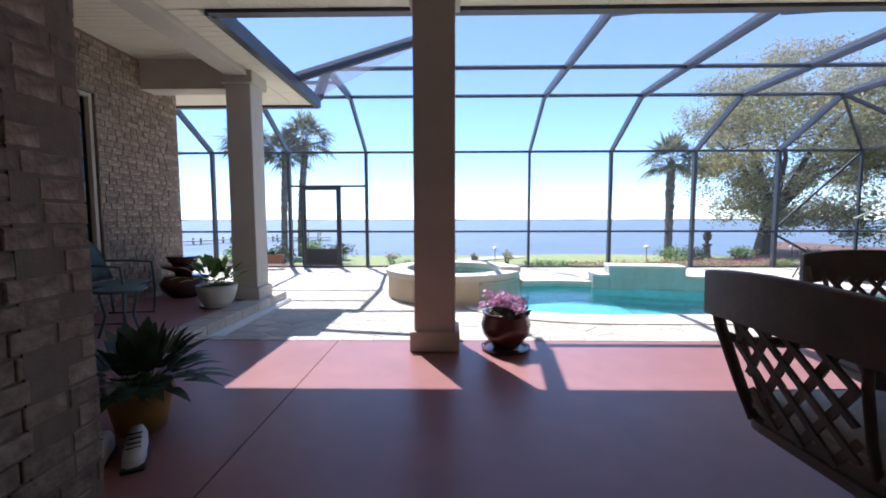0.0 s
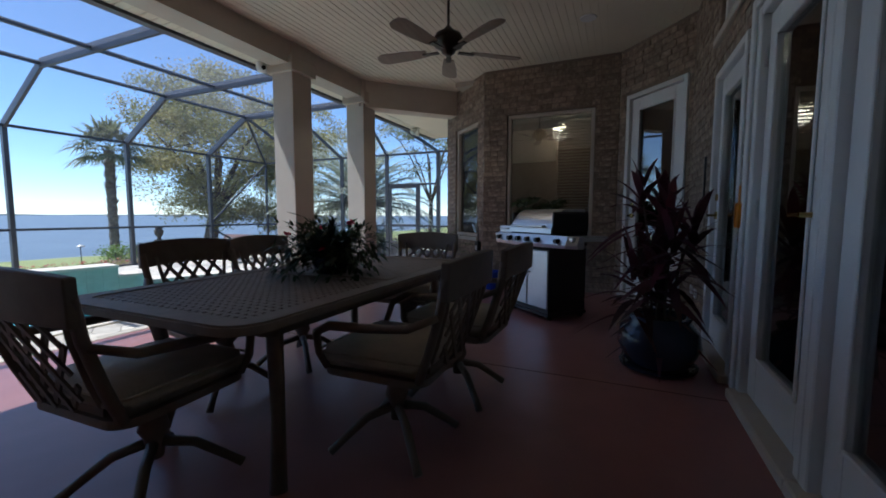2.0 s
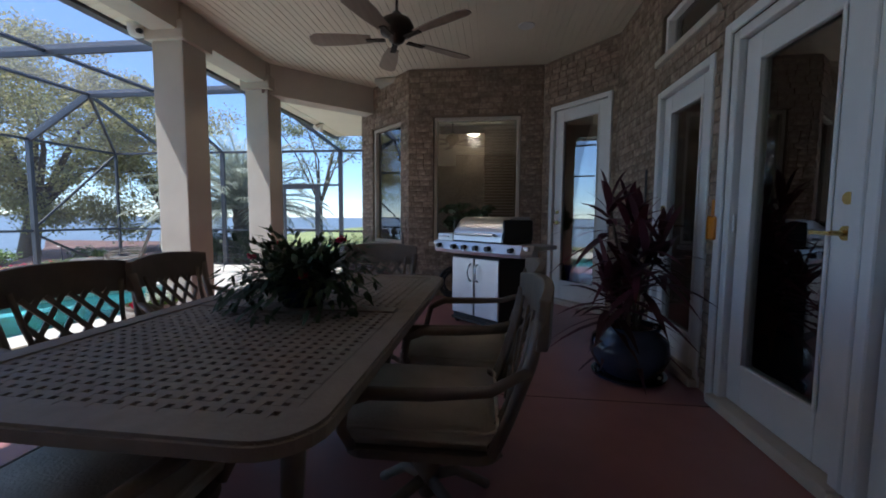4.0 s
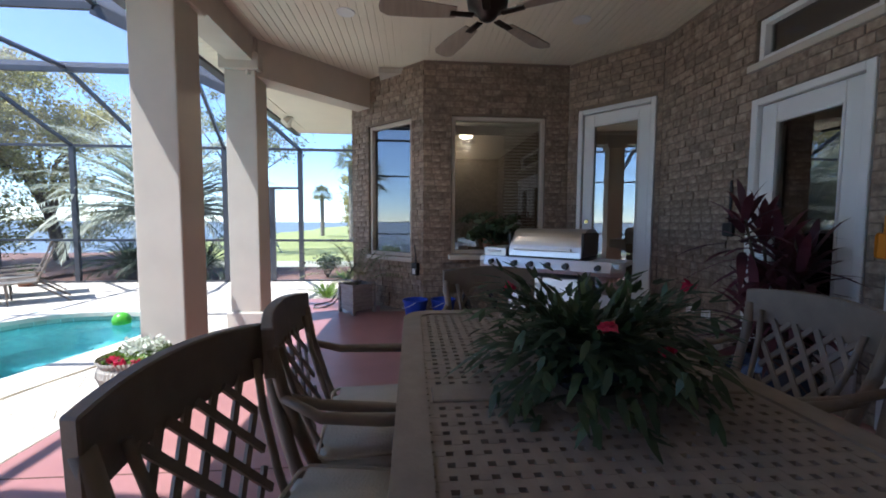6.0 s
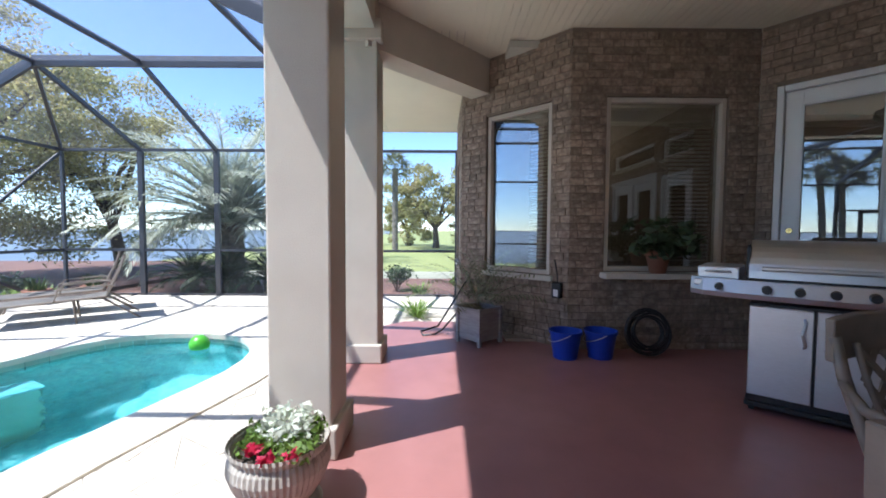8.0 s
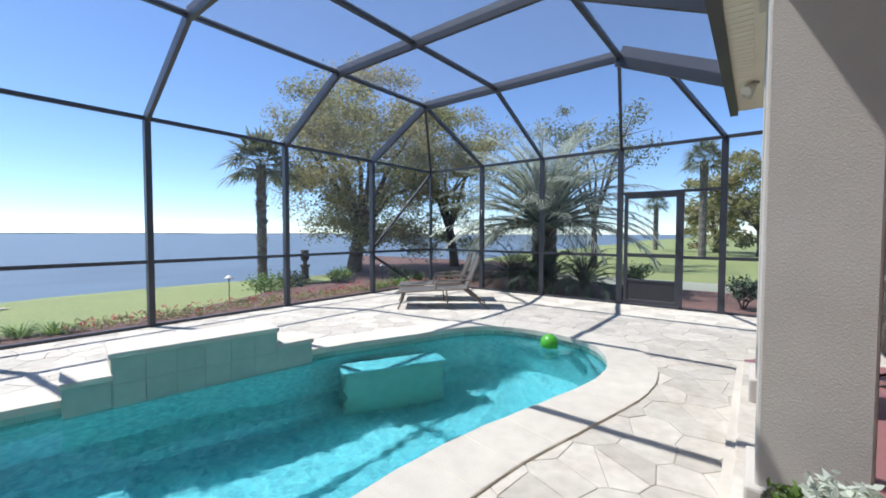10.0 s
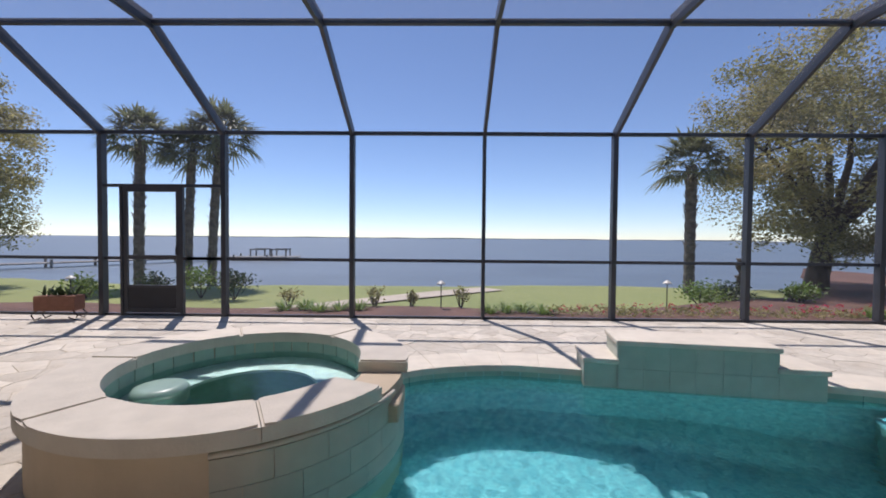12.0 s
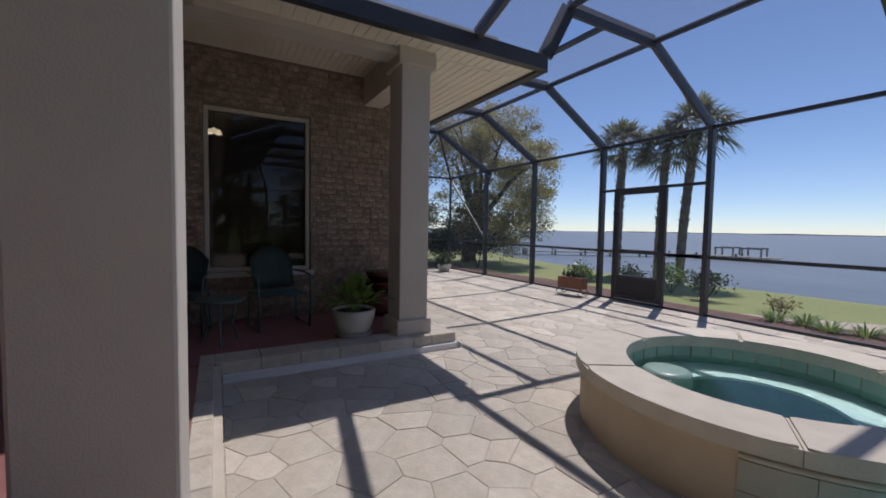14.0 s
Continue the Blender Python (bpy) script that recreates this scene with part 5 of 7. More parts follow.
def fan_palm(x, y, z, height, seed, label, lean=(0.0, 0.0), r=0.17, crown=1.5):
    rng = random.Random(seed)
    t = thing("palm_tree", label, "palm tree", pose(x, y, z), "cabbage palms")
    bm = bmesh.new()
    pts, rad = [], []
    N = 26
    for k in range(N + 1):
        u = k / N
        pts.append((lean[0] * u * u, lean[1] * u * u, -0.3 + (height + 0.3) * u))
        rad.append(r * (1.15 if k == 0 else 1.0 + 0.13 * (k % 2) + 0.25 * max(0, u - 0.8)))
    tube(bm, pts, rad, 10)
    part("trunk", bm, "palm_bark", t)
    # old leaf boots
    v, f = [], []
    for k in range(60):
        a, u = rng.uniform(0, 6.283), rng.uniform(0.35, 1.0)
        c = Vector((lean[0] * u * u, lean[1] * u * u, height * u))
        o = Vector((math.cos(a), math.sin(a), 0))
        blade_leaf(v, f, c + o * r * 0.9, c + o * (r * 1.7) + Vector((0, 0, 0.22)), 0.07, n=2)
    raw("leaf_boots", v, f, "palm_bark", t)
    top = Vector((lean[0], lean[1], height))
    v, f = [], []
    for k in range(58):
        a = k * 2.39996
        el = radians(82 - 112 * (k / 58) ** 0.95) + rng.uniform(-0.12, 0.12)
        L = crown * rng.uniform(0.85, 1.1)
        d = Vector((math.cos(a) * math.cos(el), math.sin(a) * math.cos(el), math.sin(el)))
        hub = top + d * L * 0.52
        s = d.cross(Vector((0, 0, 1))).normalized()
        up = s.cross(d).normalized()
        blade_leaf(v, f, top, hub, 0.035, n=1)
        for q in range(15):
            b = radians(-105 + 210 * q / 14)
            e = (d * math.cos(b) + s * math.sin(b)).normalized()
            Lq = L * 0.52 * (0.72 + 0.28 * math.cos(b))
            blade_leaf(v, f, hub, hub + e * Lq + up * 0.05, 0.065, sag=0.2 + 0.4 * rng.random(), n=3)
    raw("fronds", v, f, "palm_leaf", t)
    return t


def feather_palm(x, y, z, height, crown, fronds, seed, label, mat="feather_leaf", r=0.26, lower=-25, category="palm tree", leaflet=0.42, droop=80):
    rng = random.Random(seed)
    t = thing("feather_palm", label, category, pose(x, y, z))
    bm = bmesh.new()
    N = max(6, int(height * 7))
    tube(bm, [(0, 0, -0.2 + (height + 0.2) * k / N) for k in range(N + 1)], [r * (1 + 0.12 * (k % 2)) for k in range(N + 1)], 12)
    part("trunk", bm, "palm_bark", t)
    v, f, bmr = [], [], bmesh.new()
    for k in range(fronds):
        a = k * 2.39996 + rng.uniform(-0.15, 0.15)
        el = radians(86 - (86 - lower) * (k / fronds) ** 1.05)
        L = crown * rng.uniform(0.8, 1.1)
        o = Vector((math.cos(a), math.sin(a), 0))
        wob = rng.uniform(-1, 1)
        side_drift = Vector((-o.y, o.x, 0)) * rng.uniform(-0.35, 0.35)
        pts = []
        for q in range(11):
            u = q / 10
            bend = el - u ** 1.9 * radians(droop + 22 * wob)
            p = pts[-1] + (o * math.cos(bend) + side_drift * u + Vector((0, 0, math.sin(bend)))) * L / 10 if pts else Vector((0, 0, height))
            pts.append(p)
        tube(bmr, pts, [r * 0.11 * (1 - 0.85 * q / 10) for q in range(11)], 5)
        n_l = 54
        for q in range(3, n_l):
            u = q / n_l
            i = min(9, int(u * 10))
            p = pts[i].lerp(pts[i + 1], u * 10 - i)
            d = (pts[i + 1] - pts[i]).normalized()
            s = d.cross(Vector((0, 0, 1)))
            s = s.normalized() if s.length > 1e-4 else Vector((1, 0, 0))
            up = s.cross(d).normalized()
            ll = leaflet * crown / 2.2 * math.sin(math.pi * (0.15 + 0.8 * u)) * rng.uniform(0.85, 1.1)
            for side in (-1, 1):
                blade_leaf(v, f, p, p + (s * side * rng.uniform(0.55, 0.85) + d * 0.75 + up * rng.uniform(0.0, 0.3)).normalized() * ll, 0.017 * crown / 2.2, sag=rng.uniform(0.15, 0.5), n=3)
    tagged(part("frond_stem", bmr, mat, t), kind="stuff")
    tagged(raw("leaflet", v, f, mat, t), kind="stuff")
    return t


def potted(name, m, profile, pot_mat, label, category="potted plant", flute=0.0, n=28, saucer=None, soil_r=None, soil_z=None):
    t = thing(name, label, category, m)
    bm = bmesh.new()
    lathe(bm, profile, n, flute=flute)
    part("pot", bm, pot_mat, t, soft=not flute)
    if soil_r:
        bm = bmesh.new()
        lathe(bm, [(soil_r, soil_z - 0.02), (soil_r, soil_z)], 20)
        part("soil", bm, "soil", t)
    if saucer:
        bm = bmesh.new()
        lathe(bm, [(saucer * 0.8, 0.0), (saucer, 0.012), (saucer * 1.02, 0.03), (saucer * 0.93, 0.03), (saucer * 0.85, 0.015)], 28)
        part("saucer", bm, pot_mat, t)
    return t


# ---- garden outside ----
def gz(x, y):
    return max(land_z(x, y), -0.7)


broad_tree(13.2, 16.9, -0.25, 7.2, 4.0, 3, "spreading olive-green oak by the shore", lean=0.8, clumps=185, leaves=400, leaf=0.058, trunk_r=0.27, low=0.19)
broad_tree(17.4, 15.2, -0.25, 6.8, 3.4, 7, "smaller oak behind the enclosure corner", lean=-0.4, clumps=85, leaves=280, leaf=0.058, trunk_r=0.2, low=0.12)
broad_tree(-13.9, 15.6, -0.25, 7.2, 3.5, 11, "dark green oak beside the west lawn", lean=0.9, clumps=190, leaves=420, leaf=0.055, trunk_r=0.32, low=0.08)
broad_tree(23.0, 11.0, -0.25, 9.0, 3.6, 21, "thin-crowned pine behind the feather palm", lean=0.6, clumps=30, leaves=150, leaf=0.08, trunk_r=0.15, low=0.62, mat="palm_leaf")
broad_tree(41.0, 4.5, -0.3, 7.5, 5.5, 22, "bushy tree across the east lawn", clumps=60, leaves=170, leaf=0.16, trunk_r=0.3, low=0.08)
broad_tree(47.0, 7.6, -0.3, 5.5, 3.2, 23, "low dark tree across the east lawn", clumps=50, leaves=170, leaf=0.16, trunk_r=0.3, low=0.05)
broad_tree(36.0, -3.0, -0.3, 9.0, 6.0, 24, "tall dark tree beyond the east lawn", clumps=60, leaves=170, leaf=0.18, trunk_r=0.35, low=0.05)
fan_palm(9.8, 17.2, -0.3, 3.8, 1, "cabbage palm with ragged trunk on the lawn", r=0.14, crown=1.3)
fan_palm(-7.3, 17.9, -0.3, 4.65, 2, "tall cabbage palm near the screen door", (0.1, 0), r=0.14, crown=1.35)
fan_palm(-5.9, 18.2, -0.3, 4.35, 4, "cabbage palm in the group of three", (0.1, 0.1), r=0.12, crown=1.25)
fan_palm(-5.35, 18.6, -0.3, 4.95, 5, "slightly leaning cabbage palm in the group", (0.35, 0), r=0.13, crown=1.45)
fan_palm(35.4, 7.7, -0.3, 6.6, 8, "distant cabbage palm on the east lawn", r=0.22, crown=1.7)
fan_palm(47.0, 12.6, -0.3, 4.6, 9, "small distant cabbage palm", r=0.2, crown=1.35)
feather_palm(13.9, 9.5, -0.15, 1.7, 3.05, 125, 6, "large grey-green feather palm with arching fronds", r=0.32, lower=2, droop=64)
for k, (x, y) in enumerate(((12.8, 8.0), (12.9, 9.9), (12.7, 8.9))):
    feather_palm(x, y, -0.12, 0.30, 1.25, 48, 60 + k, "low dark green cycad at the foot of the feather palm", mat="house_leaf", r=0.13, lower=5, category="cycad")


def shrub(x, y, r, h, seed, label, mat="house_leaf", count=420, leaf=0.045, stems=True):
    rng = random.Random(seed)
    z = gz(x, y)
    z = max(z, -0.1) if y < 13.1 else z
    t = thing("shrub", label, "shrub", pose(x, y, z), "garden shrubs")
    bm = bmesh.new()
    for k in range(6):
        a = k * 1.05
        tube(bm, [(0, 0, -0.02), (r * 0.3 * math.cos(a), r * 0.3 * math.sin(a), h * 0.45), (r * 0.6 * math.cos(a), r * 0.6 * math.sin(a), h * 0.8)], [0.014, 0.01, 0.004], 5)
    part("stems", bm, "bark", t)
    v, f = [], []
    for k in range(9):
        a = k * 2.4
        c = Vector((r * 0.5 * math.cos(a) * (k % 3) / 2, r * 0.5 * math.sin(a) * (k % 3) / 2, h * (0.42 + 0.4 * rng.random())))
        leaf_ball(v, f, c, r * 0.55, count // 9, leaf, rng, 0.8, 0.2)
    raw("foliage", v, f, mat, t)
    return t


def grass_clump(x, y, r, n, seed, label, mat="bright_leaf", z=None):
    rng = random.Random(seed)
    t = thing("border_grass", label, "border plant", pose(x, y, max(gz(x, y), -0.1) if z is None else z), "border grasses")
    v, f = [], []
    for k in range(n):
        a, q = rng.uniform(0, 6.283), rng.uniform(0.3, 1)
        b = Vector((math.cos(a), math.sin(a), 0)) * r * 0.25 * rng.random()
        blade_leaf(v, f, b, b + Vector((math.cos(a) * r * q, math.sin(a) * r * q, r * rng.uniform(0.6, 1.3))), 0.022, sag=0.45, n=3)
    raw("blades", v, f, mat, t)
    return t


# shrubs along the beds
for k, (x, y, r, h) in enumerate(((1.15, 13.3, 0.28, 0.55), (1.9, 13.4, 0.18, 0.42), (2.9, 13.4, 0.26, 0.55), (-0.6, 13.3, 0.32, 0.5))):
    shrub(x, y, r, h, 30 + k, "small open shrub with reddish leaves in the bed", "oak_leaf", 170, 0.04)
for k, (x, y, r, h) in enumerate(((8.5, 14.6, 0.7, 0.5), (9.4, 14.9, 0.6, 0.45), (10.6, 14.4, 0.5, 0.5), (-2.6, 14.9, 0.6, 0.7), (-3.6, 15.2, 0.7, 0.8), (-4.6, 15.0, 0.6, 0.6), (-6.0, 14.6, 0.6, 0.5),
                                 (11.9, 13.2, 0.5, 0.55), (14.2, 7.3, 0.6, 0.7), (13.0, 5.0, 0.5, 0.6), (12.6, 3.4, 0.5, 0.5))):
    shrub(x, y, r, h, 50 + k, "rounded green shrub beyond the screen", "house_leaf" if k % 2 else "bright_leaf", 800, 0.045)
for k in range(9):
    grass_clump(3.4 + 0.32 * k if k < 4 else -0.4 + 0.34 * (k - 4), 12.5 + 0.12 * (k % 3), 0.36, 70, 80 + k, "strappy green border grass beside the screen")
for k in range(5):
    grass_clump(10.2 + 0.42 * k, 12.4 + 0.1 * (k % 2), 0.42, 80, 95 + k, "bright strappy border grass by the corner")
grass_clump(12.2, 4.4, 0.5, 90, 102, "yellow-green bromeliad clump outside the door")
grass_clump(9.6, 4.3, 0.45, 90, 103, "yellow-green agave clump by the house wall", z=0.0)
v, f = [], []
rng = random.Random(44)
for k in range(260):
    x = rng.uniform(4.4, 10.0)
    y = rng.uniform(12.2, 13.0)
    leaf_ball(v, f, (x, y, 0.0), 0.09, 10, 0.03, rng, 0.8, 0.2)
tagged(raw("bedding_plants", v, f, "oak_leaf"), "low rows of small bedding plants in mulch", "bedding plants", kind="stuff")
v, f = [], []
for k in range(90):
    leaf_ball(v, f, (rng.uniform(4.4, 11.0), rng.uniform(12.2, 13.2), 0.06), 0.05, 7, 0.022, rng, 0.8, 0.2)
tagged(raw("bedding_flowers", v, f, "red_petal"), "small red and pink bedding flowers", "flowers", kind="stuff")


def path_light(x, y):
    t = thing("path_light", "small white-capped garden path light on a dark stake", "garden light", pose(x, y, max(gz(x, y), -0.1)), "path lights")
    bm = bmesh.new()
    rod(bm, (0, 0, -0.05), (0, 0, 0.52), 0.011)
    part("stake", bm, "black_plastic", t)
    bm = bmesh.new()
    lathe(bm, [(0.09, 0.50), (0.085, 0.52), (0.03, 0.56), (0.012, 0.57)], 16)
    part("cap", bm, "white_pot", t)


for x, y in ((2.5, 13.1), (7.2, 13.6), (-5.2, 13.4), (11.6, 13.6)):
    path_light(x, y)

urn = thing("garden_urn", "dark stone urn on a pedestal near the shore", "garden urn", pose(11.2, 17.0, -0.31))
bm = bmesh.new()
lathe(bm, [(0.2, 0), (0.2, 0.08), (0.13, 0.12), (0.12, 0.5), (0.17, 0.56), (0.17, 0.6)], 16)
part("pedestal", bm, "bark", urn)
bm = bmesh.new()
lathe(bm, [(0.08, 0.6), (0.06, 0.68), (0.14, 0.8), (0.16, 0.95), (0.11, 1.02), (0.15, 1.1)], 16)
part("urn_body", bm, "bark", urn, soft=True)

for k, (x, y, r, h) in enumerate(((-10.8, 12.6, 0.9, 1.3), (-11.9, 11.2, 1.1, 1.8), (-12.6, 13.2, 1.0, 1.5), (-10.6, 13.9, 1.2, 1.9), (-13.4, 15.0, 1.7, 2.8), (-15.2, 13.6, 1.8, 3.2))):
    shrub(x, y, r, h, 700 + k, "dense dark green shrub outside the enclosure corner", count=2600, leaf=0.06)

# dock with boat lifts
dock = thing("dock", "long wooden dock with boat lifts standing in the bay", "dock")


def dock_run(a, b, w):
    a, b = Vector(a), Vector(b)
    d = (b - a)
    nseg = int(d.length / 0.6)
    s = Vector((-d.y, d.x)).normalized()
    for k in range(nseg):
        bm = bmesh.new()
        p, q = a + d * (k / nseg), a + d * ((k + 0.93) / nseg)
        bar(bm, (p.x, p.y, -0.46), (q.x, q.y, -0.46), w, 0.07)
        part("deck_board", bm, "dock_wood", dock)
        if k % 4 == 0:
            for e in (-1, 1):
                bm = bmesh.new()
                r_ = p + s * (e * w / 2)
                rod(bm, (r_.x, r_.y, -1.4), (r_.x, r_.y, -0.22), 0.08, n=7)
                part("piling", bm, "dock_wood", dock)


dock_run((-24.0, 28.0), (-15.9, 40.5), 1.3)
dock_run((-15.9, 40.0), (-10.8, 41.3), 2.4)
for x0 in (-15.0, -13.1):
    for dx, dy in ((0, 0), (1.15, 0.3), (-0.3, 1.7), (0.85, 2.0)):
        bm = bmesh.new()
        rod(bm, (x0 + dx, 40.5 + dy, -1.4), (x0 + dx, 40.5 + dy, 0.22), 0.07, n=7)
        part("lift_post", bm, "dock_wood", dock)
    for dx, dy in ((0, 0), (-0.3, 1.7)):
        bm = bmesh.new()
        bar(bm, (x0 + dx - 0.1, 40.5 + dy, 0.18), (x0 + dx + 1.25, 40.5 + dy + 0.3, 0.18), 0.14, 0.12)
        part("lift_beam", bm, "dock_wood", dock)
fence = thing("garden_fence", "low grey fence where the dock meets the lawn", "fence", pose(-17.5, 20.6, -0.35))
for k in range(12):
    part("picket", rbox(0.22 * k, 0.22 * k + 0.05, -0.02, 0.02, 0, 1.0, 0.004), "wood_planter", fence)
for z in (0.2, 0.9):
    part("rail", rbox(0, 2.5, -0.045, -0.022, z, z + 0.07, 0.004), "wood_planter", fence)


# ---- loungers, ball, pots on the deck ----
def lounger(m):
    t = thing("sun_lounger", "grey mesh sun lounger with raised back on metal legs", "sun lounger", m, "sun loungers")
    for s in (-1, 1):
        bm = bmesh.new()
        tube(bm, [(s * 0.30, -0.95, 0.30), (s * 0.30, 0.30, 0.36), (s * 0.30, 0.35, 0.37)], 0.016, 7)
        part("side_rail", bm, "taupe_metal", t)
        bm = bmesh.new()
        tube(bm, [(s * 0.30, 0.32, 0.37), (s * 0.30, 0.50, 0.80), (s * 0.30, 0.55, 0.97)], 0.016, 7)
        part("back_rail", bm, "taupe_metal", t)
        bm = bmesh.new()
        tube(bm, [(s * 0.30, -0.80, 0.31), (s * 0.33, -0.92, 0.0)], 0.015, 7)
        part("leg", bm, "taupe_metal", t)
        bm = bmesh.new()
        tube(bm, [(s * 0.30, 0.25, 0.36), (s * 0.33, 0.72, 0.0)], 0.015, 7)
        part("leg", bm, "taupe_metal", t)
        bm = bmesh.new()
        tube(bm, [(s * 0.33, -0.25, 0.33), (s * 0.34, -0.2, 0.50), (s * 0.34, 0.25, 0.53), (s * 0.31, 0.42, 0.52)], 0.014, 7)
        part("arm", bm, "taupe_metal", t)
        bm = bmesh.new()
        tube(bm, [(s * 0.33, -0.05, 0.34), (s * 0.33, -0.02, 0.0)], 0.013, 7)
        part("leg", bm, "taupe_metal", t)
    bm = bmesh.new()
    prev = None
    for y, z in ((-0.95, 0.31), (-0.5, 0.325), (0.0, 0.335), (0.32, 0.365), (0.41, 0.58), (0.50, 0.80), (0.55, 0.965)):
        cur = [bm.verts.new((x, y, z - (0.02 if x == 0 else 0))) for x in (-0.285, 0, 0.285)]
        if prev:
            bm.faces.new((prev[0], prev[1], cur[1], cur[0]))
            bm.faces.new((prev[1], prev[2], cur[2], cur[1]))
        prev = cur
    bmesh.ops.solidify(bm, geom=bm.faces[:], thickness=0.006)
    part("sling", bm, "sling", t, "grey woven sling")
    return t


ang = math.degrees(math.atan2(8.43 - 9.85, 9.65 - 8.5)) - 90
lounger(pose(9.3, 9.35, 0, 0, 0, ang))
lounger(pose(9.95, 9.95, 0, 0, 0, ang))

ball = thing("beach_ball", "bright green ball floating in the pool", "ball", pose(8.22, 6.9, -0.05))
bm = bmesh.new()
bmesh.ops.create_uvsphere(bm, u_segments=24, v_segments=16, radius=0.115)
part("ball_skin", bm, "green_plastic", ball, soft=True)
bm = bmesh.new()
lathe(bm, [(0.012, 0.112), (0.012, 0.119)], 10)
part("valve", bm, "white_pot", ball)

rng = random.Random(77)
# ribbed stone pot with white and red flowers
pot = potted("flower_pot", pose(5.03, 4.60, FLOOR) @ Matrix.Scale(0.79, 4), [(0.105, 0.02), (0.12, 0.03), (0.185, 0.10), (0.24, 0.19), (0.267, 0.27), (0.26, 0.32), (0.245, 0.345), (0.262, 0.40), (0.264, 0.38), (0.245, 0.38), (0.23, 0.33)], "stone_pot",
             "ribbed grey stone pot with white and red flowers", flute=0.0035, n=104, saucer=0.22, soil_r=0.225, soil_z=0.335)
v, f = [], []
for k in range(26):
    leaf_ball(v, f, (rng.uniform(-0.06, 0.2), rng.uniform(-0.15, 0.12), 0.40 + 0.08 * rng.random()), 0.07, 14, 0.030, rng, 0.8, 0.3)
raw("white_foliage", v, f, "white_petal", pot, "silvery white leaves")
v, f = [], []
for k in range(34):
    leaf_ball(v, f, (rng.uniform(-0.2, 0.2), rng.uniform(-0.2, 0.2), 0.36 + 0.05 * rng.random()), 0.06, 22, 0.025, rng, 0.8, 0.3)
raw("green_foliage", v, f, "bright_leaf", pot)
for p in ((-0.19, -0.13, 0.40), (-0.22, -0.02, 0.40), (-0.15, 0.08, 0.41)):
    v, f = [], []
    leaf_ball(v, f, p, 0.04, 34, 0.028, rng, 0.7, 0.3)
    raw("red_flower", v, f, "red_petal", pot, "crimson flower head")

pot = potted("flower_pot", pose(1.62, 4.57, FLOOR), [(0.11, 0.03), (0.12, 0.05), (0.19, 0.14), (0.205, 0.22), (0.185, 0.29), (0.195, 0.32), (0.17, 0.32), (0.16, 0.28)], "bronze_pot",
             "glossy brown pot of pink flowers on a dark saucer", saucer=0.20, soil_r=0.16, soil_z=0.285)
v, f = [], []
for k in range(30):
    a, q = rng.uniform(0, 6.28), math.sqrt(rng.random()) * 0.19
    leaf_ball(v, f, (q * math.cos(a), q * math.sin(a), 0.36 + 0.10 * rng.random()), 0.055, 18, 0.026, rng, 0.7, 0.3)
raw("pink_blossom", v, f, "pink_petal", pot, "dense pink petals")
v, f = [], []
for k in range(14):
    a, q = rng.uniform(0, 6.28), rng.random() * 0.18
    leaf_ball(v, f, (q * math.cos(a), q * math.sin(a), 0.32), 0.06, 20, 0.028, rng, 0.7, 0.3)
raw("foliage", v, f, "house_leaf", pot)

for x, y in ((10.55, 11.25), (11.15, 10.75)):
    pot = potted("terracotta_pot", pose(x, y, 0), [(0.14, 0), (0.19, 0.20), (0.21, 0.21), (0.21, 0.26), (0.18, 0.26), (0.16, 0.2)], "terracotta", "terracotta pot with grassy plant by the screen corner", soil_r=0.165, soil_z=0.21)
    v, f = [], []
    for k in range(60):
        a, q = rng.uniform(0, 6.28), rng.uniform(0.2, 1)
        blade_leaf(v, f, (0.08 * math.cos(a), 0.08 * math.sin(a), 0.2), (0.3 * q * math.cos(a), 0.3 * q * math.sin(a), 0.45 + 0.2 * rng.random()), 0.02, sag=0.3, n=3)
    raw("blades", v, f, "house_leaf", pot)

cart = thing("planter_cart", "terracotta planter box on a scrolled iron stand", "planter", pose(-3.36, 11.3, 0, 0, 0, 10) @ Matrix.Scale(0.82, 4))
part("planter_box", rbox(-0.34, 0.34, -0.14, 0.14, 0.18, 0.46, 0.015, seg=2), "terracotta", cart)
for s in (-1, 1):
    bm = bmesh.new()
    tube(bm, [(s * 0.30, -0.12, 0.18), (s * 0.38, -0.12, 0.10), (s * 0.33, -0.12, 0.012), (s * 0.22, -0.12, 0.06)], 0.012, 6)
    part("scroll_leg", bm, "bronze", cart)
    bm = bmesh.new()
    tube(bm, [(s * 0.30, 0.12, 0.18), (s * 0.38, 0.12, 0.10), (s * 0.33, 0.12, 0.012), (s * 0.22, 0.12, 0.06)], 0.012, 6)
    part("scroll_leg", bm, "bronze", cart)
v, f = [], []
for k in range(40):
    a, q = rng.uniform(0, 6.28), rng.uniform(0.2, 1)
    x = rng.uniform(-0.28, 0.28)
    blade_leaf(v, f, (x, 0, 0.45), (x + 0.2 * q * math.cos(a), 0.2 * q * math.sin(a), 0.6 + 0.18 * rng.random()), 0.05, sag=0.3, n=3)
raw("foliage", v, f, "house_leaf", cart)
pot = potted("planter_pot", pose(-8.25, 11.05, 0) @ Matrix.Scale(0.72, 4), [(0.2, 0), (0.28, 0.22), (0.30, 0.24), (0.30, 0.3), (0.26, 0.3), (0.24, 0.24)], "white_pot", "white planter with a dark green shrub at the enclosure corner", soil_r=0.24, soil_z=0.25)
v, f = [], []
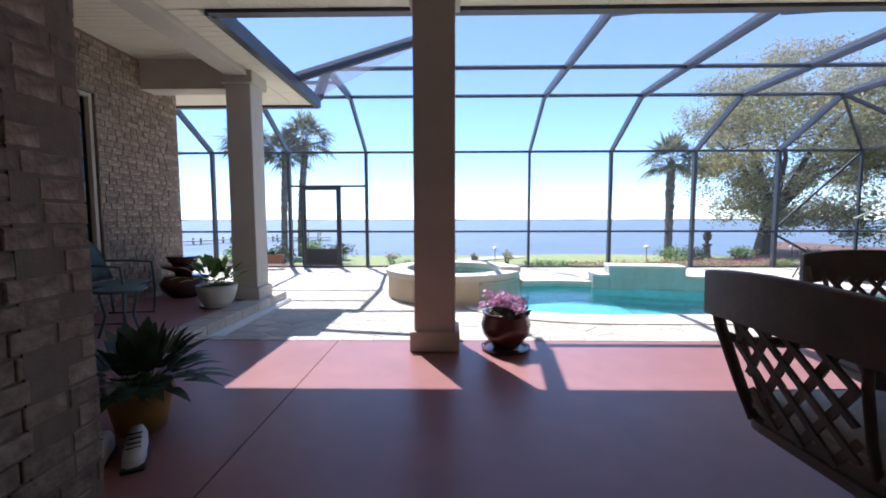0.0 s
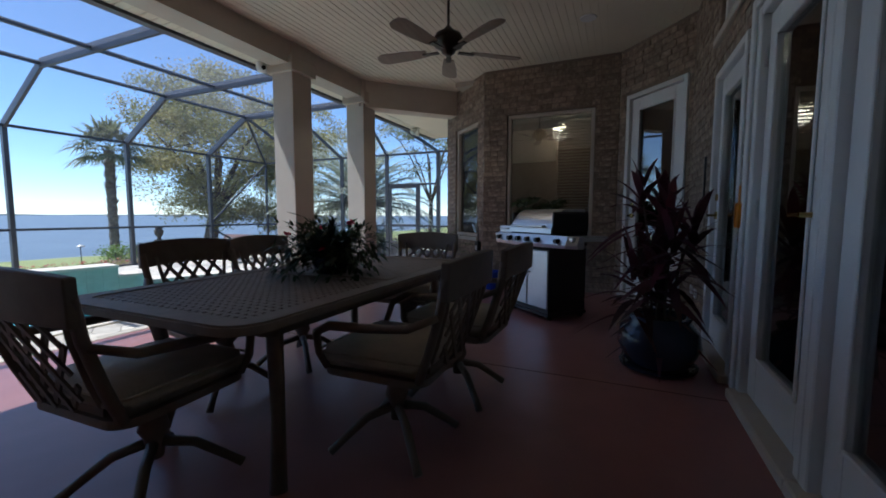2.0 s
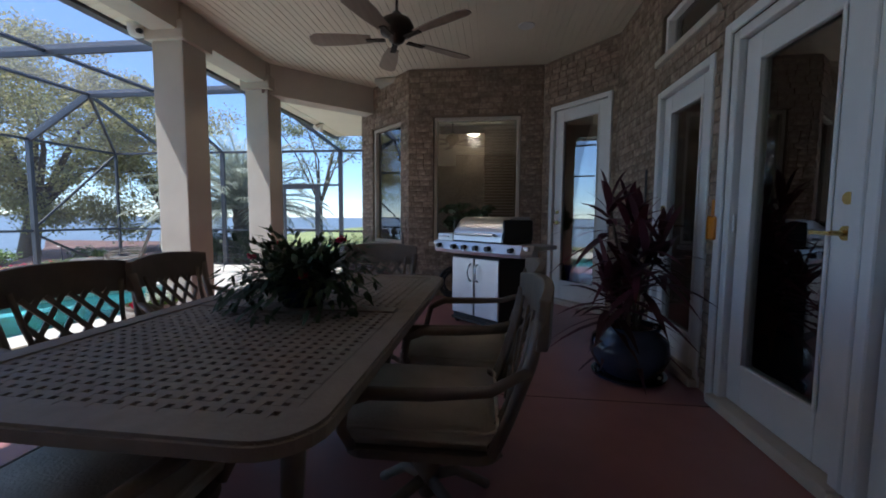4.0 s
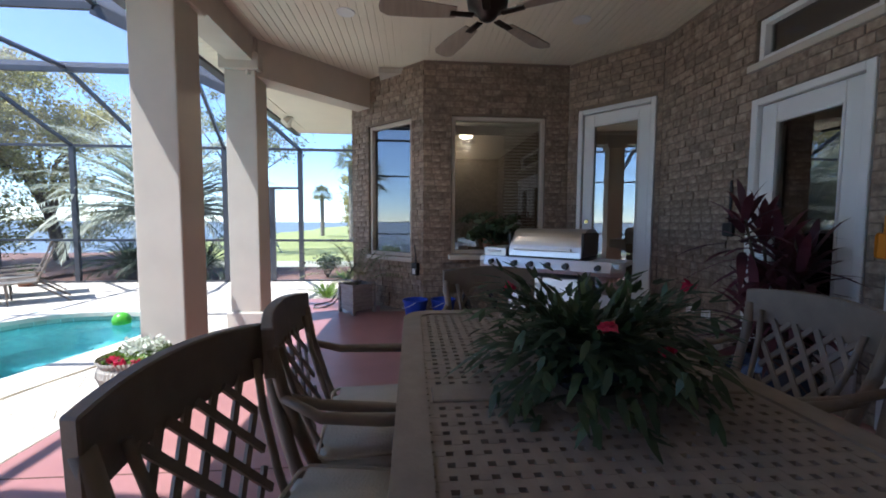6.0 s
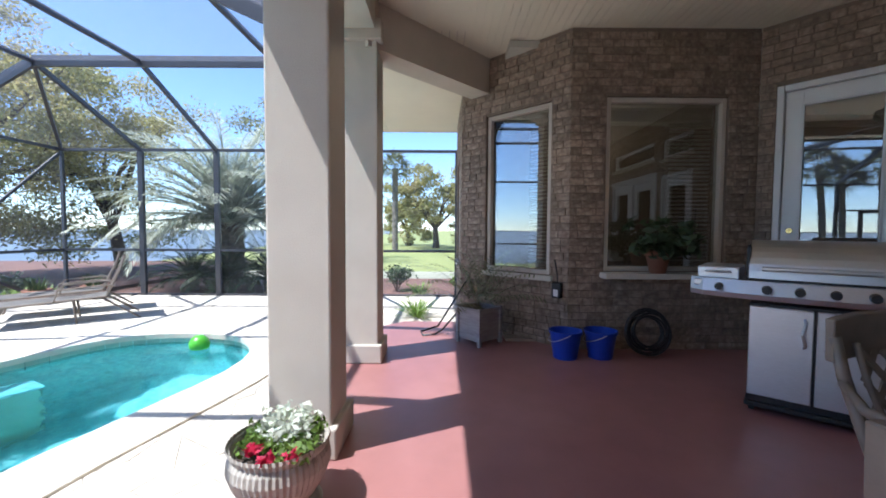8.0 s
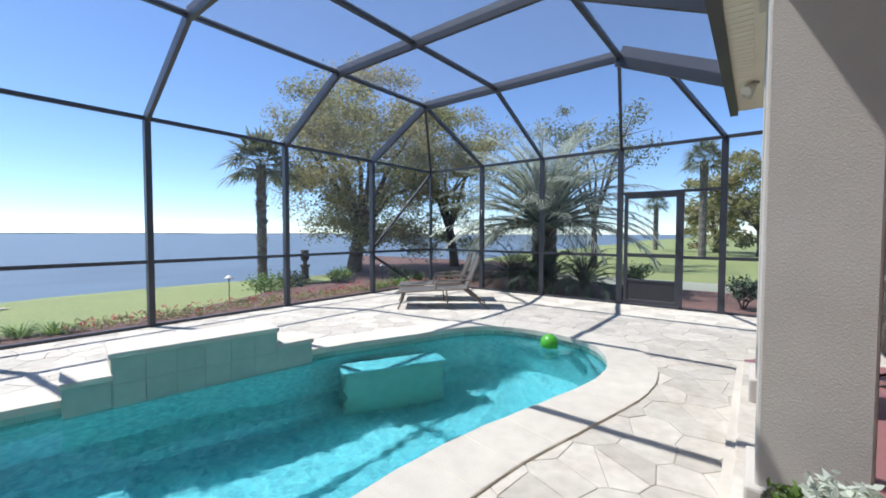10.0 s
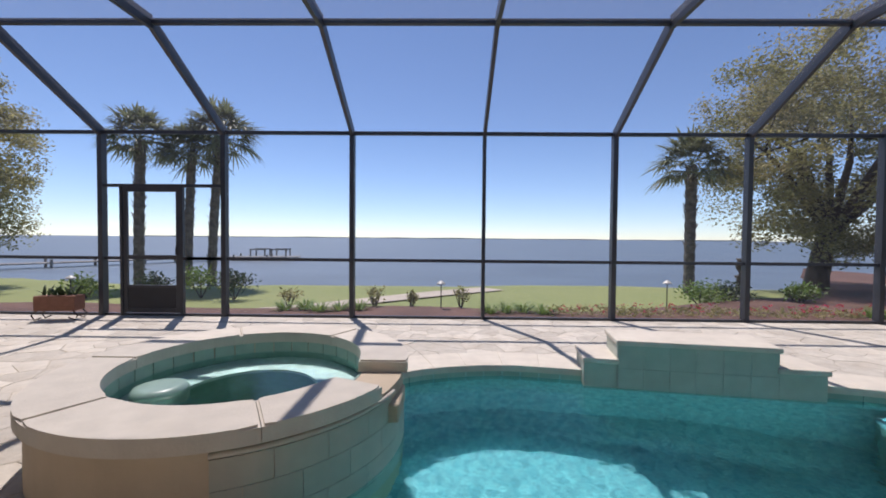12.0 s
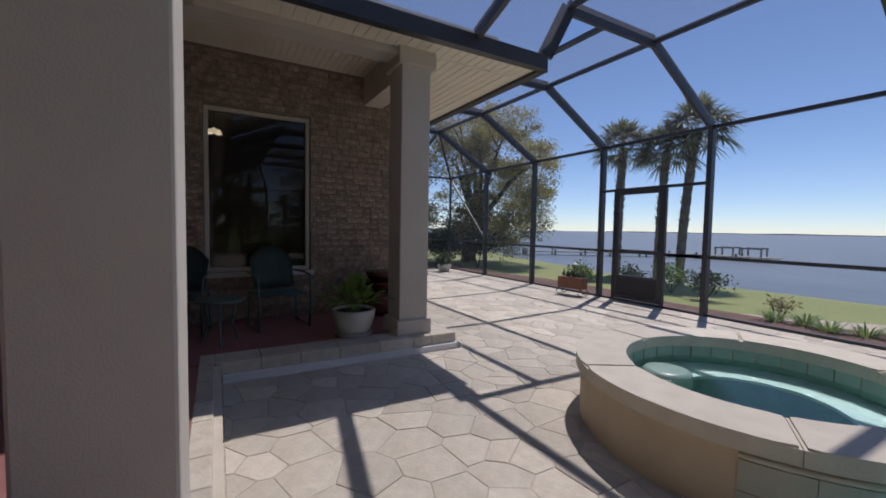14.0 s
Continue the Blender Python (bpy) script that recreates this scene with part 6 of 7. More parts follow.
for k in range(40):
    leaf_ball(v, f, (rng.uniform(-0.3, 0.3), rng.uniform(-0.3, 0.3), rng.uniform(0.35, 0.85)), 0.15, 24, 0.045, rng, 0.9, 0.2)
raw("foliage", v, f, "house_leaf", pot)

# ---- things on the patio ----
# table centrepiece
pot = potted("table_plant", pose(3.36, 2.25, TZ + 0.001), [(0.085, 0.0), (0.11, 0.06), (0.125, 0.13), (0.13, 0.14), (0.11, 0.14), (0.1, 0.11)], "blue_glaze", "dark leafy plant with a few red blooms in a glazed bowl", soil_r=0.1, soil_z=0.12)
v, f = [], []
for k in range(340):
    a, el = rng.uniform(0, 6.283), rng.uniform(-0.1, 1.15)
    L = rng.uniform(0.18, 0.40)
    p = Vector((0.05 * math.cos(a), 0.05 * math.sin(a), 0.12))
    d = Vector((math.cos(a) * math.cos(el), math.sin(a) * math.cos(el), math.sin(el)))
    for q in range(5):
        e = p + d * L / 5
        s = Vector((rng.uniform(-1, 1), rng.uniform(-1, 1), rng.uniform(-0.3, 1))).normalized()
        blade_leaf(v, f, p, e + s * 0.03, 0.021, n=2)
        blade_leaf(v, f, p, p + (d + s * 0.9).normalized() * 0.05, 0.02, n=2)
        p = e
        d = (d + Vector((0, 0, -0.30))).normalized()
raw("foliage", v, f, "house_leaf", pot)
for p in ((-0.26, 0.08, 0.24), (-0.10, -0.22, 0.30), (0.15, 0.2, 0.26), (-0.2, -0.1, 0.16)):
    v, f = [], []
    leaf_ball(v, f, p, 0.018, 20, 0.017, rng, 0.7, 0.3)
    raw("red_bloom", v, f, "red_petal", pot, "deep red bloom")

# cordyline in a big dark pot
pot = potted("cordyline_plant", pose(4.66, 0.41, FLOOR), [(0.17, 0), (0.22, 0.06), (0.27, 0.17), (0.255, 0.28), (0.19, 0.34), (0.21, 0.38), (0.17, 0.38), (0.15, 0.32)], "blue_glaze", "dark red and green cordyline in a squat glazed pot", saucer=0.25, soil_r=0.155, soil_z=0.33)
stems = []
for k in range(9):
    a = k * 0.9
    top = Vector((0.13 * math.cos(a) * (0.4 + k % 3 * 0.5), 0.13 * math.sin(a) * (0.4 + k % 3 * 0.5), 0.55 + 0.09 * k))
    bm = bmesh.new()
    tube(bm, [(0.05 * math.cos(a), 0.05 * math.sin(a), 0.3), top * 0.6 + Vector((0, 0, 0.15)), top], [0.012, 0.01, 0.008], 6)
    stems.append(top)
    part("cane", bm, "bark", pot)
v, f = [], []
for i, top in enumerate(stems):
    for k in range(20):
        a = k * 2.4 + i
        el = radians(78 - 105 * k / 20)
        L = rng.uniform(0.32, 0.52)
        d = Vector((math.cos(a) * math.cos(el), math.sin(a) * math.cos(el), math.sin(el)))
        base = top - Vector((0, 0, 0.016 * k))
        tip = base + d * L
        tip.y = max(tip.y, -0.36)
        blade_leaf(v, f, base, tip, 0.06, sag=0.35, n=4)
raw("leaves", v, f, "ti_leaf", pot)

# gas grill
grill = thing("gas_grill", "stainless steel gas grill with hood, knobs and side shelves", "gas grill", pose(5.98, 1.42, FLOOR, 0, 0, 49))
# local: front faces +y, width along x
part("cabinet", rbox(-0.33, 0.33, -0.26, 0.24, 0.07, 0.74, 0.008), "black_plastic", grill, "black cabinet sides")
for s in (-1, 1):
    d_ = part("door", rbox(0.008 if s > 0 else -0.328, 0.328 if s > 0 else -0.008, 0.242, 0.262, 0.12, 0.72, 0.006), "steel", grill, "brushed steel door")
    bm = bmesh.new()
    tube(bm, [(s * 0.05, 0.262, 0.48), (s * 0.045, 0.30, 0.50), (s * 0.06, 0.31, 0.57), (s * 0.045, 0.30, 0.64), (s * 0.05, 0.262, 0.66)], 0.009, 7)
    part("handle", bm, "steel", d_)
part("base", rbox(-0.34, 0.34, -0.27, 0.26, 0.04, 0.07, 0.006), "black_plastic", grill)
for x in (-0.3, 0.3):
    for y in (-0.22, 0.2):
        bm = bmesh.new()
        rod(bm, (x - 0.015, y, 0.03), (x + 0.015, y, 0.03), 0.03, n=12)
        part("caster", bm, "rubber", grill)
part("firebox", rbox(-0.34, 0.34, -0.26, 0.24, 0.76, 0.90, 0.008), "black_plastic", grill)
bm = bmesh.new()
rows = []
for k in range(17):
    u = -1 + k / 8
    y = 0.335 - 0.07 * u * u - (0.05 if abs(u) == 1 else 0)
    rows.append([bm.verts.new((0.68 * u, q, z)) for q, z in ((y - 0.09, 0.885), (y - 0.03, 0.885), (y, 0.80), (y - 0.012, 0.765), (y - 0.09, 0.765))])
for a, b in zip(rows, rows[1:]):
    for q in range(5):
        bm.faces.new((a[q], a[(q + 1) % 5], b[(q + 1) % 5], b[q]))
bm.faces.new(rows[0][::-1])
bm.faces.new(rows[-1])
bmesh.ops.recalc_face_normals(bm, faces=bm.faces[:])
panel_ = part("control_panel", bm, "steel", grill, "bowed steel control panel")
for k in range(4):
    x = -0.24 + k * 0.16
    bm = bmesh.new()
    rod(bm, (x, 0.30, 0.835), (x, 0.362, 0.835), 0.029, 0.024, n=16)
    part("knob", bm, "black_plastic", panel_)
bm = bmesh.new()
prof = []
for k in range(9):
    a = radians(90 * k / 8)
    prof.append((0.24 - 0.22 * (1 - math.cos(a)) * 1.0, 0.90 + 0.25 * math.sin(a)))
prof += [(-0.2, 1.15), (-0.25, 1.08), (-0.26, 0.90)]
lo = [bm.verts.new((-0.34, y, z)) for y, z in prof]
hi = [bm.verts.new((0.34, y, z)) for y, z in prof]
for i in range(len(prof) - 1):
    bm.faces.new((lo[i], lo[i + 1], hi[i + 1], hi[i]))
bm.faces.new(lo)
bm.faces.new(hi[::-1])
hood = part("hood", bm, "steel", grill, "curved steel hood")
bm = bmesh.new()
rod(bm, (-0.27, 0.285, 0.97), (0.27, 0.285, 0.97), 0.014, n=10)
for x in (-0.24, 0.24):
    rod(bm, (x, 0.23, 0.97), (x, 0.285, 0.97), 0.012, n=8)
part("handle", bm, "steel", hood)
for s in (-1, 1):
    part("hood_end", rbox(s * 0.345 - 0.012, s * 0.345 + 0.012, -0.25, 0.22, 0.90, 1.12, 0.02, seg=2), "black_plastic", hood)
    part("side_shelf", rbox(0.36 if s > 0 else -0.66, 0.66 if s > 0 else -0.36, -0.24, 0.25, 0.83, 0.875, 0.01, seg=2), "steel", grill, "steel side shelf")
for x in (-0.5, 0.5):
    bm = bmesh.new()
    rod(bm, (x, 0.26, 0.835), (x, 0.33, 0.835), 0.027, 0.022, n=14)
    part("burner_knob", bm, "black_plastic", grill)
lid = part("side_burner_lid", rbox(0.39, 0.64, -0.2, 0.2, 0.876, 0.965, 0.012, seg=2), "steel", grill, "steel side burner lid")
bm = bmesh.new()
rod(bm, (0.44, 0.225, 0.93), (0.59, 0.225, 0.93), 0.008, n=8)
for x in (0.45, 0.58):
    rod(bm, (x, 0.195, 0.93), (x, 0.225, 0.93), 0.007, n=6)
part("handle", bm, "steel", lid)

# terracotta pot on the bay sill
pot = potted("sill_plant", pose(7.30, 1.76, 0.957) @ Matrix.Scale(1.45, 4), [(0.05, 0), (0.075, 0.12), (0.085, 0.12), (0.085, 0.15), (0.07, 0.15), (0.065, 0.12)], "terracotta", "trailing green plant in a small terracotta pot on the sill", soil_r=0.066, soil_z=0.125)
v, f = [], []
for k in range(30):
    leaf_ball(v, f, (rng.uniform(-0.16, 0.02), rng.uniform(-0.2, 0.2), rng.uniform(0.14, 0.36)), 0.07, 14, 0.04, rng, 0.8, 0.2)
raw("foliage", v, f, "house_leaf", pot)


def bucket(x, y):
    t = thing("bucket", "bright blue plastic bucket on the patio floor", "bucket", pose(x, y, FLOOR), "blue buckets")
    bm = bmesh.new()
    lathe(bm, [(0.11, 0.0), (0.145, 0.24), (0.155, 0.24), (0.157, 0.265), (0.147, 0.265), (0.112, 0.02)], 28)
    part("body", bm, "blue_plastic", t, soft=False)
    bm = bmesh.new()
    tube(bm, [(0.157 * math.cos(a), 0.157 * math.sin(a), 0.25 - 0.09 * math.sin(a)) for a in [math.pi * k / 10 for k in range(11)]], 0.004, 6)
    part("handle", bm, "steel", t)


bucket(7.12, 2.72)
bucket(7.13, 2.38)

coil = thing("hose_coil", "dark coiled garden hose leaning on the brick wall", "garden hose", pose(7.19, 1.92, FLOOR + 0.235, 0, -78, 0))
bm = bmesh.new()
pts = [((0.18 + 0.04 * math.sin(k * 0.11)) * math.cos(k * 0.25), (0.18 + 0.04 * math.sin(k * 0.11)) * math.sin(k * 0.25), 0.014 + 0.0085 * k * 0.25 / 6.28) for k in range(220)]
tube(bm, pts, 0.011, 6)
part("hose", bm, "black_plastic", coil, soft=True)

# weathered planter box with a small palm
planter = thing("planter_box", "weathered grey wooden planter box with a small palm", "planter", pose(7.65, 3.50, FLOOR, 0, 0, 41) @ Matrix.Scale(0.8, 4))
for sx in (-1, 1):
    for sy in (-1, 1):
        part("corner_post", rbox(sx * 0.2 - 0.025, sx * 0.2 + 0.025, sy * 0.2 - 0.025, sy * 0.2 + 0.025, 0, 0.50, 0.005), "wood_planter", planter)
for k, r in enumerate((0, 90, 180, 270)):
    m_ = Matrix.Rotation(radians(r), 4, "Z")
    part("side_panel", rbox(-0.175, 0.175, -0.205, -0.185, 0.06, 0.44, 0.004, m_), "wood_planter", planter)
    part("top_rail", rbox(-0.175, 0.175, -0.222, -0.187, 0.44, 0.49, 0.004, m_), "wood_planter", planter)
part("soil", rbox(-0.18, 0.18, -0.18, 0.18, 0.38, 0.42, 0.004), "soil", planter)
v, f = [], []
for k in range(30):
    a = k * 2.4
    el = radians(84 - 62 * k / 30)
    L = rng.uniform(0.85, 1.25)
    o = Vector((math.cos(a), math.sin(a), 0))
    p = Vector((0, 0, 0.42))
    for q in range(9):
        bend = el - (q / 9) ** 2 * 1.2
        e = p + (o * math.cos(bend) + Vector((0, 0, math.sin(bend)))) * L / 9
        s = o.cross(Vector((0, 0, 1)))
        if q > 1:
            for side in (-1, 1):
                blade_leaf(v, f, p, p + (s * side * 0.85 + (e - p).normalized() * 0.6).normalized() * 0.22 * math.sin(math.pi * (q + 1) / 11), 0.022, sag=0.25, n=2)
                blade_leaf(v, f, p.lerp(e, 0.5), p.lerp(e, 0.5) + (s * side * 0.85 + (e - p).normalized() * 0.6).normalized() * 0.22 * math.sin(math.pi * (q + 1.5) / 11), 0.022, sag=0.25, n=2)
        blade_leaf(v, f, p, e, 0.014, n=1)
        p = e
raw("palm_fronds", v, f, "palm_leaf", planter)
hose = thing("garden_hose", "dark garden hose lying by the brick corner", "garden hose")
bm = bmesh.new()
tube(bm, [(8.28, 3.60, 0.75), (8.30, 3.75, 0.5), (8.2, 3.95, 0.2), (8.0, 4.15, FLOOR + 0.02), (7.85, 4.12, FLOOR + 0.015), (7.9, 3.98, FLOOR + 0.015), (8.05, 3.9, FLOOR + 0.03), (8.15, 3.7, 0.4)], 0.012, 7)
part("hose_pipe", bm, "black_plastic", hose, soft=True)

# power outlets low on the brick
for x in (5.95, 5.74):
    out = thing("power_outlet", "white outdoor power outlet low on the brick wall", "power outlet", pose(x, 0.026, 0.53), "wall outlets")
    part("cover_plate", rbox(-0.055, 0.055, 0.0, 0.012, -0.04, 0.04, 0.003), "white_paint", out)
    for q in (-0.024, 0.024):
        part("socket", rbox(q - 0.015, q + 0.015, 0.0125, 0.016, -0.018, 0.018, 0.002), "white_pot", out)
boxw = thing("outlet_box", "black weatherproof outlet box with a cable", "outlet box", W_NE @ Matrix.Translation((0.10, 0.0, 0.77)))
part("housing", rbox(-0.05, 0.05, 0.008, 0.07, -0.09, 0.07, 0.008), "black_plastic", boxw)
part("sticker", rbox(-0.025, 0.025, 0.0702, 0.072, -0.07, 0.0, 0.0005), "white_paint", boxw)
bm = bmesh.new()
tube(bm, [(0.0, 0.03, 0.06), (0.005, 0.03, 0.14), (0.03, 0.02, 0.24), (0.05, 0.01, 0.30)], 0.007, 6)
part("cable", bm, "black_plastic", boxw)

# hangings on the south wall
tool = thing("hanging_tool", "dark long-handled grill scoop hanging on the brick wall", "grill tool", pose(5.50, 0.045, 1.28))
part("handle", rbox(-0.012, 0.012, -0.008, 0.008, 0.1, 0.46, 0.004), "black_plastic", tool)
part("scoop", rbox(-0.055, 0.055, -0.015, 0.03, -0.02, 0.1, 0.015, seg=2), "black_plastic", tool)
paddle = thing("hanging_paddle", "orange plastic paddle hanging beside the patio door", "wall hanging", pose(4.355, 0.05, 1.17))
part("blade", rbox(-0.045, 0.045, -0.008, 0.008, 0, 0.15, 0.02, seg=2), "orange", paddle)
part("grip", rbox(-0.012, 0.012, -0.006, 0.006, 0.15, 0.25, 0.004), "orange", paddle)

# security camera on the first bay column
sec = thing("security_camera", "white dome security camera on the column cap", "camera", pose(5.36, 4.93, 3.12))
bm = bmesh.new()
lathe(bm, [(0.02, -0.07), (0.06, -0.05), (0.075, 0.0), (0.07, 0.05), (0.03, 0.075)], 18)
part("body", bm, "white_paint", sec, soft=True)
bm = bmesh.new()
rod(bm, (-0.03, -0.05, -0.02), (-0.045, -0.085, -0.03), 0.025, n=12)
part("lens", bm, "black_plastic", sec)
lampx = thing("flood_light", "small twin flood light under the eave corner", "flood light", pose(9.6, 4.9, 3.17))
for s in (-1, 1):
    bm = bmesh.new()
    rod(bm, (s * 0.02, 0, 0.02), (s * 0.12, 0.08, -0.09), 0.03, 0.06, n=14)
    part("lamp_head", bm, "white_pot", lampx)
part("base", rbox(-0.05, 0.05, -0.05, 0.05, 0.0, 0.025, 0.004), "white_pot", lampx)

# ---- west corner of the patio ----
pot = potted("potted_lily", pose(-1.78, 6.22, FLOOR), [(0.14, 0.0), (0.19, 0.08), (0.225, 0.2), (0.235, 0.27), (0.22, 0.28), (0.2, 0.24)], "white_pot", "broad-leaved green plant in a white ceramic pot", saucer=0.2, soil_r=0.205, soil_z=0.25)
v, f = [], []
for k in range(60):
    a, el = k * 2.4, radians(rng.uniform(25, 88))
    L = rng.uniform(0.3, 0.55)
    p = Vector((0.06 * math.cos(a), 0.06 * math.sin(a), 0.25))
    d = Vector((math.cos(a) * math.cos(el), math.sin(a) * math.cos(el), math.sin(el)))
    blade_leaf(v, f, p, p + d * L * 0.5, 0.01, n=1)
    blade_leaf(v, f, p + d * L * 0.5, p + d * L, 0.085, sag=0.4, n=4)
raw("leaves", v, f, "bright_leaf", pot)

bowl = thing("stacked_bowls", "brown glazed tiered bowls on the patio floor", "fountain", pose(-2.62, 6.85, FLOOR))
for prof in ([(0.16, 0.0), (0.27, 0.10), (0.30, 0.20), (0.24, 0.30), (0.2, 0.31)], [(0.10, 0.31), (0.12, 0.36), (0.26, 0.42), (0.27, 0.45), (0.2, 0.45)], [(0.12, 0.45), (0.18, 0.5), (0.21, 0.58), (0.19, 0.58)]):
    bm = bmesh.new()
    lathe(bm, prof, 28)
    part("bowl", bm, "bronze_pot", bowl, soft=True)

pot = potted("leafy_plant", pose(-0.46, 3.28, FLOOR), [(0.11, 0.0), (0.13, 0.1), (0.145, 0.2), (0.155, 0.2), (0.155, 0.225), (0.135, 0.225), (0.12, 0.18)], "yellow_pot", "dark spreading leafy plant in an ochre pot", soil_r=0.128, soil_z=0.2)
v, f = [], []
for k in range(190):
    a, el = k * 2.4, radians(rng.uniform(5, 85))
    L = rng.uniform(0.22, 0.42)
    p = Vector((0.05 * math.cos(a), 0.05 * math.sin(a), 0.22))
    d = Vector((math.cos(a) * math.cos(el), math.sin(a) * math.cos(el), math.sin(el)))
    blade_leaf(v, f, p, p + d * L * 0.5, 0.008, n=1)
    blade_leaf(v, f, p + d * L * 0.45, p + d * L, 0.062, sag=0.3, n=3)
raw("leaves", v, f, "house_leaf", pot)


def shoe(m):
    t = thing("sneaker", "worn white sneaker with dark laces on the floor", "shoe", m, "pair of sneakers")
    part("sole", rbox(-0.05, 0.05, -0.14, 0.14, 0.0, 0.028, 0.012, seg=2), "rubber", t)
    bm = bmesh.new()
    secs = ((-0.135, 0.035, 0.085, 0.028), (-0.09, 0.043, 0.105, 0.028), (-0.02, 0.043, 0.10, 0.028), (0.05, 0.047, 0.07, 0.028), (0.11, 0.042, 0.055, 0.028), (0.135, 0.02, 0.04, 0.028))
    rows = []
    for y, w_, h, z in secs:
        rows.append([bm.verts.new(p) for p in ((-w_, y, z), (-w_ * 0.95, y, z + h * 0.6), (-w_ * 0.5, y, z + h), (w_ * 0.5, y, z + h), (w_ * 0.95, y, z + h * 0.6), (w_, y, z))])
    for a, b in zip(rows, rows[1:]):
        for q in range(5):
            bm.faces.new((a[q], a[q + 1], b[q + 1], b[q]))
    bm.faces.new(rows[0])
    bm.faces.new(rows[-1][::-1])
    part("upper", bm, "shoe_white", t, soft=True)
    for k in range(4):
        bm = bmesh.new()
        y, z = -0.01 + 0.026 * k, 0.127 - 0.012 * k
        bar(bm, (-0.028, y, z), (0.028, y + 0.006, z + 0.002), 0.008, 0.005)
        part("lace", bm, "rubber", t)


shoe(pose(-0.27, 3.00, FLOOR, 0, 0, 212) @ Matrix.Scale(0.92, 4))
shoe(pose(-0.40, 2.94, FLOOR, 0, 0, 204) @ Matrix.Scale(0.92, 4))


def metal_chair(m):
    t = thing("lawn_chair", "green painted metal lawn chair with a shell back", "chair", m, "metal lawn chairs")
    bm = bmesh.new()
    rows = []
    for k in range(9):
        u = -1 + k / 4
        rows.append([bm.verts.new((0.25 * u * (0.9 + 0.1 * q / 4), -0.2 - 0.05 * q / 4 * 3 + 0.05 * u * u, 0.42 + (0.50 - 0.16 * u * u) * q / 4)) for q in range(5)])
    for a, b in zip(rows, rows[1:]):
        for q in range(4):
            bm.faces.new((a[q], a[q + 1], b[q + 1], b[q]))
    bmesh.ops.solidify(bm, geom=bm.faces[:], thickness=0.006)
    part("backrest", bm, "green_metal", t, soft=True)
    part("seat", rbox(-0.25, 0.25, -0.22, 0.24, 0.38, 0.40, 0.01), "green_metal", t)
    for s in (-1, 1):
        bm = bmesh.new()
        tube(bm, [(s * 0.27, -0.26, 0.62), (s * 0.29, 0.0, 0.62), (s * 0.29, 0.22, 0.60), (s * 0.28, 0.25, 0.3), (s * 0.28, 0.22, 0.012), (s * 0.28, -0.25, 0.012)], 0.013, 7)
        part("arm_leg", bm, "green_metal", t, soft=True)
        bm = bmesh.new()
        tube(bm, [(s * 0.28, -0.2, 0.012), (s * 0.26, -0.22, 0.40)], 0.013, 7)
        part("rear_leg", bm, "green_metal", t)


metal_chair(pose(-2.5, 5.55, FLOOR, 0, 0, -80))
metal_chair(pose(-2.6, 4.55, FLOOR, 0, 0, -100))
side = thing("side_table", "small green metal side table between the chairs", "side table", pose(-1.95, 4.95, FLOOR))
bm = bmesh.new()
lathe(bm, [(0.2, 0.42), (0.21, 0.43), (0.21, 0.445), (0.2, 0.45)], 28)
part("top", bm, "green_metal", side)
for k in range(3):
    a = k * 2.09
    bm = bmesh.new()
    tube(bm, [(0.16 * math.cos(a), 0.16 * math.sin(a), 0.42), (0.12 * math.cos(a), 0.12 * math.sin(a), 0.2), (0.18 * math.cos(a), 0.18 * math.sin(a), 0.01)], 0.012, 7)
    part("leg", bm, "green_metal", side)

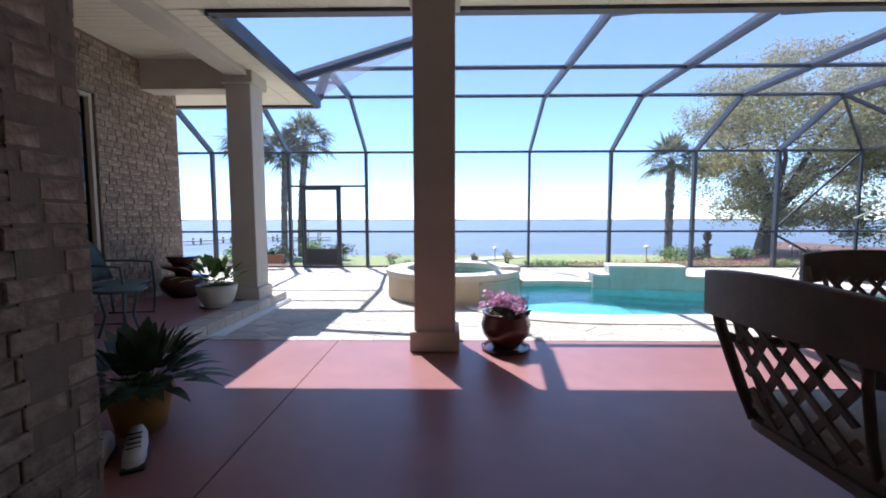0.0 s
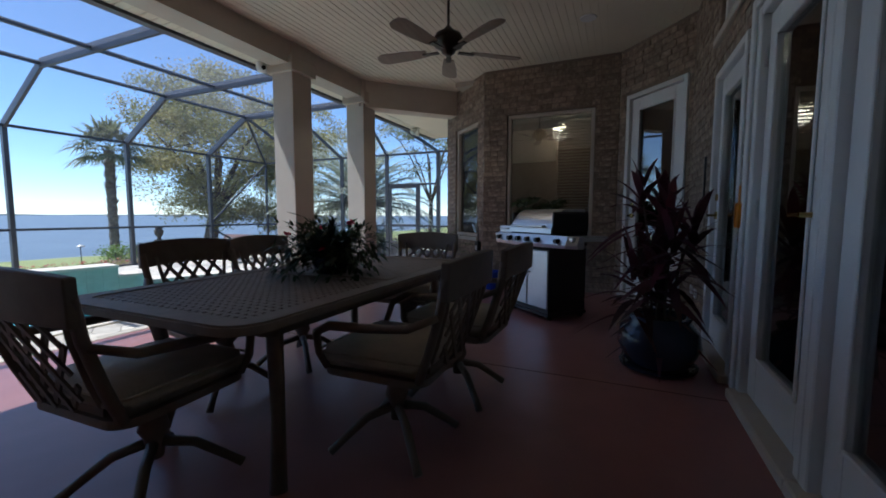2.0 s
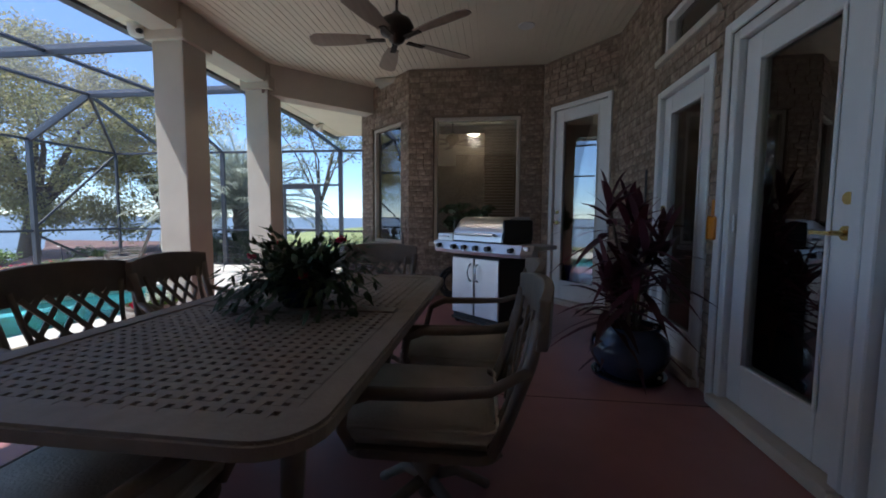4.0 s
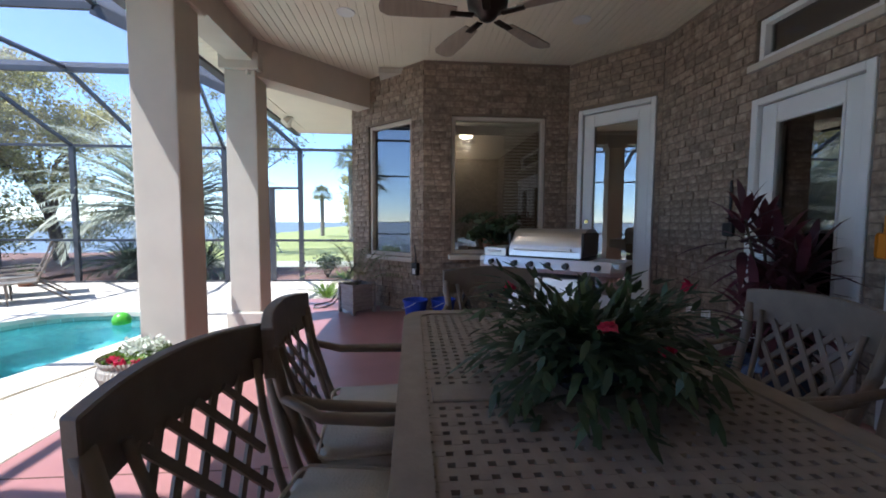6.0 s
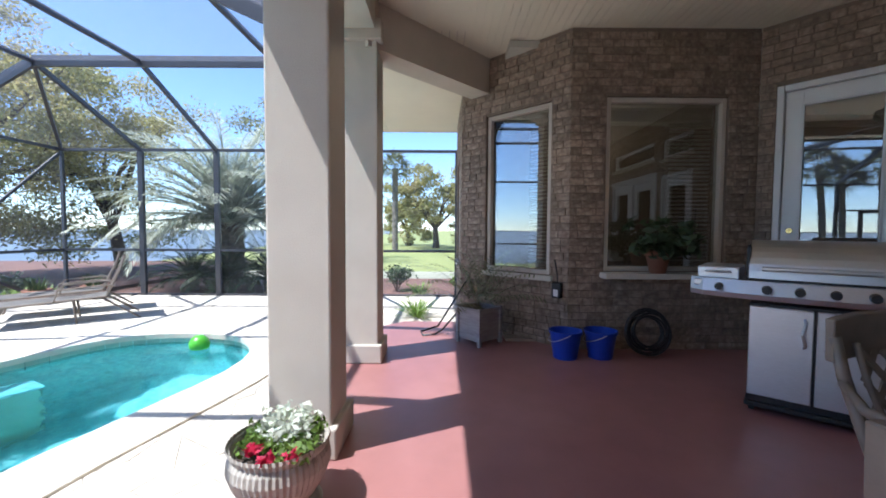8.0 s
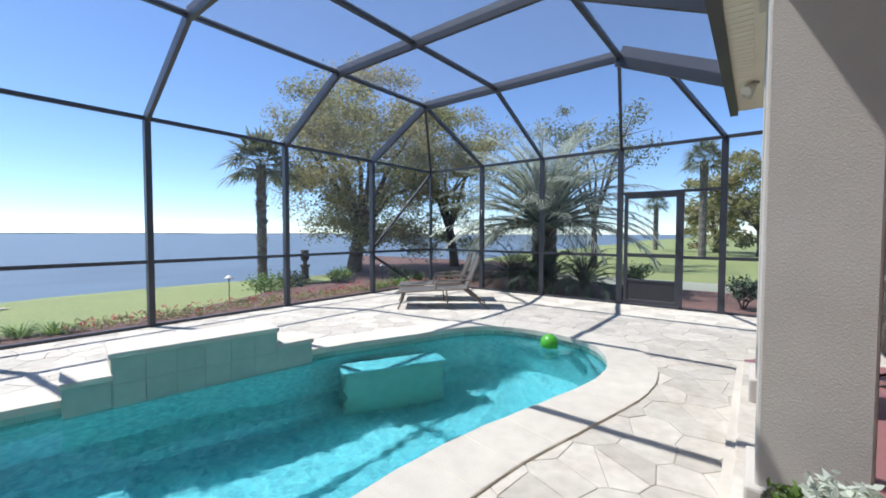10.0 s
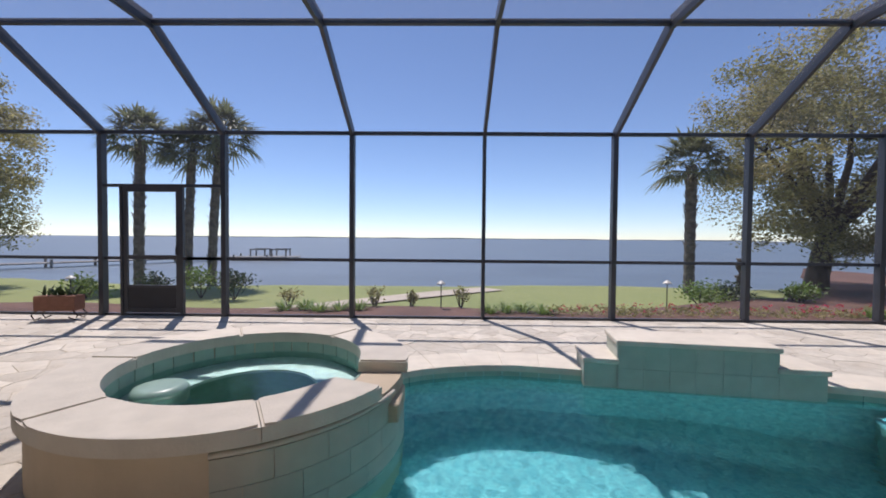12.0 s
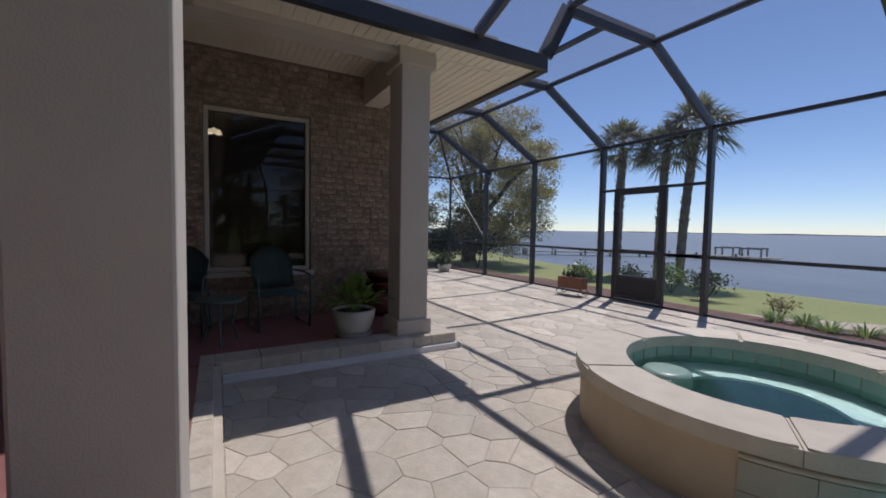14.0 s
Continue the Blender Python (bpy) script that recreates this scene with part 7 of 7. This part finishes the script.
# ---- bricks ----
def lay_bricks():
    BH, JT, PR = 0.067, 0.009, 0.0015
    SIZES = (0.10, 0.13, 0.15, 0.19)
    cache = {}

    def brick_mesh(w, h):
        key = (round(w, 3), round(h, 3))
        if key not in cache:
            bm = bmesh.new()
            box(bm, -w / 2, w / 2, -0.012, PR, -h / 2, h / 2)
            bmesh.ops.bevel(bm, geom=[e for e in bm.edges if min(q.co.y for q in e.verts) > 0], offset=0.004, segments=1, affect="EDGES")
            me = mesh_from(bm, "brick")
            me.materials.append(M["brick"])
            cache[key] = me
        return cache[key]

    rng = random.Random(5)
    for ob, L, z0, z1, openings, near in WALLS:
        v, f = [], []
        singles = 0
        row, z = 0, z0 + 0.005
        rows = []
        while z + BH < z1 + 0.03:
            h = min(BH, z1 - 0.004 - z)
            if h > 0.02:
                rows.append((row, z, h))
            z += BH + JT
            row += 1
        for row, z, h in rows:
            s = -rng.uniform(0.02, 0.12)
            while s < L:
                BL = rng.choice(SIZES)
                spans = [(max(s, 0.002), min(s + BL, L - 0.002))]
                for o in openings:
                    if o[2] < z + h and o[3] > z:
                        nxt = []
                        for a, b in spans:
                            if b <= o[0] or a >= o[0] + o[1]:
                                nxt.append((a, b))
                            else:
                                if a < o[0] - 0.02:
                                    nxt.append((a, o[0] - 0.004))
                                if b > o[0] + o[1] + 0.02:
                                    nxt.append((o[0] + o[1] + 0.004, b))
                        spans = nxt
                for a, b in spans:
                    if b - a < 0.02:
                        continue
                    c, w, zc = (a + b) / 2, b - a, z + h / 2
                    full = abs(w - BL) < 0.002 and abs(h - BH) < 0.002
                    if near and full and singles < 300 and 1.0 < z < 2.6:
                        q = new("brick", brick_mesh(BL, BH))
                        q.parent = ob
                        q.location = (c, rng.uniform(-0.003, 0.003), zc)
                        q.rotation_euler = (0, rng.uniform(-0.006, 0.006), 0)
                        singles += 1
                    else:
                        pr = PR + rng.uniform(-0.003, 0.003)
                        k = len(v)
                        e = 0.003
                        v.extend([(a, -0.012, z), (b, -0.012, z), (b, -0.012, z + h), (a, -0.012, z + h),
                                  (a, pr - e, z), (b, pr - e, z), (b, pr - e, z + h), (a, pr - e, z + h),
                                  (a + e, pr, z + e), (b - e, pr, z + e), (b - e, pr, z + h - e), (a + e, pr, z + h - e)])
                        for t0, t1 in ((0, 4), (4, 8)):
                            for i in range(4):
                                j = (i + 1) % 4
                                f.append((k + t0 + j, k + t0 + i, k + t1 + i, k + t1 + j))
                        f.append((k + 11, k + 10, k + 9, k + 8))
                s += BL + JT
        o2 = raw("brickwork", v, f, "brick_bulk", ob)
        tagged(o2, kind="stuff")


lay_bricks()


# ---- stone pavers: irregular many-sided slabs ----
def lay_pavers():
    rng = random.Random(9)
    STEP = 0.27
    pts = {}
    i0, i1, j0, j1 = int(-9.6 / STEP) - 2, int(12 / STEP) + 3, int(2.0 / STEP) - 2, int(12.2 / STEP) + 3
    for i in range(i0, i1):
        for j in range(j0, j1):
            pts[i, j] = Vector(((i + 0.5 * (j % 2) + rng.uniform(-0.44, 0.44)) * STEP, (j + rng.uniform(-0.44, 0.44)) * STEP))
    v, f = [], []
    singles = 0
    X0, X1, Y0, Y1 = -9.35, 11.68, 2.7, 11.78

    def clip(poly, n, d):
        out = []
        for a, b in zip(poly, poly[1:] + poly[:1]):
            da, db = a.dot(n) - d, b.dot(n) - d
            if da <= 0:
                out.append(a)
            if (da < 0) != (db < 0) and abs(da - db) > 1e-9:
                out.append(a + (b - a) * (da / (da - db)))
        return out

    for (i, j), p in pts.items():
        if not (X0 - 0.4 < p.x < X1 + 0.4 and Y0 - 0.4 < p.y < Y1 + 0.4):
            continue
        poly = [p + Vector(q) for q in ((-1, -1), (1, -1), (1, 1), (-1, 1))]
        for di in range(-2, 3):
            for dj in range(-2, 3):
                q = pts.get((i + di, j + dj))
                if q is None or (di == 0 and dj == 0):
                    continue
                nrm = (q - p).normalized()
                poly = clip(poly, nrm, ((p + q) / 2).dot(nrm) - 0.0025)
        for nrm, d in ((Vector((1, 0)), X1), (Vector((-1, 0)), -X0), (Vector((0, 1)), Y1), (Vector((0, -1)), -Y0)):
            poly = clip(poly, nrm, d) if poly else poly
        if len(poly) < 3:
            continue
        # keep clear of the patio and the house
        if p.x > -1.4 and p.x < 8.3:
            poly = clip(poly, Vector((0, -1)), -4.96)
        elif p.x <= -1.4:
            poly = clip(poly, Vector((0, -1)), -7.30)
        elif p.x < 10.3:
            poly = clip(poly, Vector((0, -1)), -3.5)
        if len(poly) < 3:
            continue
        c = sum(poly, Vector((0, 0))) / len(poly)
        if all(inside(q, COPE_MID) for q in poly) or (c - SPA).length < SPA_R - 0.3:
            continue
        poly = [nearest(q, COPE_MID) if inside(q, COPE_MID) else q for q in poly]
        poly = [q if (q - SPA).length > SPA_R - 0.1 else SPA + (q - SPA).normalized() * (SPA_R - 0.1) for q in poly]
        area = abs(sum(a.x * b.y - b.x * a.y for a, b in zip(poly, poly[1:] + poly[:1]))) / 2
        if area < 0.01:
            continue
        top = rng.uniform(-0.002, 0.002)
        inner_ = [c + (q - c) * max(0.5, 1 - 0.006 / max(0.02, (q - c).length)) for q in poly]
        vv = [(q.x, q.y, -0.02) for q in poly] + [(q.x, q.y, top - 0.0025) for q in poly] + [(q.x, q.y, top) for q in inner_]
        m_ = len(poly)
        ff = []
        for t0, t1 in ((0, m_), (m_, 2 * m_)):
            for k in range(m_):
                ff.append((t0 + k, t0 + (k + 1) % m_, t1 + (k + 1) % m_, t1 + k))
        ff.append(tuple(range(2 * m_, 3 * m_)))
        if singles < 300 and -3.0 < c.x < 3.0:
            vv = [(q[0] - c.x, q[1] - c.y, q[2]) for q in vv]
            o = raw("paver", vv, ff, "paver", deck)
            o.location = (c.x, c.y, 0)
            singles += 1
        else:
            k = len(v)
            v.extend(vv)
            f.extend([tuple(k + q for q in fc) for fc in ff])
    tagged(raw("paver_field", v, f, "paver_bulk", deck), kind="stuff")


lay_pavers()
